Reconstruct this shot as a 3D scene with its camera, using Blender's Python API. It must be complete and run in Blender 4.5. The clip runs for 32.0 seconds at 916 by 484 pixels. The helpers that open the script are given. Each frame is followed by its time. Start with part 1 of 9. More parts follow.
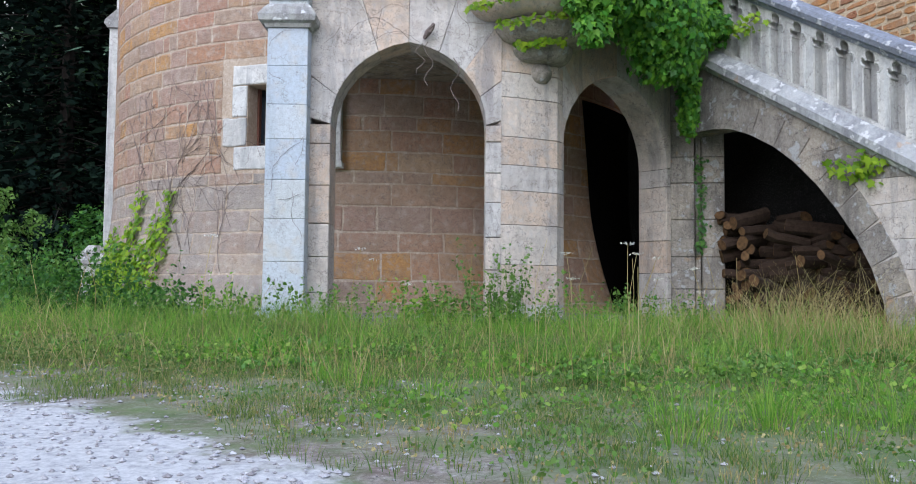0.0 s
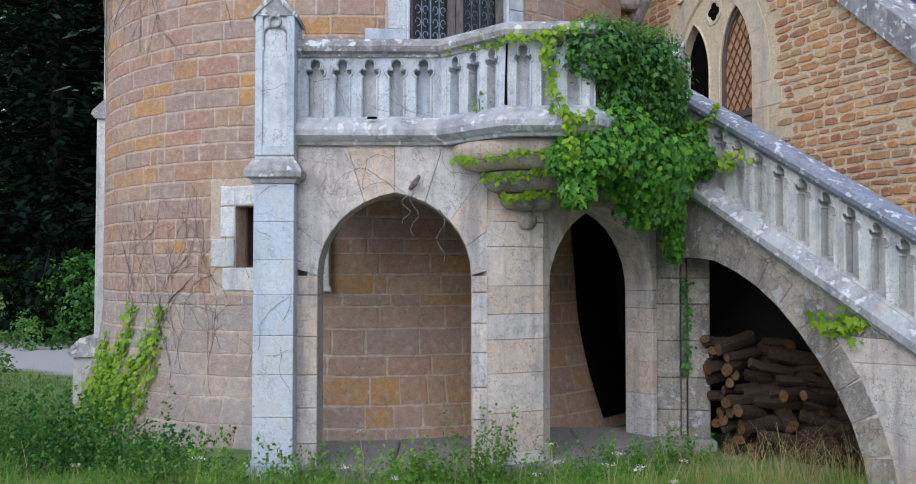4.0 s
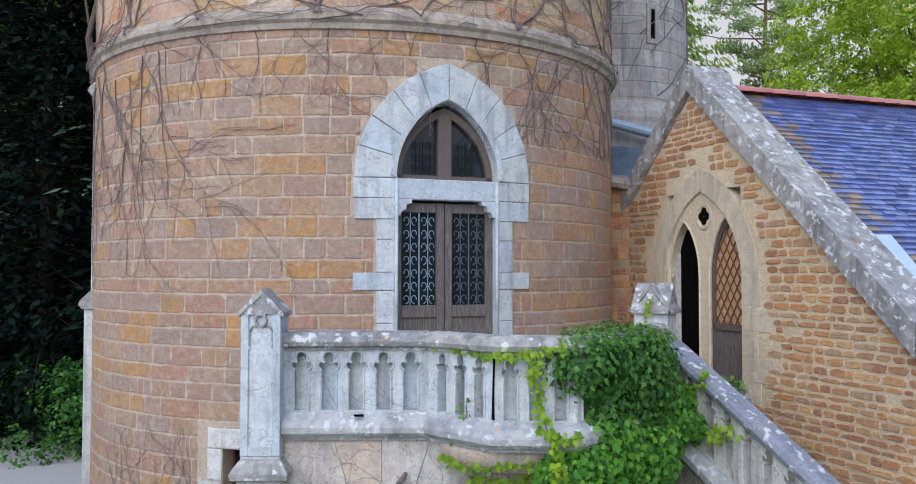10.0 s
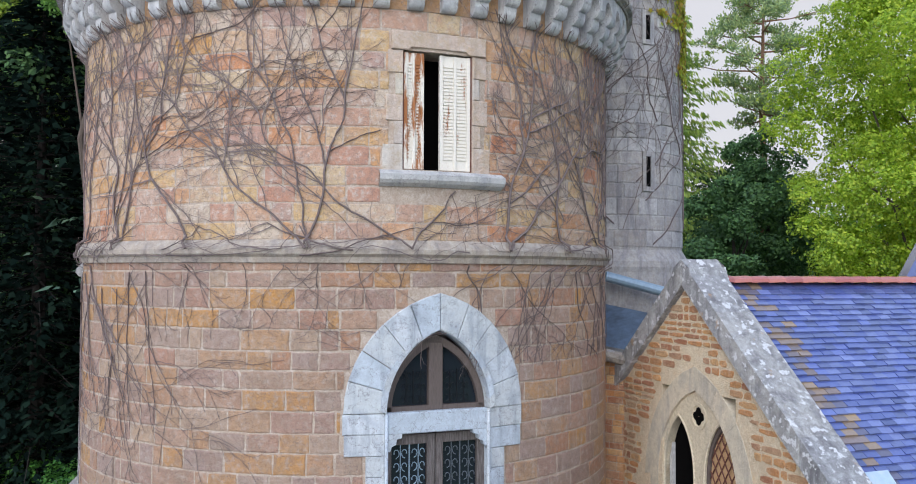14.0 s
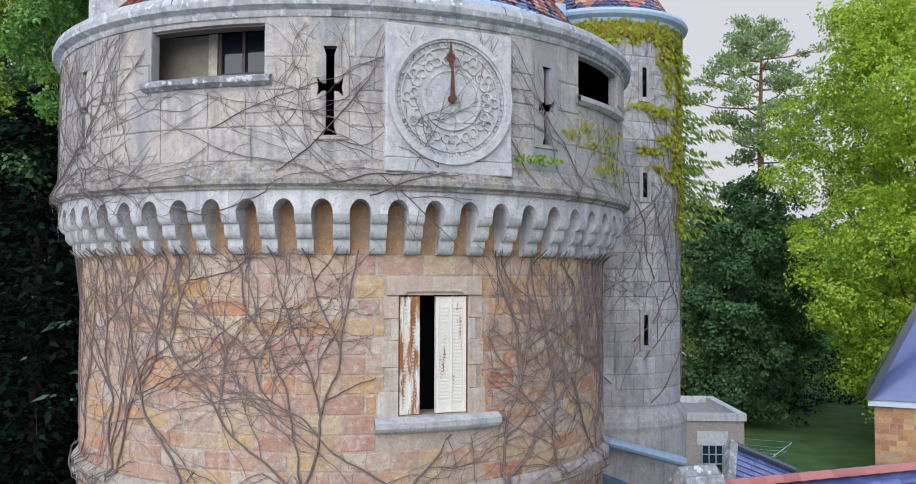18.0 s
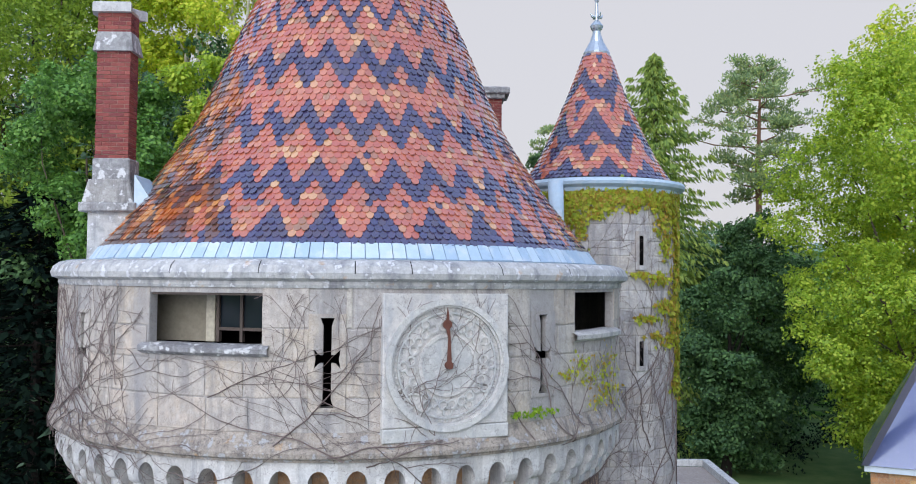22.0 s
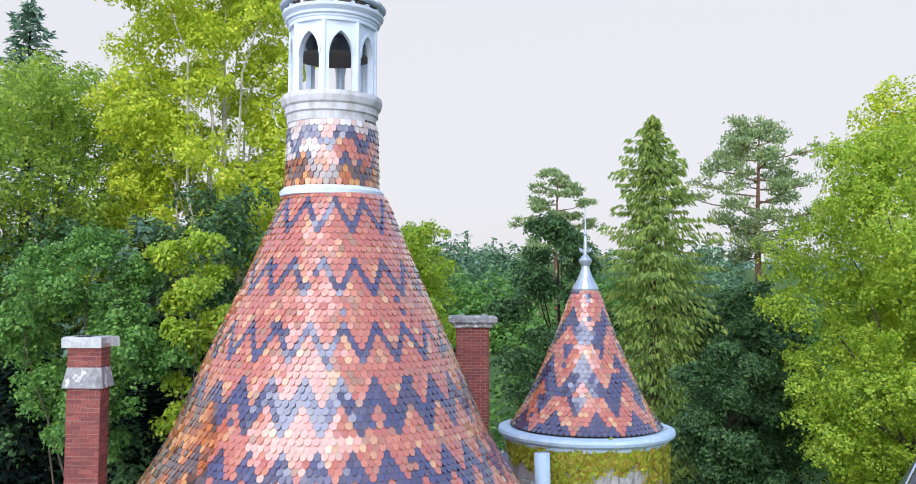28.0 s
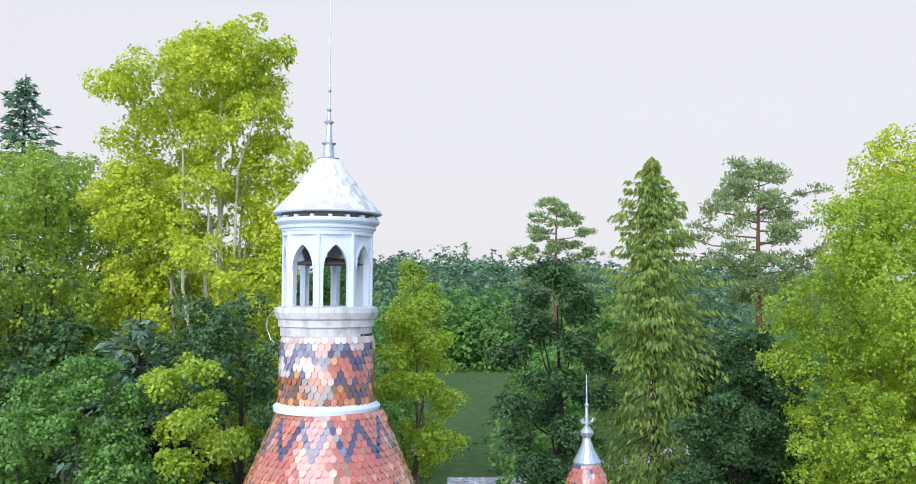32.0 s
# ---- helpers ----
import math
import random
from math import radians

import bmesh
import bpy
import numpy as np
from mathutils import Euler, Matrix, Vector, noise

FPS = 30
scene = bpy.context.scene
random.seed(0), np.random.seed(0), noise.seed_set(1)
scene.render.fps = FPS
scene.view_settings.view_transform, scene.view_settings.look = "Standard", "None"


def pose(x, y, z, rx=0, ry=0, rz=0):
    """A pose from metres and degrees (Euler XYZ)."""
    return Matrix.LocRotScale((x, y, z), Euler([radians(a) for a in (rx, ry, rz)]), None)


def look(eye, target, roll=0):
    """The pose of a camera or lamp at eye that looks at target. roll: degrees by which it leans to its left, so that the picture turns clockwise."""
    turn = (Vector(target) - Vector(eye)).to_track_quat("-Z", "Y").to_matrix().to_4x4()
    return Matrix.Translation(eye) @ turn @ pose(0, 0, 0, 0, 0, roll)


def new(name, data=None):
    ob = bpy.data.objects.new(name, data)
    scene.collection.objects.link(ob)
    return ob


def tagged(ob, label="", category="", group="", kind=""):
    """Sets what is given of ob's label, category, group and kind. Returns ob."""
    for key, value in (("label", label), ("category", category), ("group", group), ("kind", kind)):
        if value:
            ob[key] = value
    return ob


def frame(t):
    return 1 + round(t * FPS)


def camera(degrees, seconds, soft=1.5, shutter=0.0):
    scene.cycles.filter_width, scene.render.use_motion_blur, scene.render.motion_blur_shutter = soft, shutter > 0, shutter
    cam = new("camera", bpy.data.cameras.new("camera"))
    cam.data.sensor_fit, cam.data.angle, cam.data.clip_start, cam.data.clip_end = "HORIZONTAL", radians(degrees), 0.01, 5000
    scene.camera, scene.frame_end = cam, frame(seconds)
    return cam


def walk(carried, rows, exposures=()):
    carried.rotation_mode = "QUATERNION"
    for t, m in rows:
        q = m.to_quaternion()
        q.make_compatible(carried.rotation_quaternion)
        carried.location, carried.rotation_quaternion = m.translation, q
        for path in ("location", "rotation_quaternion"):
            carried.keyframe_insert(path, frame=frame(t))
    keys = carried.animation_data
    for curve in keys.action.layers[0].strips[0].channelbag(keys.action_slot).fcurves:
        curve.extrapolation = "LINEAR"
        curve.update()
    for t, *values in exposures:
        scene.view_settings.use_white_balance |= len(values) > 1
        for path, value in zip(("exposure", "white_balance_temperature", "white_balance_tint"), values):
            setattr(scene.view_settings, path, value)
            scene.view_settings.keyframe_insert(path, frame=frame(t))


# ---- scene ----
# camera: a drone that climbs past the tower; rows are t, x, y, z, pitch, roll, yaw
cam = camera(55.50, 32.0, soft=1.0)
ROWS = [
    (0.0, 0.000, -0.000, 0.400, 3.286, -0.515, 0.000),
    (0.5, 0.035, 0.010, 0.653, 2.587, -0.480, 0.047),
    (1.0, 0.055, -0.003, 0.927, 2.065, -0.424, 0.018),
    (1.5, 0.063, -0.015, 1.188, 1.797, -0.371, -0.042),
    (2.0, 0.065, -0.029, 1.417, 1.716, -0.317, -0.124),
    (2.5, 0.064, -0.044, 1.626, 1.748, -0.241, -0.204),
    (3.0, 0.067, -0.077, 1.820, 1.805, -0.145, -0.256),
    (3.5, 0.072, -0.126, 2.012, 1.826, -0.081, -0.295),
    (5.5, 0.098, -0.196, 2.855, 1.799, 0.085, -0.466),
    (6.0, 0.119, -0.168, 3.073, 1.835, 0.112, -0.459),
    (6.5, 0.132, -0.154, 3.291, 1.904, 0.145, -0.470),
    (7.0, 0.143, -0.158, 3.510, 1.995, 0.179, -0.489),
    (7.5, 0.153, -0.169, 3.750, 2.058, 0.204, -0.497),
    (8.0, 0.158, -0.180, 4.009, 2.105, 0.209, -0.499),
    (8.5, 0.151, -0.193, 4.292, 2.125, 0.193, -0.576),
    (9.0, 0.137, -0.198, 4.610, 2.060, 0.156, -0.663),
    (9.5, 0.138, -0.205, 4.947, 1.999, 0.067, -0.706),
    (10.0, 0.143, -0.201, 5.306, 1.923, -0.026, -0.739),
    (10.5, 0.150, -0.184, 5.672, 1.903, -0.094, -0.773),
    (11.0, 0.144, -0.156, 6.041, 1.878, -0.109, -0.841),
    (11.5, 0.146, -0.122, 6.420, 1.826, -0.083, -0.910),
    (12.0, 0.154, -0.120, 6.796, 1.847, -0.085, -0.923),
    (12.5, 0.158, -0.111, 7.167, 1.905, -0.105, -0.968),
    (13.0, 0.164, -0.107, 7.543, 1.938, -0.146, -0.984),
    (13.5, 0.184, -0.112, 7.916, 1.953, -0.199, -0.975),
    (14.0, 0.211, -0.128, 8.291, 1.964, -0.242, -0.943),
    (14.5, 0.239, -0.162, 8.664, 1.977, -0.251, -0.917),
    (16.5, 0.281, -0.140, 10.162, 2.228, -0.220, -0.860),
    (17.0, 0.281, -0.186, 10.568, 2.245, -0.212, -0.873),
    (17.5, 0.265, -0.200, 10.974, 2.265, -0.182, -0.925),
    (18.0, 0.240, -0.201, 11.366, 2.352, -0.169, -1.000),
    (18.5, 0.234, -0.197, 11.776, 2.386, -0.172, -0.987),
    (19.0, 0.240, -0.215, 12.216, 2.363, -0.181, -0.935),
    (19.5, 0.246, -0.272, 12.639, 2.366, -0.230, -0.927),
    (20.0, 0.245, -0.334, 13.063, 2.367, -0.290, -0.956),
    (20.5, 0.237, -0.384, 13.493, 2.362, -0.342, -1.013),
    (21.0, 0.238, -0.402, 13.933, 2.315, -0.365, -1.026),
    (21.5, 0.236, -0.409, 14.322, 2.411, -0.405, -1.074),
    (22.0, 0.239, -0.386, 14.723, 2.461, -0.483, -1.131),
    (22.5, 0.259, -0.353, 15.135, 2.473, -0.562, -1.155),
    (23.0, 0.298, -0.336, 15.549, 2.504, -0.617, -1.145),
    (23.5, 0.358, -0.286, 15.950, 2.562, -0.655, -1.039),
    (24.0, 0.416, -0.271, 16.392, 2.532, -0.616, -0.964),
    (24.5, 0.449, -0.290, 16.802, 2.582, -0.522, -0.964),
    (25.0, 0.479, -0.323, 17.188, 2.717, -0.460, -0.975),
    (25.5, 0.500, -0.349, 17.597, 2.801, -0.419, -0.977),
    (27.5, 0.538, -0.255, 19.330, 3.057, -0.410, -0.994),
    (28.0, 0.537, -0.244, 19.795, 3.036, -0.398, -1.035),
    (28.5, 0.555, -0.231, 20.248, 3.022, -0.388, -1.036),
    (29.0, 0.565, -0.243, 20.688, 3.061, -0.373, -1.017),
    (29.5, 0.585, -0.246, 21.147, 3.088, -0.365, -0.965),
    (30.0, 0.557, -0.243, 21.619, 3.155, -0.348, -1.041),
    (30.5, 0.514, -0.238, 22.040, 3.195, -0.305, -1.177),
    (31.0, 0.507, -0.192, 22.484, 3.243, -0.274, -1.163),
    (31.5, 0.523, -0.116, 22.956, 3.273, -0.251, -1.118),
    (32.0, 0.537, -0.047, 23.400, 3.347, -0.237, -1.086),
]
EXPOSURES = [(0.0, 0.13), (2.0, 0.0), (4.5, -0.12), (7.0, -0.20), (10.0, -0.10), (14.0, -0.02), (18.0, -0.12), (20.5, -0.19), (23.0, -0.02), (26.0, 0.14), (32.0, 0.14)]
walk(cam, [(t, pose(x, y, z, 90 + pitch, roll, yaw)) for t, x, y, z, pitch, roll, yaw in ROWS], EXPOSURES)

# ---- world and light: bright hazy sky, soft low sun behind the camera ----
SUN_AZ, SUN_EL = radians(199), radians(28)
world = bpy.data.worlds.new("sky")
world.use_nodes = True
scene.world = world
wn, wl = world.node_tree.nodes, world.node_tree.links
wn.clear()
w_out = wn.new("ShaderNodeOutputWorld")
w_bg = wn.new("ShaderNodeBackground")
w_sky = wn.new("ShaderNodeTexSky")
w_sky.sky_type = "NISHITA"
w_sky.sun_disc = False
w_sky.sun_elevation = SUN_EL
w_sky.sun_rotation = SUN_AZ
w_sky.dust_density = 4.0
w_sky.air_density = 1.0
w_scale = wn.new("ShaderNodeMixRGB")
w_scale.blend_type = "MULTIPLY"
w_scale.inputs[0].default_value = 1.0
w_scale.inputs[2].default_value = (0.10, 0.10, 0.10, 1)
w_mix = wn.new("ShaderNodeMixRGB")
w_mix.inputs[0].default_value = 0.86
w_mix.inputs[2].default_value = (0.84, 0.83, 0.88, 1)
# white haze low down before the camera, blue overhead and towards the east
w_dir = wn.new("ShaderNodeTexCoord")
w_sep = wn.new("ShaderNodeSeparateXYZ")
w_up = wn.new("ShaderNodeMapRange")
w_up.inputs[1].default_value, w_up.inputs[2].default_value = 0.31, 0.52
w_haze = wn.new("ShaderNodeMixRGB")
w_haze.inputs[1].default_value = (0.84, 0.83, 0.88, 1)
w_haze.inputs[2].default_value = (0.52, 0.70, 1.15, 1)
wl.new(w_dir.outputs["Generated"], w_sep.inputs[0])
wl.new(w_sep.outputs[2], w_up.inputs[0])
w_east = wn.new("ShaderNodeMapRange")
w_east.inputs[1].default_value, w_east.inputs[2].default_value, w_east.inputs[4].default_value = 0.50, 0.95, 0.85
w_blue = wn.new("ShaderNodeMath")
w_blue.operation = "MAXIMUM"
wl.new(w_sep.outputs[0], w_east.inputs[0])
wl.new(w_up.outputs[0], w_blue.inputs[0])
wl.new(w_east.outputs[0], w_blue.inputs[1])
wl.new(w_blue.outputs[0], w_haze.inputs[0])
wl.new(w_haze.outputs[0], w_mix.inputs[2])
wl.new(w_sky.outputs[0], w_scale.inputs[1])
wl.new(w_scale.outputs[0], w_mix.inputs[1])
wl.new(w_mix.outputs[0], w_bg.inputs[0])
w_bg.inputs[1].default_value = 1.0
wl.new(w_bg.outputs[0], w_out.inputs[0])

sun_data = bpy.data.lights.new("sun", "SUN")
sun_data.energy = 3.75
sun_data.angle = radians(75)
sun_data.color = (0.89, 0.95, 1.06)
sun = new("sun", sun_data)
sun_dir = Vector((math.sin(SUN_AZ) * math.cos(SUN_EL), math.cos(SUN_AZ) * math.cos(SUN_EL), math.sin(SUN_EL)))
sun.matrix_world = look(sun_dir * 60, (0, 0, 0))


# ---- materials ----
def lin(r, g, b):
    """8-bit colour to linear."""
    f = lambda c: (c / 255 / 12.92) if c <= 10 else ((c / 255 + 0.055) / 1.055) ** 2.4
    return (f(r), f(g), f(b), 1)


class Mat:
    """A small node-material builder."""

    def __init__(self, name, rough=0.8, spec=0.3):
        self.m = bpy.data.materials.new(name)
        self.m.use_nodes = True
        self.n, self.l = self.m.node_tree.nodes, self.m.node_tree.links
        self.p = self.n["Principled BSDF"]
        self.p.inputs["Roughness"].default_value = rough
        self.p.inputs["Specular IOR Level"].default_value = spec
        self.geo = self.n.new("ShaderNodeNewGeometry")

    def noise(self, scale, detail=4, rough=0.6, stretch=None):
        t = self.n.new("ShaderNodeTexNoise")
        t.inputs["Scale"].default_value = scale
        t.inputs["Detail"].default_value = detail
        t.inputs["Roughness"].default_value = rough
        if stretch:
            v = self.n.new("ShaderNodeVectorMath")
            v.operation = "MULTIPLY"
            v.inputs[1].default_value = stretch
            self.l.new(self.geo.outputs["Position"], v.inputs[0])
            self.l.new(v.outputs[0], t.inputs["Vector"])
        else:
            self.l.new(self.geo.outputs["Position"], t.inputs["Vector"])
        return t.outputs["Fac"]

    def piece(self):
        """A random value for each piece: its own object or its island."""
        o = self.n.new("ShaderNodeObjectInfo")
        a = self.math("ADD", o.outputs["Random"], self.geo.outputs["Random Per Island"])
        return self.math("FRACT", a)

    def math(self, op, a, b=None):
        m = self.n.new("ShaderNodeMath")
        m.operation = op
        for i, v in enumerate((a, b)):
            if v is None:
                continue
            if isinstance(v, (int, float)):
                m.inputs[i].default_value = v
            else:
                self.l.new(v, m.inputs[i])
        return m.outputs[0]

    def ramp(self, fac, stops, mode="LINEAR"):
        r = self.n.new("ShaderNodeValToRGB")
        r.color_ramp.interpolation = mode
        e = r.color_ramp.elements
        e[0].position, e[0].color = stops[0]
        e[1].position, e[1].color = stops[1]
        for p, c in stops[2:]:
            k = e.new(p)
            k.color = c
        self.l.new(fac, r.inputs[0])
        return r.outputs[0]

    def mask(self, fac, lo, hi):
        m = self.n.new("ShaderNodeMapRange")
        m.inputs[1].default_value, m.inputs[2].default_value = lo, hi
        self.l.new(fac, m.inputs[0])
        return m.outputs[0]

    def mix(self, fac, a, b, mode="MIX"):
        m = self.n.new("ShaderNodeMixRGB")
        m.blend_type = mode
        for i, v in enumerate((fac, a, b)):
            if isinstance(v, (int, float)):
                m.inputs[i].default_value = v
            elif isinstance(v, tuple):
                m.inputs[i].default_value = v
            else:
                self.l.new(v, m.inputs[i])
        return m.outputs[0]

    def color(self, c):
        if isinstance(c, tuple):
            self.p.inputs["Base Color"].default_value = c
        else:
            self.l.new(c, self.p.inputs["Base Color"])
        return self

    def rough(self, fac):
        self.l.new(fac, self.p.inputs["Roughness"])
        return self

    def bump(self, fac, strength=0.4, dist=0.02):
        b = self.n.new("ShaderNodeBump")
        b.inputs["Strength"].default_value = strength
        b.inputs["Distance"].default_value = dist
        self.l.new(fac, b.inputs["Height"])
        self.l.new(b.outputs[0], self.p.inputs["Normal"])
        return self


def stone(name, colours, stain, stain_lo=0.52, stain_hi=0.72, grain=26.0, streak=None, lichen=None, bump=0.5, rough=0.85, vein=None, mottle=None, gr=0.7, wash=None):
    """Weathered stone: piece-to-piece colours, grain, stains, streaks and lichen."""
    m = Mat(name, rough, 0.2)
    k = len(colours)
    big = m.noise(1.1, 5, 0.65)
    base = m.ramp(m.piece(), [(i / k, lin(*c)) for i, c in enumerate(colours)], "LINEAR")
    fine = m.noise(grain, 6, 0.7)
    mid = m.noise(4.5, 4, 0.6)
    c = m.mix(m.math("MULTIPLY", m.mask(fine, 0.38, 0.68), gr), base, m.mix(1.0, base, (0.55, 0.5, 0.47, 1), "MULTIPLY"))
    c = m.mix(m.math("MULTIPLY", m.mask(mid, stain_lo, stain_hi), 0.7), c, lin(*stain))
    if mottle:
        # pale bloom and dark crust in patches
        q1, q2 = m.noise(13.0, 5, 0.7), m.noise(6.0, 5, 0.7)
        c = m.mix(m.math("MULTIPLY", m.mask(q1, 0.50, 0.66), 0.6), c, lin(*mottle[0]))
        c = m.mix(m.math("MULTIPLY", m.mask(q2, 0.52, 0.68), 0.55), c, lin(*mottle[1]))
        c = m.mix(m.math("MULTIPLY", m.mask(big, 0.48, 0.68), 0.3), c, m.mix(1.0, c, (0.68, 0.68, 0.70, 1), "MULTIPLY"))
    if streak:
        s = m.noise(1.0, 5, 0.65, (5.0, 5.0, 0.7))
        c = m.mix(m.math("MULTIPLY", m.mask(s, 0.5, 0.68), 0.75), c, lin(*streak))
    if wash:
        s2 = m.noise(1.0, 4, 0.6, (1.5, 1.5, 0.16))
        c = m.mix(m.math("MULTIPLY", m.mask(s2, 0.50, 0.62), 0.65), c, lin(*wash))
    if lichen:
        q = m.noise(9.0, 3, 0.55)
        c = m.mix(m.math("MULTIPLY", m.mask(q, 0.575, 0.635), 0.85), c, lin(*lichen))
        c = m.mix(m.math("MULTIPLY", m.mask(m.noise(4.0, 3, 0.5), 0.68, 0.73), 0.4), c, lin(196, 150, 92))
    spk = m.noise(110, 3, 0.6)
    c = m.mix(m.math("MULTIPLY", m.mask(spk, 0.55, 0.68), 0.85 * gr), c, m.mix(1.0, c, (0.5, 0.48, 0.46, 1), "MULTIPLY"))
    c = m.mix(m.math("MULTIPLY", m.mask(spk, 0.44, 0.30), 0.5 * gr), c, m.mix(0.5, c, (0.8, 0.78, 0.76, 1)))
    if vein:
        line = m.math("ABSOLUTE", m.math("SUBTRACT", m.noise(3.2, 5, 0.62), 0.5))
        line2 = m.math("ABSOLUTE", m.math("SUBTRACT", m.noise(7.5, 4, 0.6), 0.52))
        c = m.mix(m.math("MULTIPLY", m.mask(line, 0.008, 0.001), 0.7), c, lin(*vein))
        c = m.mix(m.math("MULTIPLY", m.mask(line2, 0.010, 0.001), 0.4), c, lin(*vein))
    m.color(c)
    m.bump(m.math("ADD", m.math("ADD", fine, m.math("MULTIPLY", spk, 0.5)), m.math("MULTIPLY", mid, 1.5)), bump, 0.025)
    return m.m


M_MORTAR = stone("mortar", [(200, 182, 164), (192, 174, 156)], (172, 152, 134), grain=40, mottle=((212, 198, 184), (170, 146, 126)))
M_BLOCK = stone("brown_sandstone", [(180, 151, 128), (192, 150, 108), (175, 151, 136), (190, 163, 137), (183, 137, 108), (177, 148, 134), (194, 147, 94), (183, 154, 140), (174, 143, 128), (200, 148, 86), (166, 140, 126), (185, 140, 118), (181, 155, 135), (172, 148, 136)], (154, 134, 116), 0.48, 0.72, vein=(122, 108, 100), mottle=((194, 178, 164), (152, 124, 106)), bump=0.8)
M_BLOCK_UP = stone("pale_sandstone", [(210, 184, 156), (212, 160, 112), (204, 170, 146), (198, 148, 124), (216, 190, 152), (196, 164, 144), (216, 198, 176), (214, 162, 98), (192, 160, 146), (204, 138, 100), (214, 180, 132)], (176, 152, 136), 0.48, 0.72, vein=(132, 116, 110), mottle=((220, 208, 194), (194, 148, 120)), bump=0.8)
M_BLOCK_LOW = stone("grey_weathered_stone", [(176, 166, 158), (168, 156, 148), (184, 168, 154), (162, 152, 146), (178, 152, 136), (174, 160, 152)], (150, 142, 138), 0.45, 0.7, streak=(150, 140, 132), mottle=((196, 186, 174), (152, 128, 110)), bump=0.8)
M_WHITE = stone("white_limestone", [(200, 208, 214), (190, 200, 208), (208, 212, 214), (198, 202, 202)], (160, 166, 174), 0.46, 0.70, streak=(140, 146, 154), bump=0.4, vein=(120, 114, 114), gr=0.35)
M_CREAM = stone("cream_limestone", [(212, 212, 210), (202, 202, 200), (218, 216, 212), (194, 192, 188)], (164, 164, 164), 0.48, 0.72, streak=(144, 144, 146), bump=0.4, vein=(126, 118, 116), gr=0.4)
M_ARCH = stone("pinkish_limestone", [(214, 206, 198), (218, 202, 188), (204, 204, 204), (214, 192, 174)], (174, 166, 160), 0.46, 0.72, streak=(142, 138, 138), bump=0.5, vein=(110, 100, 98), mottle=((208, 204, 202), (170, 156, 146)), gr=0.5)
M_PIERB = stone("bluish_limestone", [(194, 204, 214), (186, 196, 208), (200, 206, 212), (196, 200, 202)], (196, 186, 174), 0.52, 0.74, streak=(164, 172, 182), bump=0.5, vein=(140, 138, 140), gr=0.35)
M_GREYS = stone("grey_lichened_stone", [(174, 174, 174), (158, 158, 160), (186, 184, 180)], (126, 124, 124), 0.48, 0.66, streak=(104, 102, 104), lichen=(226, 226, 226), bump=0.8, mottle=((214, 214, 214), (116, 114, 116)))
M_DARKS = stone("dark_stained_stone", [(174, 166, 156), (158, 152, 146), (182, 172, 160)], (116, 110, 106), 0.46, 0.66, streak=(94, 90, 90), lichen=(178, 178, 180), bump=0.7, vein=(70, 66, 66))
M_DRUM = stone("drum_ashlar", [(202, 196, 184), (192, 186, 178), (206, 192, 176), (184, 180, 176), (198, 186, 170)], (158, 152, 146), 0.48, 0.70, streak=(128, 126, 126), wash=(150, 148, 148), bump=0.4, vein=(130, 122, 118), mottle=((214, 208, 200), (172, 164, 158)))
M_TURRET = stone("turret_ashlar", [(186, 182, 178), (174, 170, 168), (194, 188, 180), (202, 200, 198), (180, 172, 164)], (148, 144, 144), 0.46, 0.7, streak=(122, 120, 124), bump=0.45, mottle=((190, 190, 192), (140, 134, 132)))
M_RUBBLE = stone("orange_rubble", [(228, 176, 118), (212, 150, 100), (236, 192, 134), (200, 144, 106), (222, 160, 104), (206, 174, 140), (188, 130, 98)], (188, 156, 126), 0.5, 0.75, grain=40, bump=0.9, mottle=((218, 186, 151), (158, 121, 99)))
M_LIME = stone("lime_render", [(238, 220, 188), (230, 210, 178)], (222, 200, 168), 0.5, 0.75, grain=50, bump=0.8, mottle=((242, 230, 206), (222, 194, 154)))
M_BRICK = stone("red_brick", [(152, 80, 74), (138, 70, 66), (164, 92, 84), (130, 68, 68)], (110, 64, 62), 0.52, 0.75, grain=60, bump=0.4)
M_LEAD = stone("zinc_sheet", [(176, 198, 216), (166, 188, 208), (188, 206, 220)], (206, 212, 218), 0.5, 0.7, grain=12, bump=0.15, rough=0.5, gr=0.2)
M_WPAINT = stone("white_paint", [(214, 222, 232), (206, 216, 228)], (188, 198, 210), 0.55, 0.8, grain=18, bump=0.12, rough=0.55, gr=0.08)
M_TREADS = stone("worn_step_stone", [(150, 146, 142), (140, 136, 132)], (110, 106, 104), grain=30)


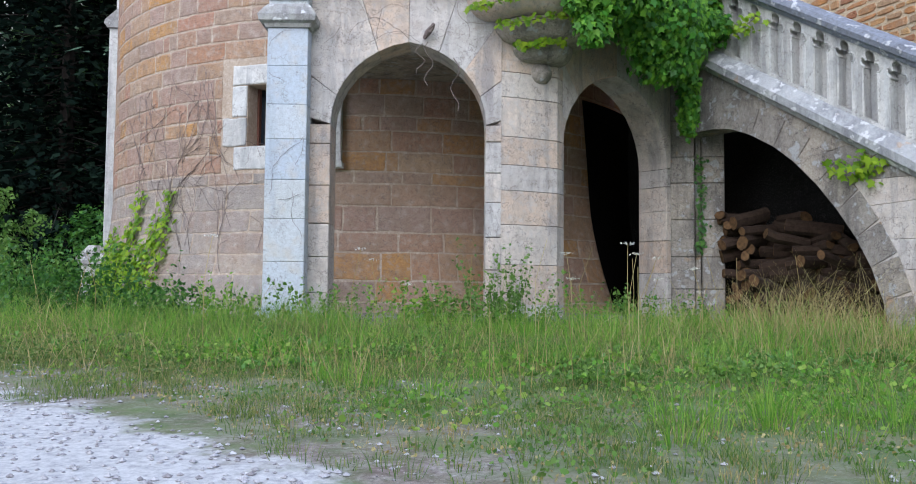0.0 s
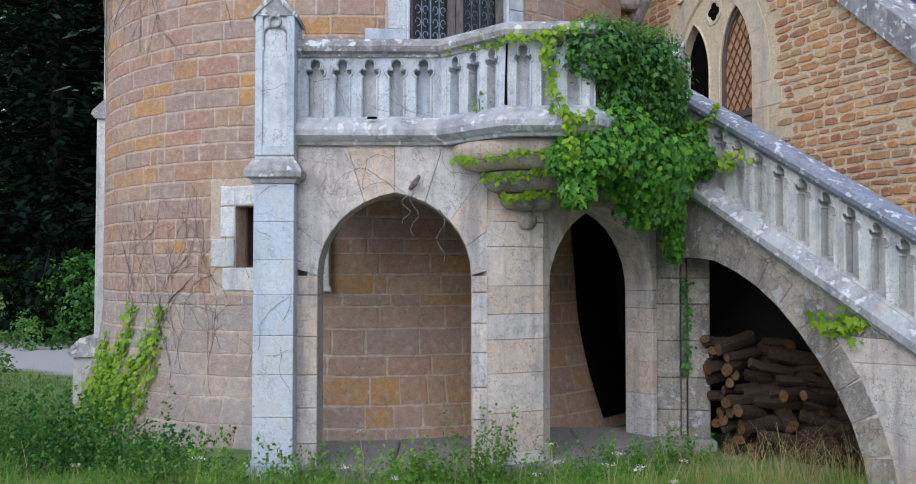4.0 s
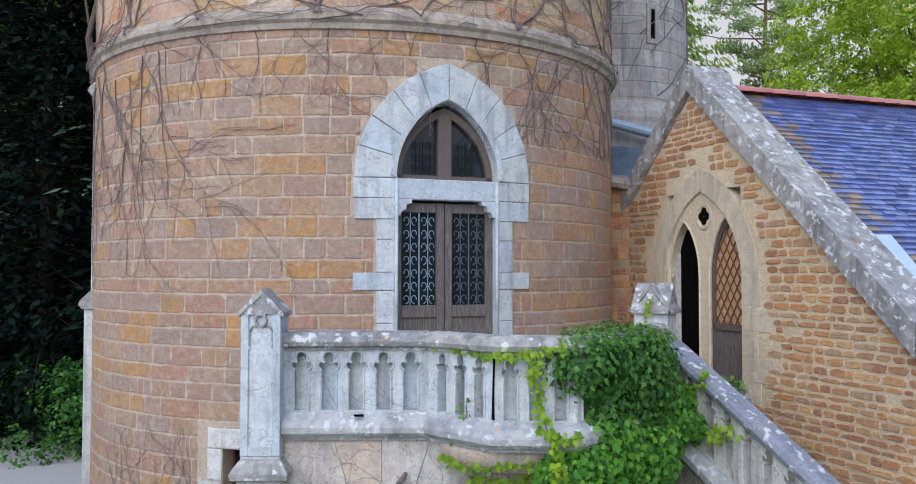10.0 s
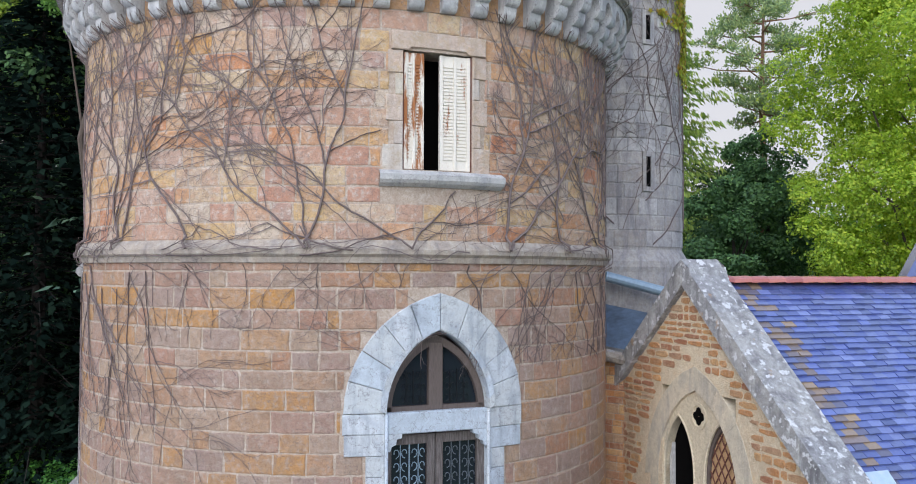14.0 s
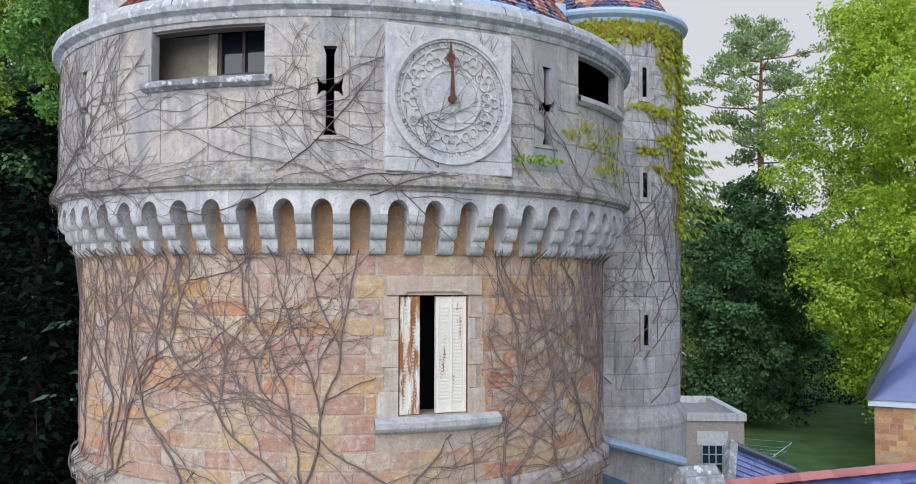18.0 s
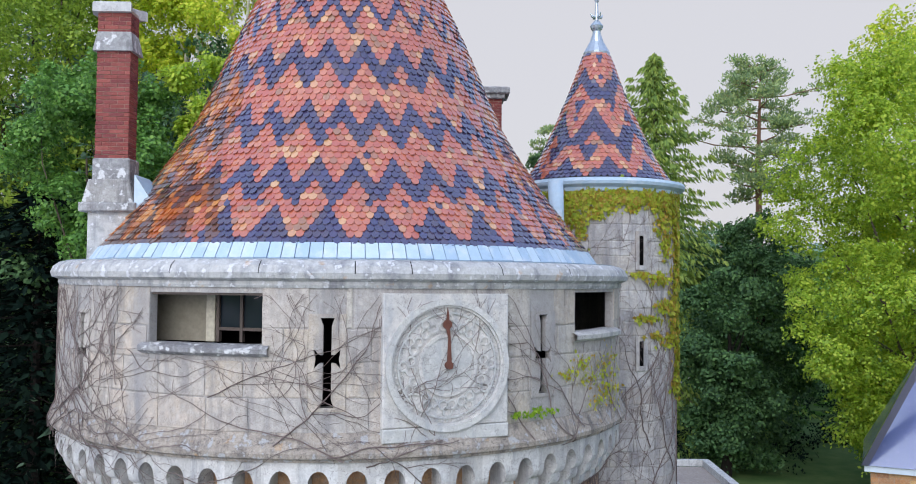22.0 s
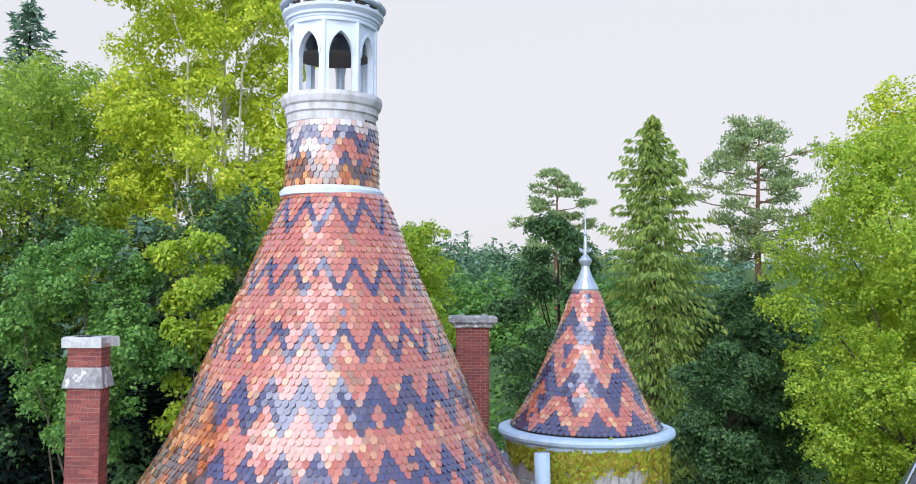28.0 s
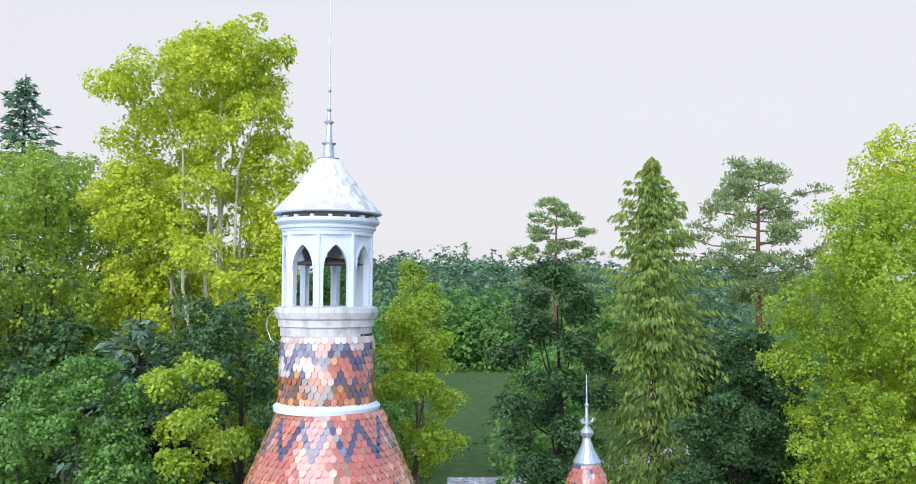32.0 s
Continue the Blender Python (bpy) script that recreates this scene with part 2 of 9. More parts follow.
def tile_mat(name, colours, stain, rough, coat=1.0):
    m = Mat(name, rough, 0.5)
    k = len(colours)
    base = m.ramp(m.piece(), [(i / k, lin(*c)) for i, c in enumerate(colours)])
    f = m.noise(30, 4)
    b = m.noise(2.2, 4)
    c = m.mix(m.math("MULTIPLY", m.mask(f, 0.4, 0.75), 0.35), base, m.mix(1.0, base, (0.6, 0.55, 0.52, 1), "MULTIPLY"))
    c = m.mix(m.math("MULTIPLY", m.mask(b, 0.56, 0.78), 0.4), c, lin(*stain))
    m.color(c)
    m.p.inputs["Coat Weight"].default_value = coat
    m.p.inputs["Coat IOR"].default_value = 1.9
    m.p.inputs["Coat Roughness"].default_value = 0.17
    m.bump(f, 0.25, 0.01)
    return m.m


M_TRED = tile_mat("red_glazed_tile", [(184, 96, 70), (192, 108, 80), (176, 90, 70), (196, 116, 86), (180, 98, 80), (188, 102, 74), (202, 128, 94), (174, 94, 76), (212, 164, 116), (186, 100, 76), (156, 114, 84), (182, 96, 76)], (168, 106, 84), 0.24)
M_TBLUE = tile_mat("dark_blue_glazed_tile", [(66, 58, 90), (58, 52, 82), (74, 64, 98), (62, 60, 98), (76, 64, 84)], (82, 74, 100), 0.24)
M_TRUST = tile_mat("rusty_orange_tile", [(180, 92, 38), (128, 66, 36), (196, 114, 50), (92, 54, 40), (176, 94, 44), (204, 140, 80)], (128, 72, 44), 0.3, 0.6)
M_TRUSTD = tile_mat("rusty_dark_tile", [(86, 60, 56), (72, 52, 56), (104, 68, 54)], (100, 68, 54), 0.3)
M_TNECKR = tile_mat("worn_pinkish_tile", [(206, 192, 186), (190, 160, 150), (214, 206, 202), (196, 178, 170), (210, 208, 206)], (180, 170, 164), 0.4, 0.25)
M_TNECKB = tile_mat("worn_bluish_tile", [(128, 128, 146), (108, 108, 132), (150, 152, 164), (94, 92, 116)], (150, 150, 156), 0.4, 0.25)
M_CORNICE = stone("cornice_stone", [(196, 198, 200), (186, 188, 192), (202, 202, 200)], (140, 142, 148), 0.48, 0.66, streak=(128, 128, 134), lichen=(222, 222, 224), bump=0.7, mottle=((212, 212, 212), (138, 138, 142)), gr=0.5)
M_SLATE = tile_mat("blue_slate", [(84, 98, 160), (74, 86, 146), (100, 114, 178), (66, 76, 124), (120, 132, 186), (82, 92, 138)], (112, 116, 158), 0.30)
M_SLATE_MOSS = tile_mat("lichened_slate", [(150, 124, 92), (112, 100, 100), (166, 138, 98), (96, 94, 116)], (120, 104, 92), 0.8)
M_RIDGE = tile_mat("red_ridge_tile", [(178, 92, 74), (166, 82, 68), (188, 106, 86)], (140, 96, 82), 0.7)
M_SLATE_DK = tile_mat("dark_slate", [(62, 62, 84), (56, 58, 78), (70, 70, 90)], (80, 80, 92), 0.4)


def plain(name, c, rough=0.7, metal=0.0, var=0.35, scale=14, stretch=None, spec=0.4, dark=(0.45, 0.42, 0.4, 1)):
    m = Mat(name, rough, spec)
    f = m.noise(scale, 5, 0.65, stretch)
    m.color(m.mix(m.math("MULTIPLY", m.mask(f, 0.35, 0.75), var * 2), lin(*c), m.mix(1.0, lin(*c), dark, "MULTIPLY")))
    m.p.inputs["Metallic"].default_value = metal
    m.bump(f, 0.25, 0.01)
    return m.m


M_WOOD = plain("weathered_oak", (120, 113, 110), 0.8, 0, 0.8, 6, (14, 14, 1.0))
M_WOODDK = plain("dark_brown_wood", (104, 92, 86), 0.7, 0, 0.4, 8, (12, 12, 1.2))
M_IRON = plain("black_iron", (40, 42, 46), 0.5, 0.6, 0.2)
M_IRONB = plain("blue_grey_iron", (150, 172, 188), 0.5, 0.2, 0.2)
M_RUST = plain("rusty_iron", (112, 72, 60), 0.8, 0.2, 0.3)
M_STEEL = plain("galvanised_metal", (196, 206, 214), 0.35, 0.7, 0.15)
# near-black paint for the shade in rooms, slots and holes, and for joints
M_DARK = plain("black_shade_and_joints", (13, 12, 12), 0.95, 0, 0.3, spec=0.05)
M_ROOM = plain("interior_plaster", (150, 142, 126), 0.9, 0, 0.25)
M_STEM = plain("dry_creeper_bark", (122, 108, 104), 0.9, 0, 0.4, 20)
M_BARK = plain("tree_bark", (96, 84, 74), 0.95, 0, 0.5, 6, (6, 6, 1.0))
# bark darkened in its colour for the shade among the limbs
M_BARKDK = plain("shade_dark_bark", (44, 38, 34), 0.95, 0, 0.5, 6, (6, 6, 1.0))
M_BARKP = plain("pale_plane_bark", (196, 190, 172), 0.9, 0, 0.4, 5)
M_BARKPINE = plain("pine_bark", (140, 106, 86), 0.95, 0, 0.4, 6)


def shutter_mat(name, lo, hi):
    m = Mat(name, 0.65, 0.3)
    s = m.noise(1.0, 6, 0.7, (9, 9, 1.6))
    f = m.noise(40, 4)
    c = m.mix(m.mask(s, lo, hi), lin(226, 218, 204), lin(158, 100, 58))
    c = m.mix(m.math("MULTIPLY", m.mask(f, 0.5, 0.8), 0.3), c, lin(170, 150, 126))
    m.color(c)
    m.bump(f, 0.2, 0.01)
    return m.m


M_SHUTTER = shutter_mat("cream_shutter_paint", 0.60, 0.68)
M_SHUTTER_RUSTY = shutter_mat("peeling_rusty_shutter", 0.44, 0.54)


def glass_mat():
    m = Mat("dark_window_glass", 0.06, 0.5)
    m.color(lin(34, 40, 48))
    f = m.noise(2.5, 2)
    m.bump(f, 0.05, 0.02)
    return m.m


M_GLASS = glass_mat()
M_PANE = plain("amber_leaded_glass", (196, 160, 120), 0.25, 0, 0.3, 9, None, 0.6)


def leaf_mat(name, colours, rough=0.5, thru=0.35, spec=0.35):
    """Leaves: colour from leaf to leaf, some light through."""
    m = Mat(name, rough, spec)
    k = len(colours)
    base = m.ramp(m.geo.outputs["Random Per Island"], [(i / k, lin(*c)) for i, c in enumerate(colours)])
    big = m.noise(0.35, 3)
    c = m.mix(m.math("MULTIPLY", m.mask(big, 0.4, 0.7), 0.5), base, m.mix(1.0, base, (0.72, 0.8, 0.6, 1), "MULTIPLY"))
    m.color(c)
    tr = m.n.new("ShaderNodeBsdfTranslucent")
    m.l.new(c, tr.inputs[0])
    mx = m.n.new("ShaderNodeMixShader")
    mx.inputs[0].default_value = thru
    m.l.new(m.p.outputs[0], mx.inputs[1])
    m.l.new(tr.outputs[0], mx.inputs[2])
    m.l.new(mx.outputs[0], m.n["Material Output"].inputs[0])
    return m.m


L_IVY = leaf_mat("ivy_leaf", [(74, 138, 42), (58, 118, 40), (96, 156, 48), (50, 102, 42), (112, 166, 52)])
L_IVYTOP = leaf_mat("young_ivy_leaf", [(104, 152, 62), (88, 138, 54), (124, 166, 66), (76, 124, 52)], thru=0.4)
L_VINE = leaf_mat("yellow_green_vine_leaf", [(150, 184, 44), (126, 166, 40), (170, 194, 58), (110, 152, 46)], thru=0.45)
L_VINEY = leaf_mat("turning_vine_leaf", [(190, 196, 62), (168, 182, 56), (206, 196, 74), (148, 168, 56), (186, 152, 64)], thru=0.45)
L_DARK = leaf_mat("dark_ivy_leaf", [(66, 116, 52), (54, 100, 46), (80, 130, 54), (46, 86, 44), (92, 142, 58)])
L_TREE = leaf_mat("tree_leaf_green", [(180, 202, 82), (159, 186, 76), (199, 214, 92), (138, 166, 72)], thru=0.5)
# low sun on the treetops is put into this yellow leaf colour
L_PLANE = leaf_mat("sun_painted_plane_leaf", [(220, 226, 72), (200, 216, 68), (236, 230, 92), (178, 202, 68)], thru=0.5)
L_MAPLE = leaf_mat("maple_leaf", [(190, 212, 74), (170, 198, 68), (214, 222, 86), (148, 178, 66)], thru=0.5)
L_BLUE = leaf_mat("bluish_spruce_needles", [(130, 163, 136), (112, 145, 123), (150, 178, 145), (99, 128, 110)], 0.7, 0.35)
M_TRACERY = stone("tracery_cream_stone", [(228, 214, 186), (220, 206, 178)], (196, 182, 158), 0.5, 0.72, streak=(176, 166, 148), bump=0.4)
M_STRING = stone("tan_string_stone", [(196, 184, 168), (186, 172, 156)], (150, 140, 132), 0.46, 0.68, streak=(130, 122, 118), bump=0.6, mottle=((206, 198, 186), (142, 130, 122)))
L_MID = leaf_mat("mid_green_leaf", [(122, 169, 80), (106, 153, 75), (143, 184, 87), (94, 135, 71)], thru=0.4)
# fir needles near-black: deep shade of the wood is put into the colour
L_FIR = leaf_mat("shade_dark_fir_needles", [(25, 41, 34), (18, 32, 28), (34, 50, 40), (14, 24, 21)], 0.9, 0.12, 0.03)
L_SPRUCE = leaf_mat("spruce_needles", [(164, 184, 92), (146, 170, 88), (186, 198, 100), (124, 152, 84)], 0.7, 0.45)
L_PINE = leaf_mat("pine_needles", [(168, 187, 128), (149, 170, 120), (193, 202, 128), (128, 153, 111)], 0.7, 0.4)
L_FIRM = leaf_mat("green_fir_needles", [(84, 120, 72), (72, 104, 64), (102, 136, 80), (60, 90, 58)], 0.7, 0.25)
# distance haze is mixed into this bluish leaf colour
L_FAR = leaf_mat("far_leaf_haze_tint", [(116, 152, 110), (100, 138, 104), (136, 168, 116), (88, 122, 98)], 0.7, 0.3)
L_GRASS = leaf_mat("grass_blade", [(112, 138, 68), (94, 128, 60), (132, 150, 80), (162, 160, 102), (80, 112, 54)], 0.6, 0.4)
L_FRESH = leaf_mat("fresh_grass_blade", [(118, 172, 62), (100, 154, 58), (140, 184, 70), (88, 136, 54), (160, 186, 88)], 0.55, 0.45)
L_DRY = leaf_mat("dry_grass", [(186, 168, 114), (170, 148, 98), (200, 186, 136), (158, 140, 96)], 0.7, 0.3)
L_WEED = leaf_mat("weed_leaf", [(92, 132, 60), (108, 146, 64), (80, 118, 58), (120, 154, 80)], 0.6, 0.35)
L_FLOWER = leaf_mat("white_umbel", [(224, 222, 214), (212, 208, 200)], 0.8, 0.3)


def ground_mat():
    m = Mat("ground_grass_and_gravel", 0.95, 0.1)
    sep = m.n.new("ShaderNodeSeparateXYZ")
    m.l.new(m.geo.outputs["Position"], sep.inputs[0])
    big, mid, fine = m.noise(0.5, 4), m.noise(2.6, 5), m.noise(34, 6, 0.75)
    grass = m.ramp(mid, [(0.3, lin(84, 112, 62)), (0.5, lin(106, 130, 76)), (0.62, lin(134, 138, 100)), (0.75, lin(150, 136, 122))])
    grass = m.mix(m.math("MULTIPLY", fine, 0.5), grass, lin(84, 98, 62))
    lawn = m.ramp(big, [(0.35, lin(66, 94, 50)), (0.65, lin(96, 112, 66))])
    grass = m.mix(m.mask(sep.outputs[1], 24, 34), grass, m.mix(m.math("MULTIPLY", fine, 0.4), lawn, lin(70, 100, 56)))
    peb = m.ramp(fine, [(0.3, lin(150, 148, 152)), (0.5, lin(196, 194, 192)), (0.7, lin(220, 218, 216))])
    # gravel drive: before the grass, and round behind the tower
    line = m.math("ADD", m.math("MULTIPLY", sep.outputs[0], 1.02), sep.outputs[1])
    edge1 = m.math("ADD", line, m.math("MULTIPLY", m.math("SUBTRACT", m.noise(3.0, 5, 0.7), 0.5), 1.3))
    g1 = m.mask(edge1, 1.93, 1.72)
    d2 = m.math("ADD", m.math("MULTIPLY", sep.outputs[0], 0.55), sep.outputs[1])
    wob = m.math("MULTIPLY", m.math("SUBTRACT", big, 0.5), 1.2)
    d2 = m.math("ADD", d2, wob)
    g2 = m.math("MULTIPLY", m.mask(d2, 13.6, 14.2), m.mask(d2, 21.0, 20.2))
    g2 = m.math("MULTIPLY", g2, m.mask(sep.outputs[0], -5.0, -5.5))
    d3 = m.math("SUBTRACT", sep.outputs[1], m.math("MULTIPLY", sep.outputs[0], 0.75))
    g3 = m.math("MULTIPLY", m.mask(d3, 99.0, 100.0), m.mask(d3, 107.0, 106.0))
    dirt = m.mask(edge1, 5.0, 2.3)
    soil = m.ramp(m.noise(9.0, 6, 0.75), [(0.3, lin(112, 98, 90)), (0.48, lin(146, 132, 124)), (0.6, lin(168, 158, 152)), (0.72, lin(120, 122, 84))])
    clod = m.noise(55, 5, 0.8)
    soil = m.mix(m.math("MULTIPLY", m.mask(clod, 0.48, 0.66), 0.8), soil, lin(92, 84, 78))
    soil = m.mix(m.math("MULTIPLY", m.mask(clod, 0.42, 0.30), 0.8), soil, lin(206, 200, 198))
    c = m.mix(m.math("MULTIPLY", dirt, m.mask(m.noise(1.6, 5, 0.7), 0.34, 0.6)), grass, soil)
    c = m.mix(g1, c, peb)
    c = m.mix(g2, c, m.mix(0.45, peb, lin(150, 142, 140)))
    c = m.mix(g3, c, lin(196, 190, 184))
    m.color(c)
    m.bump(m.math("ADD", fine, mid), 0.3, 0.02)
    return m.m


M_GROUND = ground_mat()
M_PEBBLE = stone("limestone_pebble", [(206, 204, 208), (188, 186, 190), (222, 220, 222), (164, 160, 162)], (150, 146, 148), grain=60)
M_LOGBARK = plain("log_bark", (66, 50, 40), 0.95, 0, 0.6, 18)
M_LOGEND = plain("sawn_log_end", (108, 80, 52), 0.9, 0, 0.7, 22)
M_SOIL = plain("dark_soil", (70, 60, 50), 0.95, 0, 0.4, 6)
M_CLOCK = stone("clock_limestone", [(206, 204, 198), (196, 196, 192), (210, 206, 200)], (174, 174, 174), 0.48, 0.72, streak=(164, 166, 170), bump=0.4, vein=(136, 128, 126), mottle=((222, 220, 216), (178, 178, 178)), gr=0.45)
# stone coloured near-black to stand for the shade in the vault
M_SHADEBLACK = stone("shade_black_stone", [(18, 17, 17), (15, 14, 14)], (12, 11, 11), grain=20)


# ---- geometry helpers: a geo is (vertices, faces) ----
def geo():
    return ([], [])


def build(name, g, mat, parent=None, label="", smooth=False):
    """One mesh object out of a geo, under its parent."""
    me = bpy.data.meshes.new(name)
    me.from_pydata([tuple(v) for v in g[0]], [], g[1])
    me.materials.append(mat)
    if smooth:
        me.polygons.foreach_set("use_smooth", [True] * len(me.polygons))
    me.update()
    ob = new(name, me)
    if parent is not None:
        ob.parent = parent
    if label:
        ob["label"] = label
    return ob


def part(name, g, mat, parent, label="", smooth=False):
    return build(name, g, mat, parent, label, smooth)


def thing(name, label, category, group="", kind=""):
    return tagged(new(name), label, category, group, kind)


def quads(name, pts, mat, parent=None, n=4):
    """One mesh of many n-gons from an array (count, n, 3)."""
    pts = np.asarray(pts, dtype=np.float32)
    k = len(pts)
    me = bpy.data.meshes.new(name)
    me.vertices.add(k * n)
    me.vertices.foreach_set("co", pts.reshape(-1))
    me.loops.add(k * n)
    me.loops.foreach_set("vertex_index", np.arange(k * n, dtype=np.int32))
    me.polygons.add(k)
    me.polygons.foreach_set("loop_start", np.arange(0, k * n, n, dtype=np.int32))
    me.update(calc_edges=True)
    me.materials.append(mat)
    ob = new(name, me)
    if parent is not None:
        ob.parent = parent
    return ob


def add(g, verts, faces):
    o = len(g[0])
    g[0].extend(verts)
    g[1].extend([tuple(i + o for i in f) for f in faces])


def wall_frame(x, y, dx, dy, z=0.0):
    """Local u along (dx, dy), v up, w out to the viewer's side."""
    k = math.hypot(dx, dy)
    dx, dy = dx / k, dy / k
    return Matrix(((dx, 0, dy, x), (dy, 0, -dx, y), (0, 1, 0, z), (0, 0, 0, 1)))


def prism(g, poly, w0, w1, m, chamfer=0.0):
    """A polygon in (u, v) from depth w0 to the face at w1, its face's edges chamfered."""
    n = len(poly)
    cu, cv = sum(p[0] for p in poly) / n, sum(p[1] for p in poly) / n
    if sum(poly[i][0] * poly[(i + 1) % n][1] - poly[(i + 1) % n][0] * poly[i][1] for i in range(n)) < 0:
        poly = poly[::-1]
    v = [m @ Vector((p[0], p[1], w0)) for p in poly]
    f = [tuple(range(n - 1, -1, -1))]
    if chamfer:
        v += [m @ Vector((p[0], p[1], w1 - chamfer)) for p in poly]
        for p in poly:
            du, dv = cu - p[0], cv - p[1]
            v.append(m @ Vector((p[0] + max(-chamfer, min(chamfer, du)), p[1] + max(-chamfer, min(chamfer, dv)), w1)))
        rings = 3
    else:
        v += [m @ Vector((p[0], p[1], w1)) for p in poly]
        rings = 2
    for k in range(rings - 1):
        for i in range(n):
            j = (i + 1) % n
            f.append((k * n + i, k * n + j, (k + 1) * n + j, (k + 1) * n + i))
    f.append(tuple(range((rings - 1) * n, rings * n)))
    add(g, v, f)


def rect(u0, v0, u1, v1):
    return [(u0, v0), (u1, v0), (u1, v1), (u0, v1)]


def box(g, x0, y0, z0, x1, y1, z1, m=None, c=0.0):
    """A box, all edges chamfered by c."""
    m = m or Matrix.Identity(4)
    if not c:
        v = [m @ Vector(p) for p in ((x0, y0, z0), (x1, y0, z0), (x1, y1, z0), (x0, y1, z0), (x0, y0, z1), (x1, y0, z1), (x1, y1, z1), (x0, y1, z1))]
        add(g, v, [(3, 2, 1, 0), (4, 5, 6, 7), (0, 1, 5, 4), (1, 2, 6, 5), (2, 3, 7, 6), (3, 0, 4, 7)])
        return
    lo, hi = (x0, y0, z0), (x1, y1, z1)
    bm = bmesh.new()
    bmesh.ops.create_cube(bm, size=1)
    for q in bm.verts:
        q.co = Vector([lo[i] if q.co[i] < 0 else hi[i] for i in range(3)])
    bmesh.ops.bevel(bm, geom=bm.edges[:], offset=c, segments=1, affect="EDGES")
    bm.verts.ensure_lookup_table()
    add(g, [m @ q.co for q in bm.verts], [tuple(q.index for q in f.verts) for f in bm.faces])
    bm.free()


def lathe(g, prof, cx, cy, a0=0.0, a1=360.0, n=48, uneven=0.0):
    """Revolve (radius, z) about a vertical axis; the profile runs upwards on the outside."""
    full = abs(a1 - a0 - 360) < 1e-6
    cols = n if full else n + 1
    k = len(prof)
    vs = []
    for i in range(cols):
        a = radians(a0 + (a1 - a0) * i / n)
        for r, z in prof:
            rr = r + (noise.noise(Vector((math.cos(a) * 3, math.sin(a) * 3, z * 2))) * uneven if uneven else 0)
            vs.append((cx + rr * math.cos(a), cy + rr * math.sin(a), z))
    fs = []
    for i in range(n):
        j = (i + 1) % cols
        for q in range(k - 1):
            fs.append((i * k + q, j * k + q, j * k + q + 1, i * k + q + 1))
    add(g, vs, fs)


def tube(g, pts, radii, sides=5):
    """A tube along points, with a radius at each."""
    pts = [Vector(p) for p in pts]
    n = len(pts)
    vs, fs = [], []
    for i, p in enumerate(pts):
        d = (pts[min(i + 1, n - 1)] - pts[max(i - 1, 0)])
        d = d.normalized() if d.length > 1e-9 else Vector((0, 0, 1))
        a = d.cross(Vector((0, 0, 1)) if abs(d.z) < 0.9 else Vector((1, 0, 0))).normalized()
        b = d.cross(a)
        r = radii[i] if isinstance(radii, (list, tuple)) else radii
        for k in range(sides):
            t = 2 * math.pi * k / sides
            vs.append(p + (a * math.cos(t) + b * math.sin(t)) * r)
    for i in range(n - 1):
        for k in range(sides):
            q = (k + 1) % sides
            fs.append((i * sides + k, i * sides + q, (i + 1) * sides + q, (i + 1) * sides + k))
    fs.append(tuple(range(sides - 1, -1, -1)))
    fs.append(tuple(range((n - 1) * sides, n * sides)))
    add(g, vs, fs)


def sweep(g, path, prof, base_z=None, closed_prof=True, slope=None):
    """A moulding: (out, z) profile along a plan polyline, mitred. Out is to the right-hand side's outside (viewer)."""
    n, k = len(path), len(prof)
    vs = []
    for i in range(n):
        p = Vector(path[i][:2])
        z0 = path[i][2] if len(path[i]) > 2 else 0.0
        d0 = (p - Vector(path[i - 1][:2])).normalized() if i else None
        d1 = (Vector(path[i + 1][:2]) - p).normalized() if i < n - 1 else None
        d0, d1 = d0 or d1, d1 or d0
        n0, n1 = Vector((d0.y, -d0.x)), Vector((d1.y, -d1.x))
        m = (n0 + n1)
        m = m / max(m.dot(n0), 0.3)
        for o, z in prof:
            vs.append((p.x + m.x * o, p.y + m.y * o, z0 + z))
    fs = []
    for i in range(n - 1):
        for q in range(k):
            r = (q + 1) % k
            fs.append((i * k + q, (i + 1) * k + q, (i + 1) * k + r, i * k + r))
    fs.append(tuple(range(k)))
    fs.append(tuple(range(n * k - 1, (n - 1) * k - 1, -1)))
    add(g, vs, fs)


def arch_pts(hw, spring, rise, n=10, point=0.15):
    """A pointed arch's intrados from left spring to right spring, centred on u = 0."""
    e = hw * point
    r = hw + e
    top = math.sqrt(r * r - e * e)
    out = []
    for i in range(n + 1):
        ang = math.pi - i / n * math.acos(e / r)
        out.append((e + r * math.cos(ang), spring + r * math.sin(ang) * rise / top))
    right = [(-u, v) for u, v in out[:-1]][::-1]
    out[-1] = (0.0, spring + rise)
    return out + right


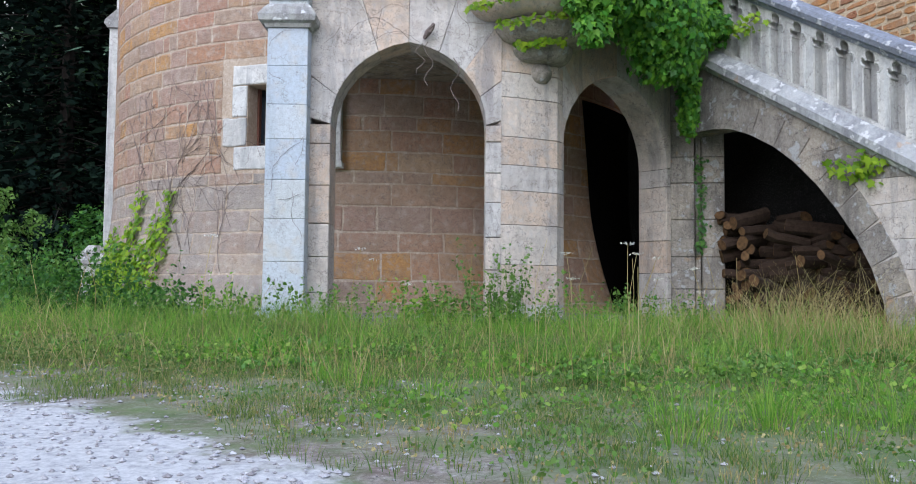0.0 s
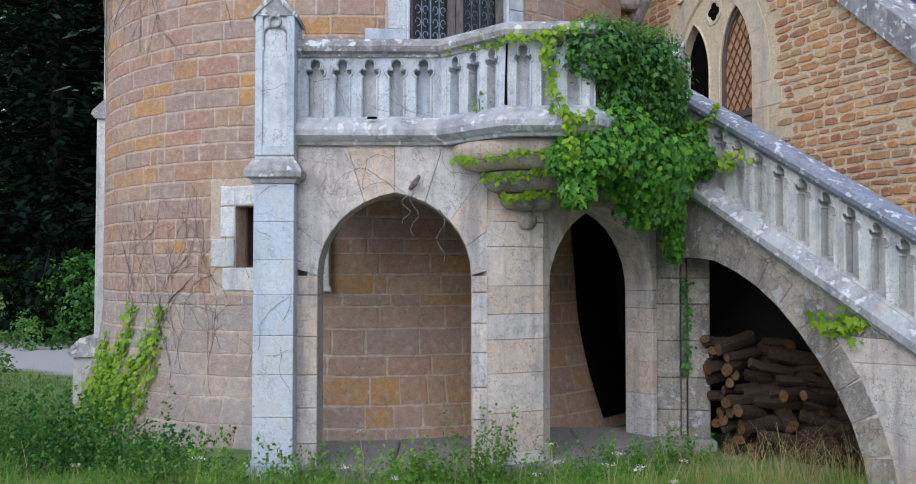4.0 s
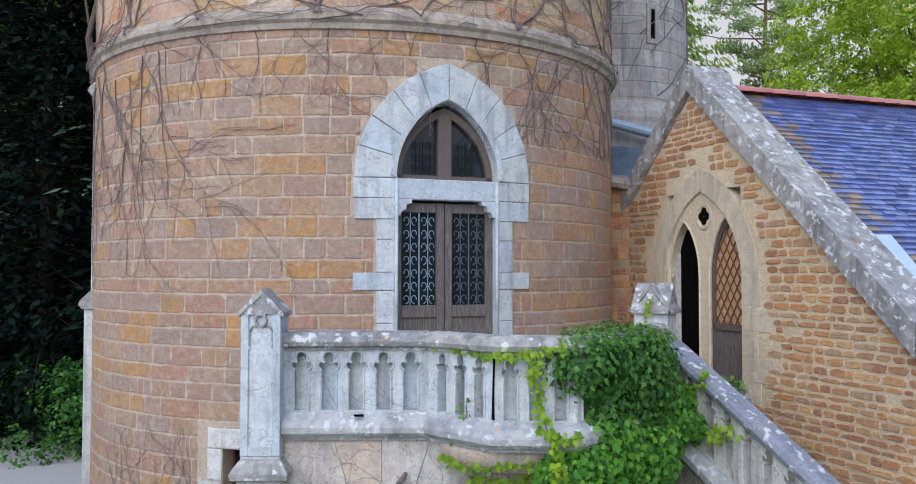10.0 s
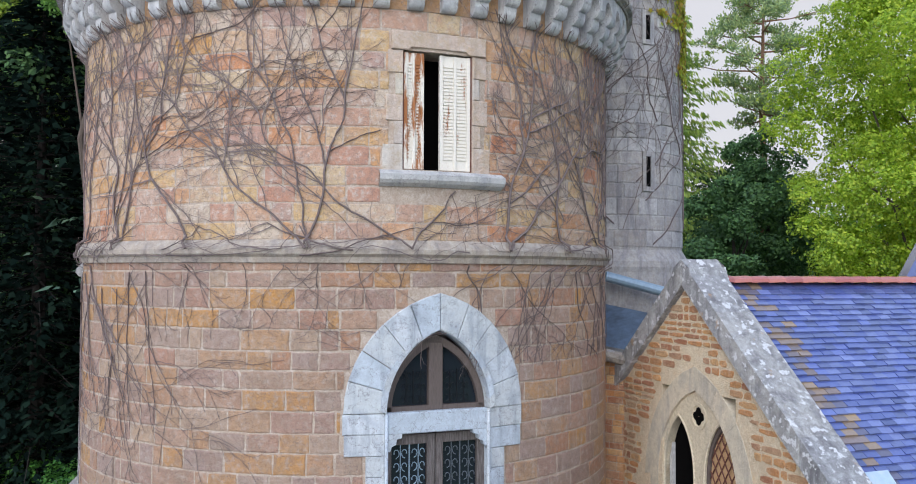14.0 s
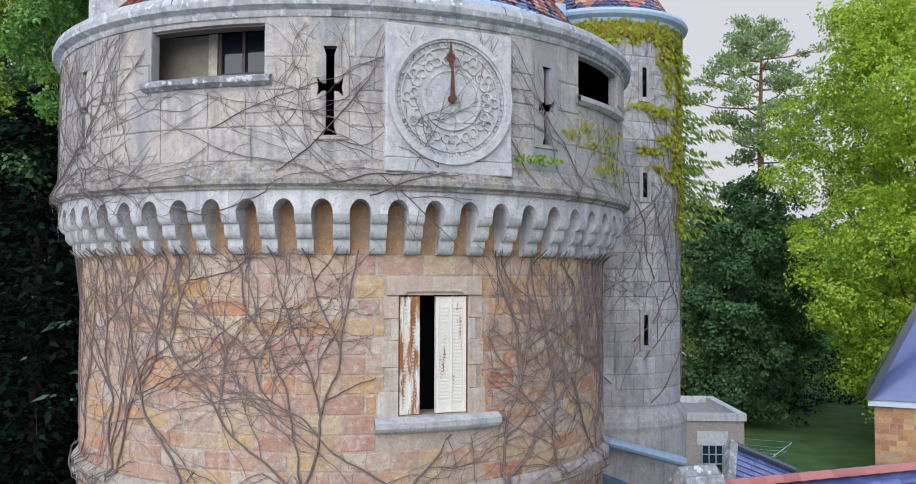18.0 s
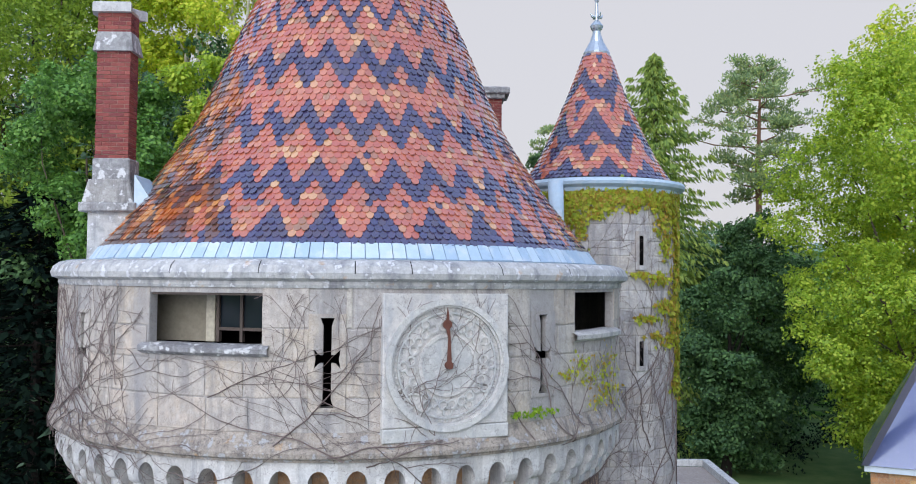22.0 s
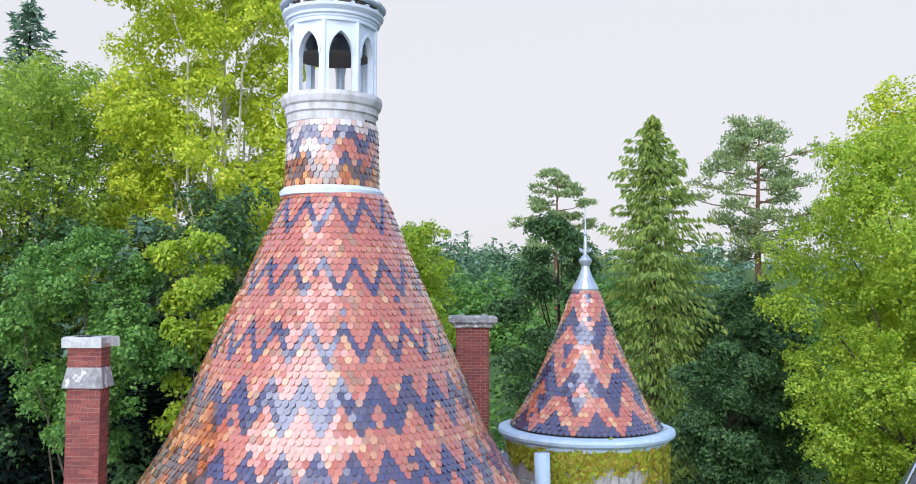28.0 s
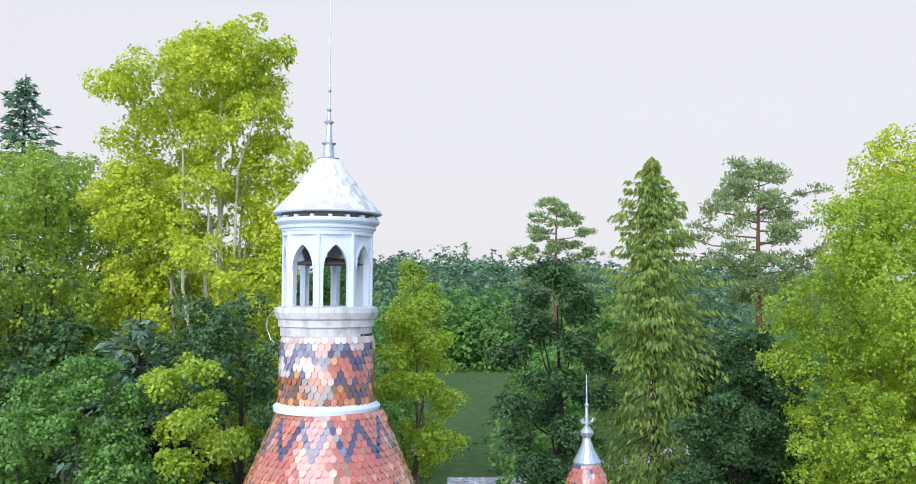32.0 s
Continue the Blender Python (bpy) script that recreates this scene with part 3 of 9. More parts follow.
def ring_blocks(cx, cy, r, z0, z1, course, length, a0, a1, seed, skip=None, depth=0.10, joint=0.012, jitter=0.25, proud=0.012):
    """Masonry blocks on a round wall, as lists of (mid angle, z, geo) in courses."""
    rnd = random.Random(seed)
    out = []
    z = z0
    while z < z1 - 0.05:
        h = min(course * (1 + rnd.uniform(-0.2, 0.22)), z1 - z)
        if z1 - z - h < 0.08:
            h = z1 - z
        rr = r(z + h / 2) if callable(r) else r
        a = a0 - rnd.random() * length / rr
        while a < a1:
            da = length * (1 + rnd.uniform(-jitter * 1.6, jitter * 1.4)) / rr
            b0, b1 = max(a, a0), min(a + da, a1)
            if b1 - b0 > 0.06 / rr:
                for (c0, c1) in (skip(b0, b1, z, z + h) if skip else [(b0, b1)]):
                    if c1 - c0 > 0.03 / rr:
                        out.append((0.5 * (c0 + c1), z, block_geo(cx, cy, r, c0, c1, z, z + h, joint * rnd.uniform(0.55, 1.35), depth, proud + rnd.uniform(-0.003, 0.004))))
            a += da
        z += h
    return out


def block_geo(cx, cy, r, a0, a1, z0, z1, joint, depth, proud, ragged=0.016):
    """A curved stone: ragged outline, rounded arrises, slightly uneven face."""
    g = geo()
    R0 = 0.5 * ((r(z0) + r(z1)) if callable(r) else 2 * r)
    j = joint / 2
    W, H = (a1 - a0) * R0, z1 - z0
    nu, nv = (4 if W > 0.3 else 3 if W > 0.15 else 2), 2
    rag = lambda u, v, q: ragged * noise.noise(Vector(((a0 * R0 + u) * 11 + q * 7.7, (z0 + v) * 11, q * 3.1 + cx)))
    edge = [(u * W / nu, 0.0, 0, 1) for u in range(nu)] + [(W, v * H / nv, -1, 0) for v in range(nv)] + [(W - u * W / nu, H, 0, -1) for u in range(nu)] + [(0.0, H - v * H / nv, 1, 0) for v in range(nv)]
    n = len(edge)

    def ring(inset, dep, jit):
        out = []
        for u, v, du, dv in edge:
            k = inset + jit * abs(rag(u, v, 1)) * 1.6
            uu = min(max(u, k), W - k)
            vv = min(max(v, k), H - k)
            uu += jit * rag(u, v, 2) * 0.6
            vv += jit * rag(u, v, 3) * 0.6
            rr = (r(z0 + vv) if callable(r) else r) + dep
            a = a0 + uu / R0
            out.append((cx + rr * math.cos(a), cy + rr * math.sin(a), z0 + vv))
        return out
    lift = 0.5 * proud * noise.noise(Vector((a0 * 31, z0 * 17, 2.0)))
    vs = ring(j, -depth, 1) + ring(j, proud - 0.006 + lift, 1) + ring(j + 0.014, proud + lift, 1)
    ca, cz = 0.5 * (a0 + a1), 0.5 * (z0 + z1)
    fs = []
    for k in range(2):
        fs += [(k * n + i, k * n + (i + 1) % n, (k + 1) * n + (i + 1) % n, (k + 1) * n + i) for i in range(n)]
    # the face as strips, so that it follows the curve
    b = 2 * n
    bot = [b + i for i in range(nu + 1)]
    top = [b + (2 * nu + nv - i) % n for i in range(nu + 1)]
    mid_l, mid_r = b + n - 1, b + nu + 1
    for i in range(nu):
        f = [bot[i], bot[i + 1]]
        if i == nu - 1:
            f.append(mid_r)
        f += [top[i + 1], top[i]]
        if i == 0:
            f.append(mid_l)
        fs.append(tuple(f))
    add(g, vs, fs)
    return g


def lay(blocks, name, mat, parent, keep=0, near=None):
    """The pieces nearest to a place in the plan as parts of their own, the rest joined."""
    order = sorted(blocks, key=near) if near else blocks
    for a, z, g in order[:keep]:
        part(name, g, mat, parent)
    rest = geo()
    for a, z, g in order[keep:]:
        add(rest, g[0], g[1])
    if rest[0]:
        ob = part(name + "s", rest, mat, parent)
        ob["kind"] = "stuff"


# ---- the round tower ----
TX, TY = -1.376, 15.212          # tower axis
R1, R2 = 4.36, 4.715             # shaft, upper drum
Z_STR, Z_COR, Z_GREY, Z_EAVE = 8.42, 11.66, 12.45, 14.62
DEG = math.pi / 180
tower = thing("tower", "round sandstone tower with corbelled clock storey and dead creeper", "tower")


def shaft_r(z):
    """The shaft flares at its foot."""
    return R1 + (0.42 * (1 - z / 1.7) ** 1.7 if 0 <= z < 1.7 else 0.42 if z < 0 else 0.0)


def hole(spans):
    """Cut openings (a0, a1, z0, z1 in radians and metres) out of a course of blocks."""
    def cut(b0, b1, z0, z1):
        parts = [(b0, b1)]
        for a0, a1, y0, y1 in spans(z0, z1):
            if z1 <= y0 + 0.02 or z0 >= y1 - 0.02:
                continue
            nxt = []
            for c0, c1 in parts:
                if c1 <= a0 or c0 >= a1:
                    nxt.append((c0, c1))
                else:
                    if c0 < a0:
                        nxt.append((c0, a0))
                    if c1 > a1:
                        nxt.append((a1, c1))
            parts = nxt
        return parts
    return cut


def door_half(z):
    """Half-angle of the door's white surround at a height."""
    if z < 5.98:
        return 12.9 * DEG
    if z < 6.5:
        return 16.6 * DEG
    t = min(1.0, max(0.0, (z - 6.5) / 1.52))
    return 16.6 * DEG * math.sqrt(max(0.0, 1 - t ** 2.1))


DOOR_A = -69.3 * DEG


def shaft_openings(z0, z1):
    zm = 0.5 * (z0 + z1)
    out = []
    if 3.7 < zm < 8.0:
        h = door_half(zm)
        out.append((DOOR_A - h, DOOR_A + h, 3.7, 8.05))
    out.append((-113 * DEG, -103.6 * DEG, 1.93, 3.3))
    out.append((-79.6 * DEG, -60.2 * DEG, 9.35, 11.40) if zm < 9.92 else (-78.3 * DEG, -61.0 * DEG, 9.35, 11.40))
    return out


# core of the wall, cut where windows and door stand
def ring_wall(g, r, thick, z0, z1, spans, n=180):
    """A round wall with rectangular openings, out of angular cells."""
    zs = sorted({z0, z1, *[v for s in spans for v in s[2:4] if z0 < v < z1]})
    angs = sorted({-math.pi + 2 * math.pi * i / n for i in range(n)} | {v for s in spans for v in s[:2]})
    k = len(angs)

    def open_at(i, q):
        if not 0 <= q < len(zs) - 1:
            return True
        a = 0.5 * (angs[i % k] + (angs[(i + 1) % k] if i % k < k - 1 else angs[0] + 2 * math.pi))
        z = 0.5 * (zs[q] + zs[q + 1])
        return any(s[0] < a < s[1] and s[2] < z < s[3] for s in spans)
    vs = []
    for a in angs:
        for z in zs:
            rr = r(z) if callable(r) else r
            vs.append((TX + rr * math.cos(a), TY + rr * math.sin(a), z))
            vs.append((TX + (R1 - thick) * math.cos(a), TY + (R1 - thick) * math.sin(a), z))
    h = len(zs)
    idx = lambda i, q, s: ((i % k) * h + q) * 2 + s
    fs = []
    for i in range(k):
        for q in range(h - 1):
            if open_at(i, q):
                continue
            fs.append((idx(i, q, 0), idx(i + 1, q, 0), idx(i + 1, q + 1, 0), idx(i, q + 1, 0)))
            fs.append((idx(i, q, 1), idx(i, q + 1, 1), idx(i + 1, q + 1, 1), idx(i + 1, q, 1)))
            if open_at(i - 1, q):
                fs.append((idx(i, q, 0), idx(i, q + 1, 0), idx(i, q + 1, 1), idx(i, q, 1)))
            if open_at(i + 1, q):
                fs.append((idx(i + 1, q, 0), idx(i + 1, q, 1), idx(i + 1, q + 1, 1), idx(i + 1, q + 1, 0)))
            if open_at(i, q - 1):
                fs.append((idx(i, q, 0), idx(i, q, 1), idx(i + 1, q, 1), idx(i + 1, q, 0)))
            if open_at(i, q + 1):
                fs.append((idx(i, q + 1, 0), idx(i + 1, q + 1, 0), idx(i + 1, q + 1, 1), idx(i, q + 1, 1)))
    add(g, vs, fs)


SW = (-108.0 * DEG, -104.6 * DEG, 2.24, 3.03)       # small window
WW = (-76.0 * DEG, -63.4 * DEG, 9.6, 11.14)         # shuttered window
DW = (DOOR_A - 9.9 * DEG, DOOR_A + 9.9 * DEG, 3.72, 6.5)
HEAD = [(DOOR_A - h, DOOR_A + h, 6.5 + 0.07 * i, 6.57 + 0.07 * i) for i in range(15) for h in [0.76 * math.sqrt(1 - (0.07 * i / 1.08) ** 1.8) / R1]]
g = geo()
low = [-0.3, 0.0, 0.15, 0.3, 0.5, 0.7, 0.9, 1.1, 1.3, 1.5, 1.7]
lathe(g, [(shaft_r(z) - 0.003, z) for z in low], TX, TY, n=120)
part("base_core", g, M_MORTAR, tower)
g = geo()
ring_wall(g, R1 - 0.003, 0.55, 1.25, 12.2, [SW, WW, DW] + HEAD)
part("shaft_core", g, M_MORTAR, tower)

front = lambda b: (b[0] + 1.45) ** 2 * 4 + 0.0 * b[1]
A0, A1 = -200 * DEG, 12 * DEG
AP = SW[1] + 3.0 * DEG                                # behind the arcade's first pier
cut = hole(shaft_openings)
lay(ring_blocks(TX, TY, shaft_r, 0.0, 1.9, 0.31, 0.62, A0, AP, 3, cut, joint=0.006, proud=0.004), "base_stone", M_BLOCK_LOW, tower, 40, front)
lay(ring_blocks(TX, TY, shaft_r, 0.0, 1.9, 0.29, 0.56, AP, A1, 4, cut, joint=0.012, proud=0.005, jitter=0.4), "passage_stone", M_BLOCK, tower, 40, front)
lay(ring_blocks(TX, TY, R1, 1.9, Z_STR, 0.236, 0.46, A0, A1, 5, cut, joint=0.013, proud=0.005, jitter=0.42), "stone_block", M_BLOCK, tower, 300, lambda b: (b[0] + 1.35) ** 2 * 6 + (b[1] - 6.0) ** 2 * 0.8)
lay(ring_blocks(TX, TY, R1, Z_STR + 0.26, Z_COR, 0.25, 0.48, A0, A1, 7, cut, joint=0.012, proud=0.004, jitter=0.45), "pale_block", M_BLOCK_UP, tower, 240, lambda b: (b[0] + 1.45) ** 2)

# string course
g = geo()
lathe(g, [(R1 - 0.02, Z_STR - 0.03), (R1 + 0.045, Z_STR - 0.02), (R1 + 0.06, Z_STR + 0.05), (R1 + 0.11, Z_STR + 0.09), (R1 + 0.115, Z_STR + 0.15), (R1 + 0.02, Z_STR + 0.27), (R1 - 0.02, Z_STR + 0.27)], TX, TY, n=120, uneven=0.012)
part("string_course", g, M_STRING, tower, "weathered tan stone string course")

# corbel table: brackets in three steps, little round arches between
PITCH = 5.75
NCORB = 34
g_wall = geo()
lathe(g_wall, [(R1 - 0.1, Z_COR), (R1 + 0.01, Z_COR), (R1 + 0.012, Z_GREY)], TX, TY, n=120)
part("corbel_back", g_wall, M_BLOCK, tower)


def corbel_geo(w=0.205):
    g = geo()
    m = Matrix.Identity(4)
    for (x1, z0, z1) in ((0.15, Z_COR, Z_COR + 0.19), (0.26, Z_COR + 0.185, Z_COR + 0.375), (0.36, Z_COR + 0.37, Z_GREY - 0.18)):
        n = 6
        prof = [(-0.06, z0), (-0.06, z1), (x1, z1)]
        h = min(0.15, z1 - z0)
        for i in range(n + 1):
            a = i / n * math.pi / 2
            prof.append((x1 - 0.10 * (1 - math.cos(a)), z0 + h * (1 - math.sin(a))))
        vs = [(x, -w / 2, z) for x, z in prof] + [(x, w / 2, z) for x, z in prof]
        k = len(prof)
        fs = [tuple(range(k)), tuple(range(2 * k - 1, k - 1, -1))] + [(i, k + i, k + (i + 1) % k, (i + 1) % k) for i in range(k)]
        add(g, vs, fs)
    return g


def corbel_arch_geo(half):
    """The face over a bay: a plate with a round-headed cut between two brackets."""
    g = geo()
    w = half * (R1 + 0.36)
    r0 = w - 0.10
    z_top = Z_GREY
    zs = Z_GREY - 0.30
    poly = [(-w, zs), (-w, z_top), (w, z_top), (w, zs), (r0, zs)]
    for i in range(1, 8):
        a = math.pi * i / 8
        poly.append((r0 * math.cos(a), zs + 0.19 * math.sin(a)))
    poly.append((-r0, zs))
    m = Matrix(((0, 0, 1, 0), (1, 0, 0, 0), (0, 1, 0, 0), (0, 0, 0, 1)))
    prism(g, poly, R1 + 0.02, R1 + 0.36, m, 0.0)
    return g


cg = corbel_geo()
cm = None
ag = corbel_arch_geo(PITCH / 2 * DEG)
am = None
for i in range(NCORB):
    a = (-85.58 - PITCH * 17.5 + PITCH * (i + 0.5)) * DEG
    ob = part("corbel", cg, M_CREAM, tower) if cm is None else None
    if ob is None:
        ob = new("corbel", cm)
        ob.parent = tower
    cm = ob.data
    ob.matrix_basis = Matrix.Translation((TX, TY, 0)) @ Matrix.Rotation(a, 4, "Z") @ Matrix.Translation((R1, 0, 0))
    ob = part("corbel_arch", ag, M_CREAM, tower) if am is None else None
    if ob is None:
        ob = new("corbel_arch", am)
        ob.parent = tower
    am = ob.data
    ob.matrix_basis = Matrix.Translation((TX, TY, 0)) @ Matrix.Rotation(a + PITCH / 2 * DEG, 4, "Z")

# grey weathered ledge over the corbels
g = geo()
lathe(g, [(R1, Z_GREY - 0.002), (R2 + 0.04, Z_GREY), (R2 + 0.05, Z_GREY + 0.03), (R2 + 0.11, Z_GREY + 0.06), (R2 + 0.12, Z_GREY + 0.12), (R2 + 0.10, Z_GREY + 0.15), (R2 + 0.002, Z_GREY + 0.36), (R2 - 0.1, Z_GREY + 0.36)], TX, TY, n=120, uneven=0.01)
part("ledge", g, M_DARKS, tower, "grey lichened sloping stone ledge")

# ---- clock storey ----
ZD0 = Z_GREY + 0.35
O1 = (-117.3 * DEG, -97.4 * DEG, 13.87, 14.53)
O2 = (-41.2 * DEG, -22.5 * DEG, 13.97, 14.55)
SQ = (-78.3 * DEG, -58.4 * DEG, 12.72, 14.52)


def cross_span(a, zc, zt, zb, w=0.055, arm=0.16):
    """A cross-shaped arrow slit's openings."""
    da, db = w / R2, arm / R2
    return [(a - da * 2, a + da * 2, zb, zt), (a - db * 1.25, a + db * 1.25, zc - 0.14, zc + 0.14)]


CROSSES = [(-87.4 * DEG, 13.72, 14.23, 13.12), (-50.1 * DEG, 13.70, 14.25, 13.18), (-135.8 * DEG, 13.68, 14.22, 13.14)]
slits = [s for a, zc, zt, zb in CROSSES for s in cross_span(a, zc, zt, zb)]
g = geo()
ring_wall(g, R2 - 0.008, -0.22, ZD0, Z_EAVE + 0.1, [O1, O2] + slits, n=140)
part("drum_core", g, M_DRUM, tower)


def drum_openings(z0, z1):
    zm = 0.5 * (z0 + z1)
    out = [O1, O2, SQ] if zm > 13.8 else [SQ]
    for a, zc, zt, zb in CROSSES:
        out.append((a - 0.048, a + 0.048, zb - 0.05, zt + 0.05))
    return out


lay(ring_blocks(TX, TY, R2, ZD0, Z_EAVE, 0.43, 0.75, A0, A1, 11, hole(drum_openings), joint=0.006, proud=0.006, jitter=0.3), "ashlar", M_DRUM, tower, 60, lambda b: (b[0] + 1.4) ** 2)
# slabs with the cross slits cut through them
for a, zc, zt, zb in CROSSES:
    g = geo()
    m = Matrix.Translation((TX, TY, 0)) @ Matrix.Rotation(a, 4, "Z") @ Matrix(((0, 0, 1, R2), (1, 0, 0, 0), (0, 1, 0, 0), (0, 0, 0, 1)))
    W, w, arm = 0.232, 0.052, 0.165
    half = [(0, zt + 0.05), (W, zt + 0.05), (W, zb - 0.05), (0, zb - 0.05), (0, zb), (w + 0.035, zb), (w, zb + 0.1), (w, zc - 0.05), (w + 0.05, zc - 0.055), (arm, zc - 0.12), (arm - 0.02, zc), (arm, zc + 0.12), (w + 0.05, zc + 0.055), (w, zc + 0.05), (w, zt - 0.1), (w + 0.035, zt), (0, zt)]
    prism(g, half, -0.07, 0.008, m)
    prism(g, [(-u, v) for u, v in half], -0.07, 0.008, m)
    part("cross_slit", g, M_DRUM, tower, "stone slab with a cross-shaped arrow slit")

# interior: back wall and floor, shade painted black, so openings look into rooms
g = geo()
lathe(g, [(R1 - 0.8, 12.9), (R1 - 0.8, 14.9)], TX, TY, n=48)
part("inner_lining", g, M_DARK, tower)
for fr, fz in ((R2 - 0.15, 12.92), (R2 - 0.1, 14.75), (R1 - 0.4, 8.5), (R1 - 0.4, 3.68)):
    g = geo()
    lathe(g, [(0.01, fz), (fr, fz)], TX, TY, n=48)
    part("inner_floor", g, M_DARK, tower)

# sills and the timber frames of the two long openings
for (o, drop) in ((O1, 0.0), (O2, 0.0)):
    g = geo()
    lathe(g, [(R2 - 0.1, o[2] - 0.13), (R2 + 0.03, o[2] - 0.13), (R2 + 0.10, o[2] - 0.09), (R2 + 0.11, o[2] - 0.03), (R2 + 0.02, o[2] + 0.01), (R2 - 0.2, o[2] + 0.015)], TX, TY, o[0] / DEG - 1.2, o[1] / DEG + 1.2, 12, 0.006)
    part("sill", g, M_GREYS if o is O1 else M_CREAM, tower, "lichened projecting stone sill")
mm = Matrix.Translation((TX, TY, 0)) @ Matrix.Rotation(-107.4 * DEG, 4, "Z") @ Matrix(((0, 0, 1, R2 - 0.62), (1, 0, 0, 0), (0, 1, 0, 0), (0, 0, 0, 1)))
g = geo()
prism(g, rect(-1.35, 13.87, -0.28, 14.6), -0.06, 0.0, mm)
part("board", g, M_ROOM, tower, "pale boarding inside the opening")
g = geo()
prism(g, rect(-0.30, 13.87, -0.17, 14.6), -0.05, 0.03, mm)
part("post", g, plain("cream_paint", (206, 198, 178), 0.6), tower, "cream painted window post")
g = geo()
for u in (-0.13, 0.22, 0.57):
    prism(g, rect(u - 0.02, 13.87, u + 0.02, 14.6), -0.05, 0.02, mm)
prism(g, rect(-0.15, 14.02, 0.6, 14.06), -0.05, 0.015, mm)
part("casement", g, M_WOODDK, tower)
g = geo()
prism(g, rect(-0.15, 14.05, 0.6, 14.6), -0.04, -0.02, mm)
part("pane", g, M_GLASS, tower)
g = geo()
lathe(g, [(R2 - 0.24, 14.5), (R2 - 0.05, 14.5), (R2 - 0.05, 14.56)], TX, TY, -118, -97, 12, 0.01)
part("lintel_beam", g, M_WOODDK, tower, "old dark timber lintel")

# eaves cornice, gutter and the row of zinc soakers
g = geo()
lathe(g, [(R2 - 0.1, Z_EAVE - 0.02), (R2 + 0.02, Z_EAVE - 0.02), (R2 + 0.04, Z_EAVE + 0.02), (R2 + 0.03, Z_EAVE + 0.06), (R2 + 0.13, Z_EAVE + 0.10), (R2 + 0.15, Z_EAVE + 0.17), (R2 + 0.11, Z_EAVE + 0.26), (R2 + 0.03, Z_EAVE + 0.32), (R2 - 0.05, Z_EAVE + 0.34), (R2 - 0.10, Z_EAVE + 0.20), (R2 - 0.36, Z_EAVE + 0.18)], TX, TY, n=140, uneven=0.012)
cornice = part("cornice", g, M_CORNICE, tower, "lichened stone eaves cornice with a hidden gutter")
for a in (-97.5, -83.4, -60, -112, -75, -45):
    g = geo()
    lathe(g, [(R2 + 0.10, Z_EAVE + 0.09), (R2 + 0.152, Z_EAVE + 0.17), (R2 + 0.113, Z_EAVE + 0.262), (R2 + 0.035, Z_EAVE + 0.322)], TX, TY, a - 0.07, a + 0.07, 1)
    part("joint", g, M_DARK, tower)
n_s = 150
soak = []
rnd = random.Random(21)
for i in range(n_s):
    a0, a1 = 2 * math.pi * i / n_s + 0.0014, 2 * math.pi * (i + 1) / n_s - 0.0014
    r0, r1 = R2 - 0.36 + rnd.uniform(-0.014, 0.014), R2 - 0.5
    z0, z1 = Z_EAVE + 0.37 + rnd.uniform(-0.006, 0.006), Z_EAVE + 0.575
    g = geo()
    P = lambda a, r, z: (TX + r * math.cos(a), TY + r * math.sin(a), z)
    add(g, [P(a0, r0, z0), P(a1, r0, z0), P(a1, r1, z1), P(a0, r1, z1), P(a0, r0 - 0.015, z0 - 0.02), P(a1, r0 - 0.015, z0 - 0.02), P(a1, r1 - 0.02, z1 - 0.01), P(a0, r1 - 0.02, z1 - 0.01)],
        [(0, 1, 2, 3), (4, 5, 1, 0), (1, 5, 6, 2), (4, 0, 3, 7), (7, 6, 5, 4)])
    part("soaker", g, M_LEAD, tower)
g = geo()
lathe(g, [(R2 - 0.07, Z_EAVE + 0.35), (R2 - 0.12, Z_EAVE + 0.25), (R2 - 0.2, Z_EAVE + 0.215), (R2 - 0.33, Z_EAVE + 0.22)], TX, TY, n=96, uneven=0.008)
part("gutter_lining", g, M_LEAD, tower)
g = geo()
lathe(g, [(R2 - 0.33, Z_EAVE + 0.2), (R2 - 0.52, Z_EAVE + 0.55)], TX, TY, n=96)
part("eaves_board", g, M_IRONB, tower)


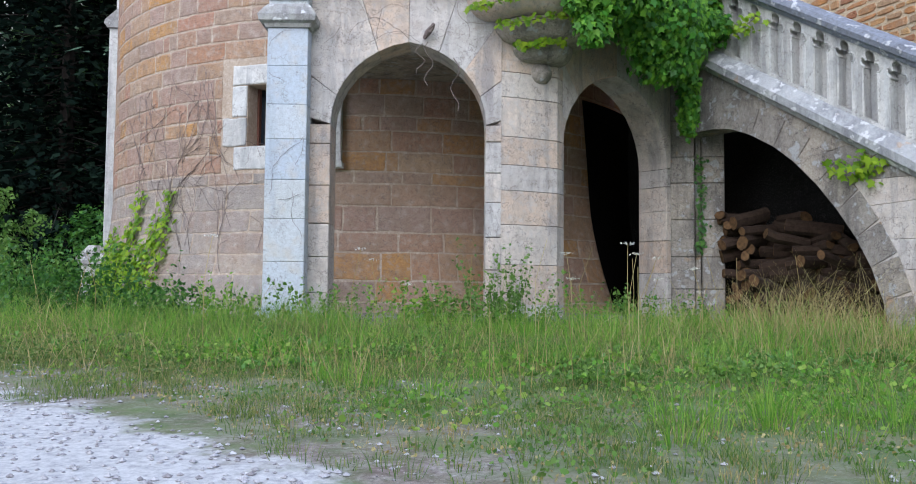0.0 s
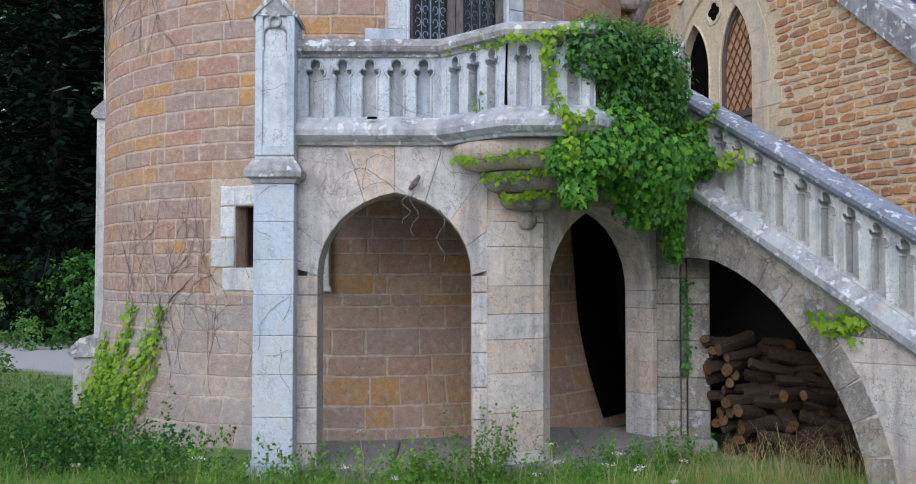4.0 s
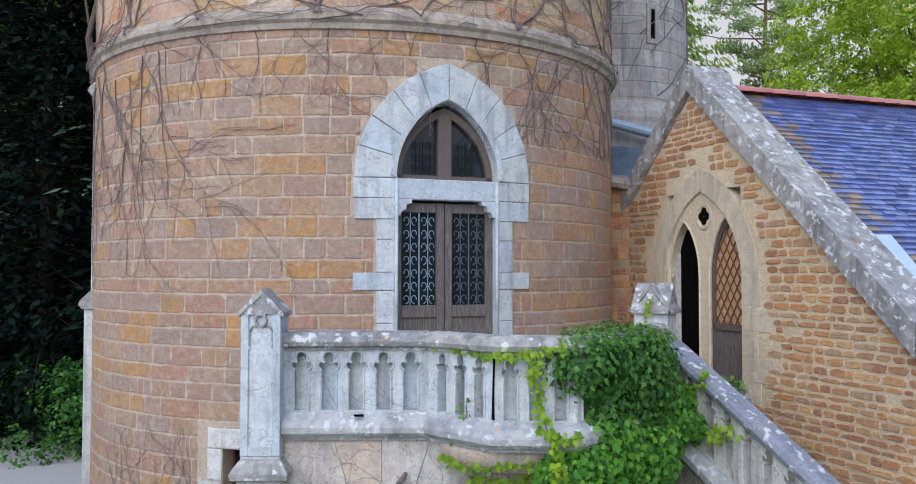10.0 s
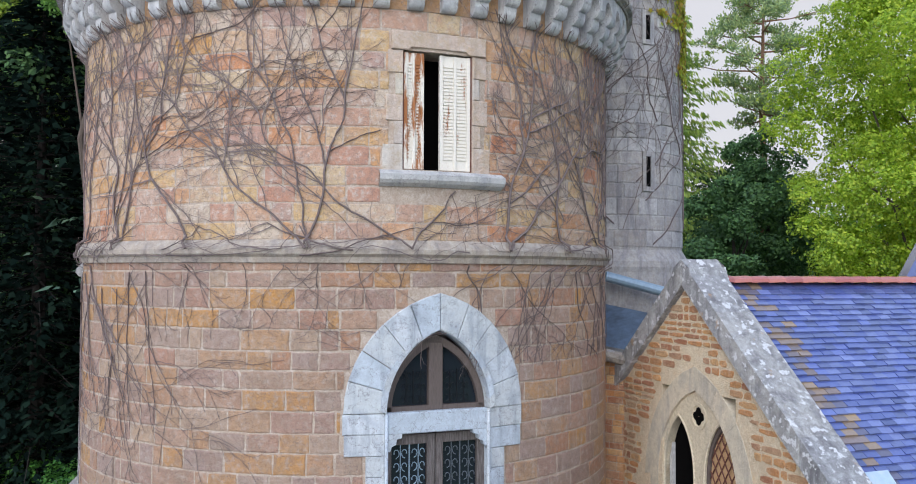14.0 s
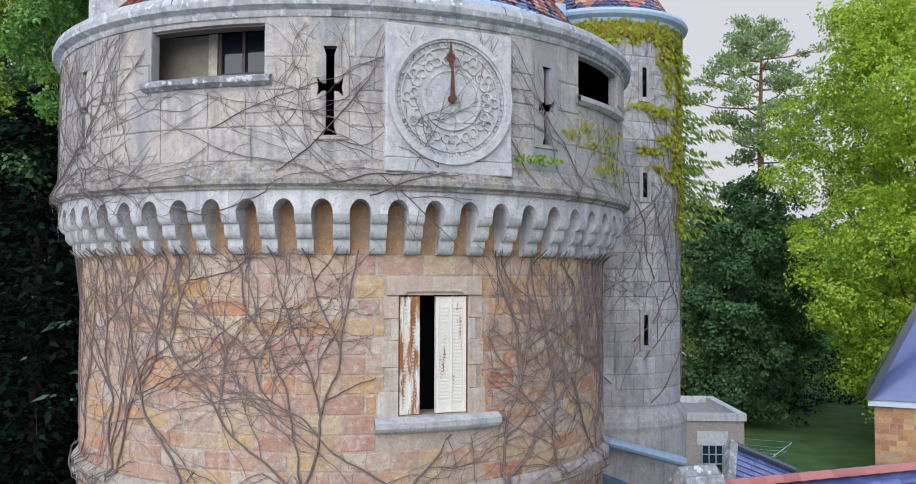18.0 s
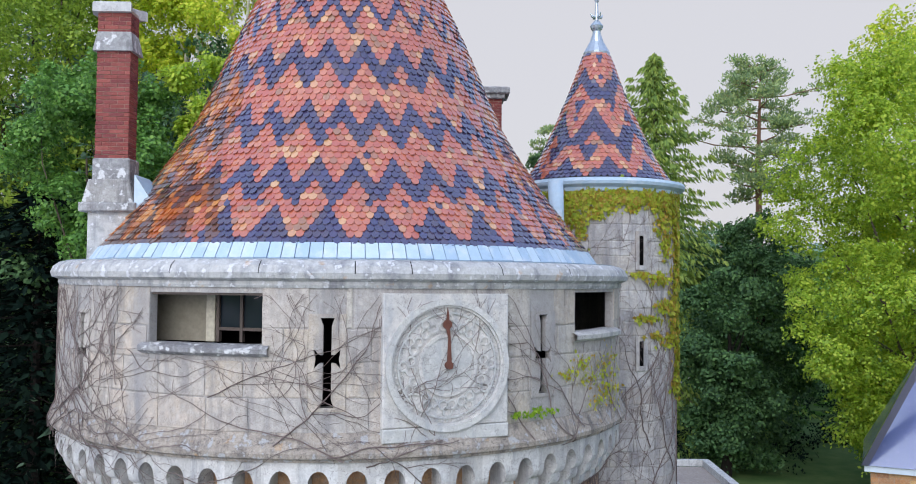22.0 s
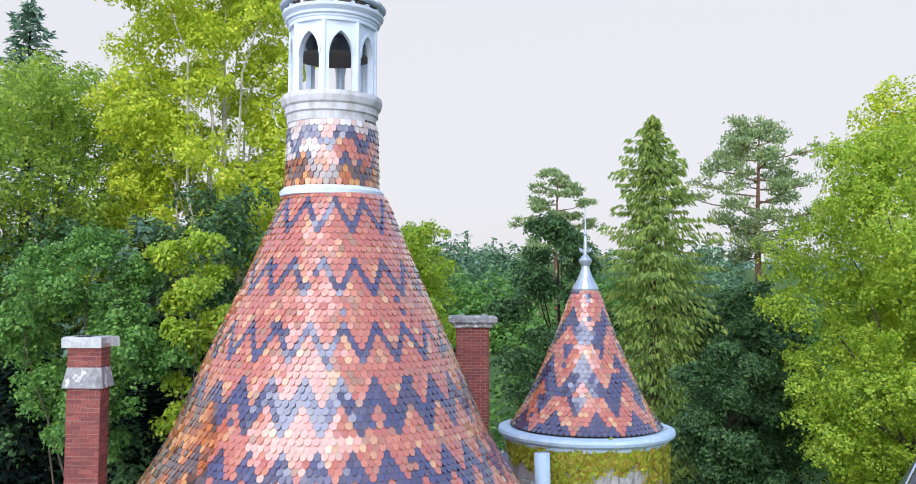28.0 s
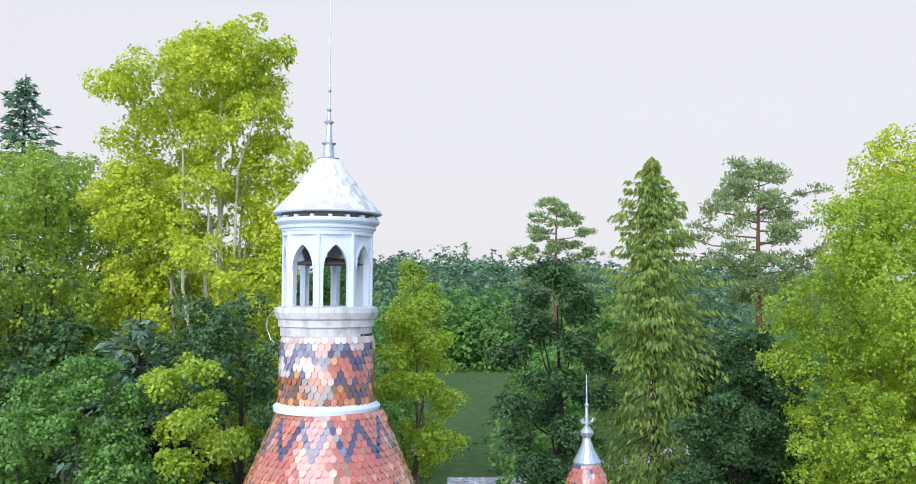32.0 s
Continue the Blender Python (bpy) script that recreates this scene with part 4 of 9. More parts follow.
# ---- tiled cone roofs ----
def scale_tile(cx, cy, a, wd, r0, z0, r1, z1, lift, rnd):
    """A fish-scale tile lying on a cone: its rounded foot at (r0, z0), its head at (r1, z1)."""
    hw = wd / 2 * 0.99
    L = math.hypot(r1 - r0, z1 - z0)
    out2d = [(-hw, 1.0), (-hw, 0.32), (-hw * 0.8, 0.12), (-hw * 0.35, 0.0), (hw * 0.35, 0.0), (hw * 0.8, 0.12), (hw, 0.32), (hw, 1.0)]
    ca, sa = math.cos(a), math.sin(a)
    nr, nz = (z1 - z0) / L, -(r1 - r0) / L
    tilt = rnd.uniform(-0.012, 0.014)
    lift *= rnd.uniform(0.75, 1.35)
    sk = rnd.uniform(-0.03, 0.03)
    top, bot = [], []
    for u, v in out2d:
        u2 = u + (v - 0.5) * sk * wd
        h = lift * (1 - v) + 0.004 + tilt * (u / wd)
        r, z = r0 + (r1 - r0) * v + nr * h, z0 + (z1 - z0) * v + nz * h
        top.append((cx + r * ca - u2 * sa, cy + r * sa + u2 * ca, z))
        r, z = r - nr * 0.014, z - nz * 0.014
        bot.append((cx + r * ca - u2 * sa, cy + r * sa + u2 * ca, z))
    n = len(top)
    return (top + bot, [tuple(range(n))] + [(i, n + i, n + (i + 1) % n, (i + 1) % n) for i in range(n - 1)])


def cone_tiles(cx, cy, prof, rows, band, width, dark, seed, lift=0.027, per=5):
    """Rows of tiles up a bell-shaped profile [(radius, z)]; yields (angle, z, geo, is_dark)."""
    rnd = random.Random(seed)
    seg = [0.0]
    for p, q in zip(prof, prof[1:]):
        seg.append(seg[-1] + math.hypot(q[0] - p[0], q[1] - p[1]))

    def at(s):
        s = max(0.0, min(seg[-1], s))
        for i in range(len(seg) - 1):
            if s <= seg[i + 1]:
                t = (s - seg[i]) / (seg[i + 1] - seg[i])
                return (prof[i][0] + (prof[i + 1][0] - prof[i][0]) * t, prof[i][1] + (prof[i + 1][1] - prof[i][1]) * t)
        return prof[-1]
    step = seg[-1] / rows
    out = []
    for k in range(rows):
        r0, z0 = at(k * step)
        r1, z1 = at(min(seg[-1], (k + 1.75) * step))
        b = int((k + band * 0.35) / band)
        rb, _ = at((b + 0.15) * band * step)
        n = max(8, int(round(2 * math.pi * rb / width / per)) * per)
        for c in range(n):
            u = c + 0.5 * (k % 2)
            a = -math.pi + 2 * math.pi * u / n
            wd = 2 * math.pi * r0 / n
            out.append((a, z0, scale_tile(cx, cy, a, wd, r0, z0, r1, z1, lift, rnd), dark(k, u, n, rnd)))
    return out


def chevron(band, first, thick, amp=4.0, per=5, low_per=None):
    """Dark zigzag bands: peaks at rows first + band * b, thick[b] rows deep."""
    def f(k, u, n, rnd):
        p = low_per if low_per and k < 5.6 else per
        t = abs((u % p) / p * 2 - 1)
        q = k + t * amp
        b = max(0, math.ceil((q - first) / band))
        d = any(0 <= first + band * i - q < thick[min(i, len(thick) - 1)] for i in (b - 1, b, b + 1) if i >= 0)
        return d if rnd.random() > 0.012 else not d
    return f


def lay_tiles(tiles, parent, keep, near, rusty=None, red=M_TRED, blue=M_TBLUE):
    order = sorted(tiles, key=near)
    kinds = {(True, False): blue, (False, False): red, (True, True): M_TRUSTD, (False, True): M_TRUST}
    kind = lambda a, z, dk: (dk, rusty is not None and rusty(a, z))
    for a, z, gg, dk in order[:keep]:
        part("roof_tile", gg, kinds[kind(a, z, dk)], parent)
    for want, mat in kinds.items():
        nm = ("blue" if want[0] else "red") + ("_rusty_tiles" if want[1] else "_tiles")
        rest = geo()
        for a, z, gg, dk in order[keep:]:
            if kind(a, z, dk) == want:
                add(rest, gg[0], gg[1])
        if rest[0]:
            part(nm, rest, mat, parent)["kind"] = "stuff"


ROOF = [(4.20, 15.16), (3.95, 15.48), (3.45, 16.12), (2.96, 16.85), (2.66, 17.35), (2.36, 18.06), (2.02, 18.85), (1.68, 19.57), (1.24, 20.55), (0.88, 21.40)]
cone = thing("conical_roof", "tall bell-shaped cone of red and blue glazed tiles in zigzag bands", "roof")
g = geo()
lathe(g, [(r - 0.02, z) for r, z in ROOF], TX, TY, n=72)
part("roof_core", g, M_SOIL, cone)
lay_tiles(cone_tiles(TX, TY, ROOF, 63, 9.4, 0.110, chevron(9.4, 5.2, (6, 4.2, 4.2, 3.2, 2.2, 2.2, 2.2), 5.0, 5, 7), 31), cone, 300, lambda b: (b[0] + 1.65) ** 2 * 4 + (b[1] - 16.6) ** 2 * 0.5,
          lambda a, z: z < 17.9 and -2.95 < a + 0.35 * noise.noise(Vector((z * 1.1 + a * 4, a * 7, 0))) - (17.9 - z) * 0.05 < -2.16)
NX = TX - 0.06
NECK = [(0.815, 21.52), (0.78, 22.66)]
neck = cone_tiles(NX, TY, NECK, 10, 10, 0.105, chevron(5, 4.0, (2, 2, 2), 3.0, 6), 33, 0.027, 6)
worn = lambda b: b[0] + 0.25 * noise.noise(Vector((b[0] * 3, b[1] * 2, 1))) < -1.75 or b[1] + 0.15 * noise.noise(Vector((b[0] * 5, 0, 3))) > 22.42
lay_tiles([b for b in neck if worn(b)], cone, 30, lambda b: (b[0] + 1.6) ** 2, lambda a, z: z < 21.95 + 0.2 * noise.noise(Vector((a * 4, 0, 1))), M_TNECKR, M_TNECKB)
lay_tiles([b for b in neck if not worn(b)], cone, 30, lambda b: (b[0] + 1.6) ** 2, lambda a, z: z < 21.85 + 0.2 * noise.noise(Vector((a * 4, 0, 1))))
g = geo()
lathe(g, [(0.79, 21.4), (0.77, 22.7)], NX, TY, n=40)
part("neck_core", g, M_SOIL, cone)
g = geo()
lathe(g, [(0.80, 21.36), (0.91, 21.38), (0.92, 21.46), (0.84, 21.53), (0.8, 21.54)], NX, TY, n=48)
part("neck_band", g, M_WPAINT, cone, "white painted band")

# ---- lantern on the roof ----
LX = TX - 0.085
lantern = thing("lantern", "white open lantern with pointed arches and a small scaled cap", "lantern")
g = geo()
lathe(g, [(0.76, 22.64), (0.79, 22.66), (0.79, 22.80), (0.83, 22.82), (0.83, 22.93), (0.87, 22.96), (0.90, 23.06), (0.885, 23.14), (0.80, 23.16), (0.01, 23.17)], LX, TY, n=48)
part("base_ring", g, stone("lantern_base", [(214, 214, 214), (206, 206, 208)], (150, 146, 138), 0.5, 0.7, streak=(170, 166, 160), bump=0.2, gr=0.25), lantern, "grey-white moulded base ring")
RL = 0.745
NA = 8
for i in range(NA):
    a = (-90 + 22.5 + 45 * i - 4) * DEG
    m = Matrix.Translation((LX, TY, 0)) @ Matrix.Rotation(a, 4, "Z") @ Matrix(((0, 0, 1, RL * math.cos(22.5 * DEG) + 0.03), (1, 0, 0, 0), (0, 1, 0, 0), (0, 0, 0, 1)))
    W = 0.742 * math.tan(22.5 * DEG)
    ap = arch_pts(0.205, 23.78, 0.42, 8, 0.6)
    h = len(ap) // 2
    g = geo()
    prism(g, [(-W, 23.15), (-0.205, 23.15)] + ap[:h + 1] + [(0, 24.45), (-W, 24.45)], -0.11, 0.0, m)
    prism(g, [(W, 23.15), (W, 24.45), (0, 24.45)] + ap[h:] + [(0.205, 23.15)], -0.11, 0.0, m)
    # raised arch rib
    rib = [(u * 1.0, v) for u, v in ap]
    ribo = [(u * 1.16, v + 0.045) for u, v in ap]
    for q in range(len(rib) - 1):
        prism(g, [rib[q], rib[q + 1], ribo[q + 1], ribo[q]], -0.01, 0.022, m)
    part("arch_panel", g, M_WPAINT, lantern)
    g = geo()
    mc = Matrix.Translation((LX, TY, 0)) @ Matrix.Rotation(a + 22.5 * DEG, 4, "Z")
    tube(g, [mc @ Vector((RL + 0.02, 0, 23.15)), mc @ Vector((RL + 0.02, 0, 24.42))], 0.035, 8)
    part("colonnette", g, M_WPAINT, lantern)
g = geo()
lathe(g, [(0.70, 24.36), (0.785, 24.37), (0.785, 24.43), (0.80, 24.44), (0.80, 24.475), (0.84, 24.49), (0.845, 24.53), (0.82, 24.545), (0.85, 24.56), (0.90, 24.60), (0.905, 24.64), (0.88, 24.66), (0.6, 24.665)], LX, TY, n=64)
part("frieze", g, M_WPAINT, lantern)
# shade of the gap below the cap, put in as a dark brown ring
g = geo()
lathe(g, [(0.80, 24.655), (0.81, 24.76)], LX, TY, n=40)
part("shadow_gap", g, M_WOODDK, lantern, "dark band painted for the shaded gap under the cap")
for i in range(18):
    g = geo()
    m = Matrix.Translation((LX, TY, 0)) @ Matrix.Rotation(2 * math.pi * i / 18, 4, "Z")
    box(g, 0.78, -0.03, 24.65, 0.88, 0.03, 24.70, m)
    part("dentil", g, M_WPAINT, lantern)
g = geo()
lathe(g, [(0.7, 24.755), (0.93, 24.75), (0.95, 24.77), (0.88, 24.85), (0.6, 25.14), (0.42, 25.38), (0.26, 25.62), (0.17, 25.74)], LX, TY, n=40)
part("cap", g, M_WPAINT, lantern)
CAP = [(0.93, 24.79), (0.6, 25.15), (0.42, 25.39), (0.26, 25.63), (0.19, 25.72)]
cap_tiles = geo()
for a, z, gg, dk in cone_tiles(LX, TY, CAP, 13, 20, 0.12, lambda *q: False, 41, 0.003, 4):
    add(cap_tiles, gg[0], gg[1])
part("cap_scales", cap_tiles, stone("white_scales", [(224, 226, 230), (214, 216, 222), (230, 232, 236), (196, 192, 188)], (190, 190, 190), 0.58, 0.78, bump=0.2, gr=0.12), lantern)["kind"] = "stuff"
g = geo()
lathe(g, [(0.17, 25.72), (0.19, 25.75), (0.10, 25.78), (0.09, 25.98), (0.13, 26.02), (0.06, 26.05), (0.045, 26.35), (0.085, 26.40), (0.035, 26.44), (0.025, 26.58), (0.045, 26.62), (0.02, 26.66), (0.02, 26.92), (0.035, 26.97), (0.012, 27.02), (0.008, 30.0), (0.001, 30.01)], LX, TY, n=14)
part("finial", g, M_STEEL, lantern, "thin metal spike and knopped finial")
g = geo()
tube(g, [(LX - 0.85, TY - 0.3, 23.1), (LX - 0.97, TY - 0.3, 22.95), (LX - 0.98, TY - 0.3, 22.8), (LX - 0.9, TY - 0.35, 22.6), (LX - 0.82, TY - 0.4, 22.55)], 0.008, 5)
part("loose_wire", g, M_STEEL, lantern)

# dark cone hung low to paint the shade in the arch tops
g = geo()
lathe(g, [(0.01, 24.02), (0.30, 23.98), (0.66, 23.88)], LX, TY, n=32)
part("ceiling", g, M_WOODDK, lantern, "low dark cone added for the shade inside the lantern")
# ---- clock ----
clock = thing("tower_clock", "weathered carved stone clock face with one rusty hand", "clock")
CA = -68.85 * DEG
m = Matrix.Translation((TX, TY, 0)) @ Matrix.Rotation(CA, 4, "Z") @ Matrix(((0, 0, 1, R2), (1, 0, 0, 0), (0, 1, 0, 0), (0, 0, 0, 1)))
ZC, RC = 13.63, 0.84
g = geo()
prism(g, rect(-0.86, 12.86, 0.86, 14.54), -0.16, 0.022, m, 0.012)
part("backing_slab", g, M_CLOCK, clock)
g = geo()
prism(g, rect(-0.86, 12.68, 0.86, 12.855), -0.1, 0.045, m, 0.012)
part("plinth_slab", g, M_CLOCK, clock)


def annulus(g, r0, r1, w0, w1, m, zc, n=64):
    vs, fs = [], []
    for i in range(n):
        a = 2 * math.pi * i / n
        for r, w in ((r0, w0), (r0, w1), (r1, w1), (r1, w0)):
            vs.append(m @ Vector((r * math.cos(a), zc + r * math.sin(a), w)))
    for i in range(n):
        j = (i + 1) % n
        for q in range(4):
            fs.append((i * 4 + q, j * 4 + q, j * 4 + (q + 1) % 4, i * 4 + (q + 1) % 4))
    add(g, vs, fs)


for r0, r1, w, nm in ((0.765, RC, 0.085, "rim"), (0.735, 0.765, 0.06, "rim_moulding"), (0.355, 0.40, 0.056, "inner_ring"), (0.655, 0.68, 0.046, "minute_ring")):
    g = geo()
    annulus(g, r0, r1, 0.0, w, m, ZC)
    part(nm, g, M_CLOCK, clock)
g = geo()
prism(g, [(0.355 * math.cos(i * DEG * 10), ZC + 0.355 * math.sin(i * DEG * 10)) for i in range(36)], 0.0, 0.045, m)
part("centre_disc", g, M_CLOCK, clock)
for i in range(12):
    a = math.pi / 2 - i * math.pi / 6
    c, s = 0.53 * math.cos(a), 0.53 * math.sin(a)
    g = geo()
    for dx, dz in ((0.066, 0), (-0.030, 0.060), (-0.030, -0.060)):
        x, z = c + dx * math.cos(a) - dz * math.sin(a), s + dx * math.sin(a) + dz * math.cos(a)
        mm = m @ Matrix.Translation((x, 0, 0))
        annulus(g, 0.044, 0.070, 0.02, 0.048, mm, ZC + z, 14)
    part("hour_ornament", g, M_CLOCK, clock)
g = geo()
for i in range(60):
    a = i * math.pi / 30
    c, s = math.cos(a), math.sin(a)
    prism(g, [(0.69 * c - 0.012 * s, ZC + 0.69 * s + 0.012 * c), (0.69 * c + 0.012 * s, ZC + 0.69 * s - 0.012 * c), (0.725 * c + 0.012 * s, ZC + 0.725 * s - 0.012 * c), (0.725 * c - 0.012 * s, ZC + 0.725 * s + 0.012 * c)], 0.02, 0.042, m)
part("minute_marks", g, M_CLOCK, clock)["kind"] = "stuff"
g = geo()
prism(g, [(-0.035, ZC), (-0.02, ZC + 0.35), (-0.055, ZC + 0.48), (-0.04, ZC + 0.66), (-0.03, ZC + 0.74), (-0.015, ZC + 0.66), (0.0, ZC + 0.48), (0.01, ZC + 0.35), (0.03, ZC)], 0.09, 0.105, m)
annulus(g, 0.03, 0.06, 0.085, 0.11, m @ Matrix.Translation((-0.03, 0, 0)), ZC + 0.52, 14)
prism(g, [(0.05 * math.cos(i * 30 * DEG), ZC + 0.05 * math.sin(i * 30 * DEG)) for i in range(12)], 0.03, 0.115, m)
part("clock_hand", g, M_RUST, clock, "single rusty iron hand pointing up")

# ---- little round turret behind ----
UX, UY, RT = 3.681, 18.85, 1.69
turret = thing("stair_turret", "slim round stone turret with a tiled cone and turning creeper", "turret")
g = geo()
lathe(g, [(RT + 0.12, 0.0), (RT + 0.12, 8.3), (RT + 0.14, 8.4), (RT + 0.13, 8.52), (RT, 8.75), (RT, 16.72)], UX, UY, n=56)
part("turret_wall", g, M_TURRET, turret)


def slit_cut(z0, z1):
    return [(-70.5 * DEG, -66.0 * DEG, a, b) for a, b in TSLITS]


TSLITS = [(10.02, 10.63), (13.0, 13.5), (15.04, 15.64)]
lay(ring_blocks(UX, UY, RT, 8.8, 16.6, 0.33, 0.55, -150 * DEG, 10 * DEG, 17, None, depth=0.05, joint=0.007, proud=0.012), "turret_stone", M_TURRET, turret, 60, lambda b: (b[0] + 1.1) ** 2)
for z0, z1 in TSLITS:
    g = geo()
    m = Matrix.Translation((UX, UY, 0)) @ Matrix.Rotation(-68.2 * DEG, 4, "Z") @ Matrix(((0, 0, 1, RT), (1, 0, 0, 0), (0, 1, 0, 0), (0, 0, 0, 1)))
    for u0, v0, u1, v1 in ((-0.14, z0 - 0.1, -0.055, z1 + 0.1), (0.055, z0 - 0.1, 0.14, z1 + 0.1), (-0.055, z1, 0.055, z1 + 0.1), (-0.055, z0 - 0.1, 0.055, z0)):
        prism(g, rect(u0, v0, u1, v1), -0.02, 0.045, m, 0.006)
    slit = part("slit_window", g, M_TURRET, turret, "narrow slit window")
    # the slit's depth is a black strip painted for its shade
    g = geo()
    prism(g, rect(-0.055, z0, 0.055, z1), -0.02, 0.017, m)
    part("slit_dark", g, M_DARK, slit)
g = geo()
lathe(g, [(RT, 16.5), (RT + 0.08, 16.55), (RT + 0.1, 16.62), (RT + 0.2, 16.68), (RT + 0.225, 16.74), (RT + 0.2, 16.80), (RT + 0.05, 16.83), (RT - 0.1, 16.82)], UX, UY, n=64, uneven=0.006)
part("eaves_gutter", g, M_LEAD, turret, "pale zinc eaves gutter")
TROOF = [(1.62, 16.84), (1.30, 17.32), (0.95, 18.05), (0.55, 19.0), (0.27, 19.78)]
g = geo()
lathe(g, [(r - 0.02, z) for r, z in TROOF], UX, UY, n=40)
part("turret_roof_core", g, M_SOIL, turret)
lay_tiles(cone_tiles(UX, UY, TROOF, 31, 11, 0.115, chevron(11, 5.4, (6, 6, 5), 7.0, 8), 51, 0.027, 8), turret, 100, lambda b: (b[0] + 1.7) ** 2 * 3)
g = geo()
lathe(g, [(0.29, 19.74), (0.30, 19.80), (0.16, 20.05), (0.10, 20.22), (0.085, 20.3), (0.13, 20.36), (0.15, 20.42), (0.09, 20.5), (0.045, 20.55), (0.045, 20.72), (0.03, 20.95), (0.05, 21.0), (0.02, 21.05), (0.012, 21.6), (0.001, 21.66)], UX, UY, n=16)
fin = part("finial", g, M_STEEL, turret, "grey metal finial with small arms")
for i in range(4):
    g = geo()
    a = i * math.pi / 2 + 0.4
    tube(g, [(UX, UY, 20.6), (UX + 0.12 * math.cos(a), UY + 0.12 * math.sin(a), 20.63), (UX + 0.16 * math.cos(a), UY + 0.16 * math.sin(a), 20.70)], [0.025, 0.03, 0.012], 6)
    part("finial_arm", g, M_STEEL, fin)


# ---- door and windows of the tower ----
def tower_frame(a, r=R1):
    return Matrix.Translation((TX, TY, 0)) @ Matrix.Rotation(a, 4, "Z") @ Matrix(((0, 0, 1, r), (1, 0, 0, 0), (0, 1, 0, 0), (0, 0, 0, 1)))


door = thing("balcony_door", "weathered oak double door with iron scroll grilles in a white pointed surround", "door")
m = tower_frame(DOOR_A)


def bend(u):
    """Depth of a flat place u beside a curved wall."""
    return -(R1 - math.sqrt(max(0.0, R1 * R1 - u * u)))


IN, SPR, RISE = 0.71, 6.5, 1.04
inner = arch_pts(IN, SPR, RISE, 10, 0.5)
outer = arch_pts(1.235, SPR, 1.52, 10, 0.28)
# voussoirs
for q in range(0, len(inner) - 1, 2):
    k = min(q + 2, len(inner) - 1)
    pl = [inner[q], inner[q + 1], inner[k], outer[k], outer[q + 1], outer[q]]
    um = sum(p[0] for p in pl) / 6
    g = geo()
    cu, cv = um, sum(p[1] for p in pl) / 6
    pl = [(cu + (u - cu) * 0.985, cv + (v - cv) * 0.985) for u, v in pl]
    mm = tower_frame(DOOR_A + math.asin(um / R1)) @ Matrix.Translation((-um, 0, 0))
    prism(g, pl, -0.16, 0.035, mm, 0.01)
    part("voussoir", g, M_WHITE, door)
rnd = random.Random(9)
for s in (-1, 1):
    z = 3.72
    for h, wide in ((0.5, 0.95), (0.42, 0.95), (0.42, 0.95), (0.23, 1.24), (0.42, 0.95), (0.26, 0.95), (0.27, 1.22), (0.26, 1.24)):
        um = s * (IN + wide) / 2
        mm = tower_frame(DOOR_A + math.asin(um / R1)) @ Matrix.Translation((-um, 0, 0))
        g = geo()
        prism(g, rect(min(s * IN, s * wide), z + 0.003, max(s * IN, s * wide), z + h - 0.003), -0.16, 0.03, mm, 0.008)
        part("jamb_stone", g, M_WHITE, door)
        z += h
    # moulded reveal
    g = geo()
    prism(g, rect(min(s * 0.695, s * 0.76), 3.72, max(s * 0.695, s * 0.76), SPR), -0.3, -0.03, m, 0.015)
    part("reveal", g, M_WHITE, door)
    g = geo()
    tube(g, [m @ Vector((s * 0.70, 3.74, -0.02)), m @ Vector((s * 0.70, SPR, -0.02))], 0.022, 8)
    part("roll_moulding", g, M_WHITE, door, "", True)
# hood ribs along the inner arch
g = geo()
for q in range(len(inner) - 1):
    a, b = inner[q], inner[q + 1]
    prism(g, [(a[0] * 1.0, a[1]), (b[0] * 1.0, b[1]), (b[0] * 1.1, b[1] + 0.05), (a[0] * 1.1, a[1] + 0.05)], -0.3, 0.012, m)
part("arch_rib", g, M_WHITE, door)
m = m @ Matrix.Diagonal((1.075, 1, 1, 1))
g = geo()
prism(g, rect(-0.66, 6.23, 0.66, 6.5), -0.3, -0.03, m, 0.012)
prism(g, [(-0.66, 6.02), (-0.60, 6.02), (-0.58, 6.08), (-0.53, 6.10), (-0.52, 6.17), (-0.46, 6.18), (-0.45, 6.235), (-0.66, 6.235)], -0.3, -0.035, m)
prism(g, [(0.66, 6.02), (0.60, 6.02), (0.58, 6.08), (0.53, 6.10), (0.52, 6.17), (0.46, 6.18), (0.45, 6.235), (0.66, 6.235)], -0.3, -0.035, m)
part("transom", g, M_WHITE, door, "white stone transom with stepped corbel ends")


def scroll_grille(g, u0, u1, v0, v1, m, w, pitch=0.17, rr=0.006):
    """Rows of iron S and C scrolls."""
    um = 0.5 * (u0 + u1)
    for cu in (0.75 * u0 + 0.25 * u1, 0.25 * u0 + 0.75 * u1):
        r = (u1 - u0) * 0.115
        v = v0 + pitch / 2
        while v < v1 - pitch * 0.3:
            for s in (-1, 1):
                pts = []
                for i in range(8):
                    a = -1.6 + i * 0.72
                    k = 1 - i * 0.07
                    pts.append(m @ Vector((cu + s * (r * 1.05 - r * k * math.cos(a) * 0.9), v + r * k * math.sin(a) * 1.25, w)))
                tube(g, pts, rr, 4)
            v += pitch
        tube(g, [m @ Vector((cu, v0, w)), m @ Vector((cu, v1, w))], rr, 4)
    tube(g, [m @ Vector((um, v0, w)), m @ Vector((um, v1, w))], rr * 1.6, 4)


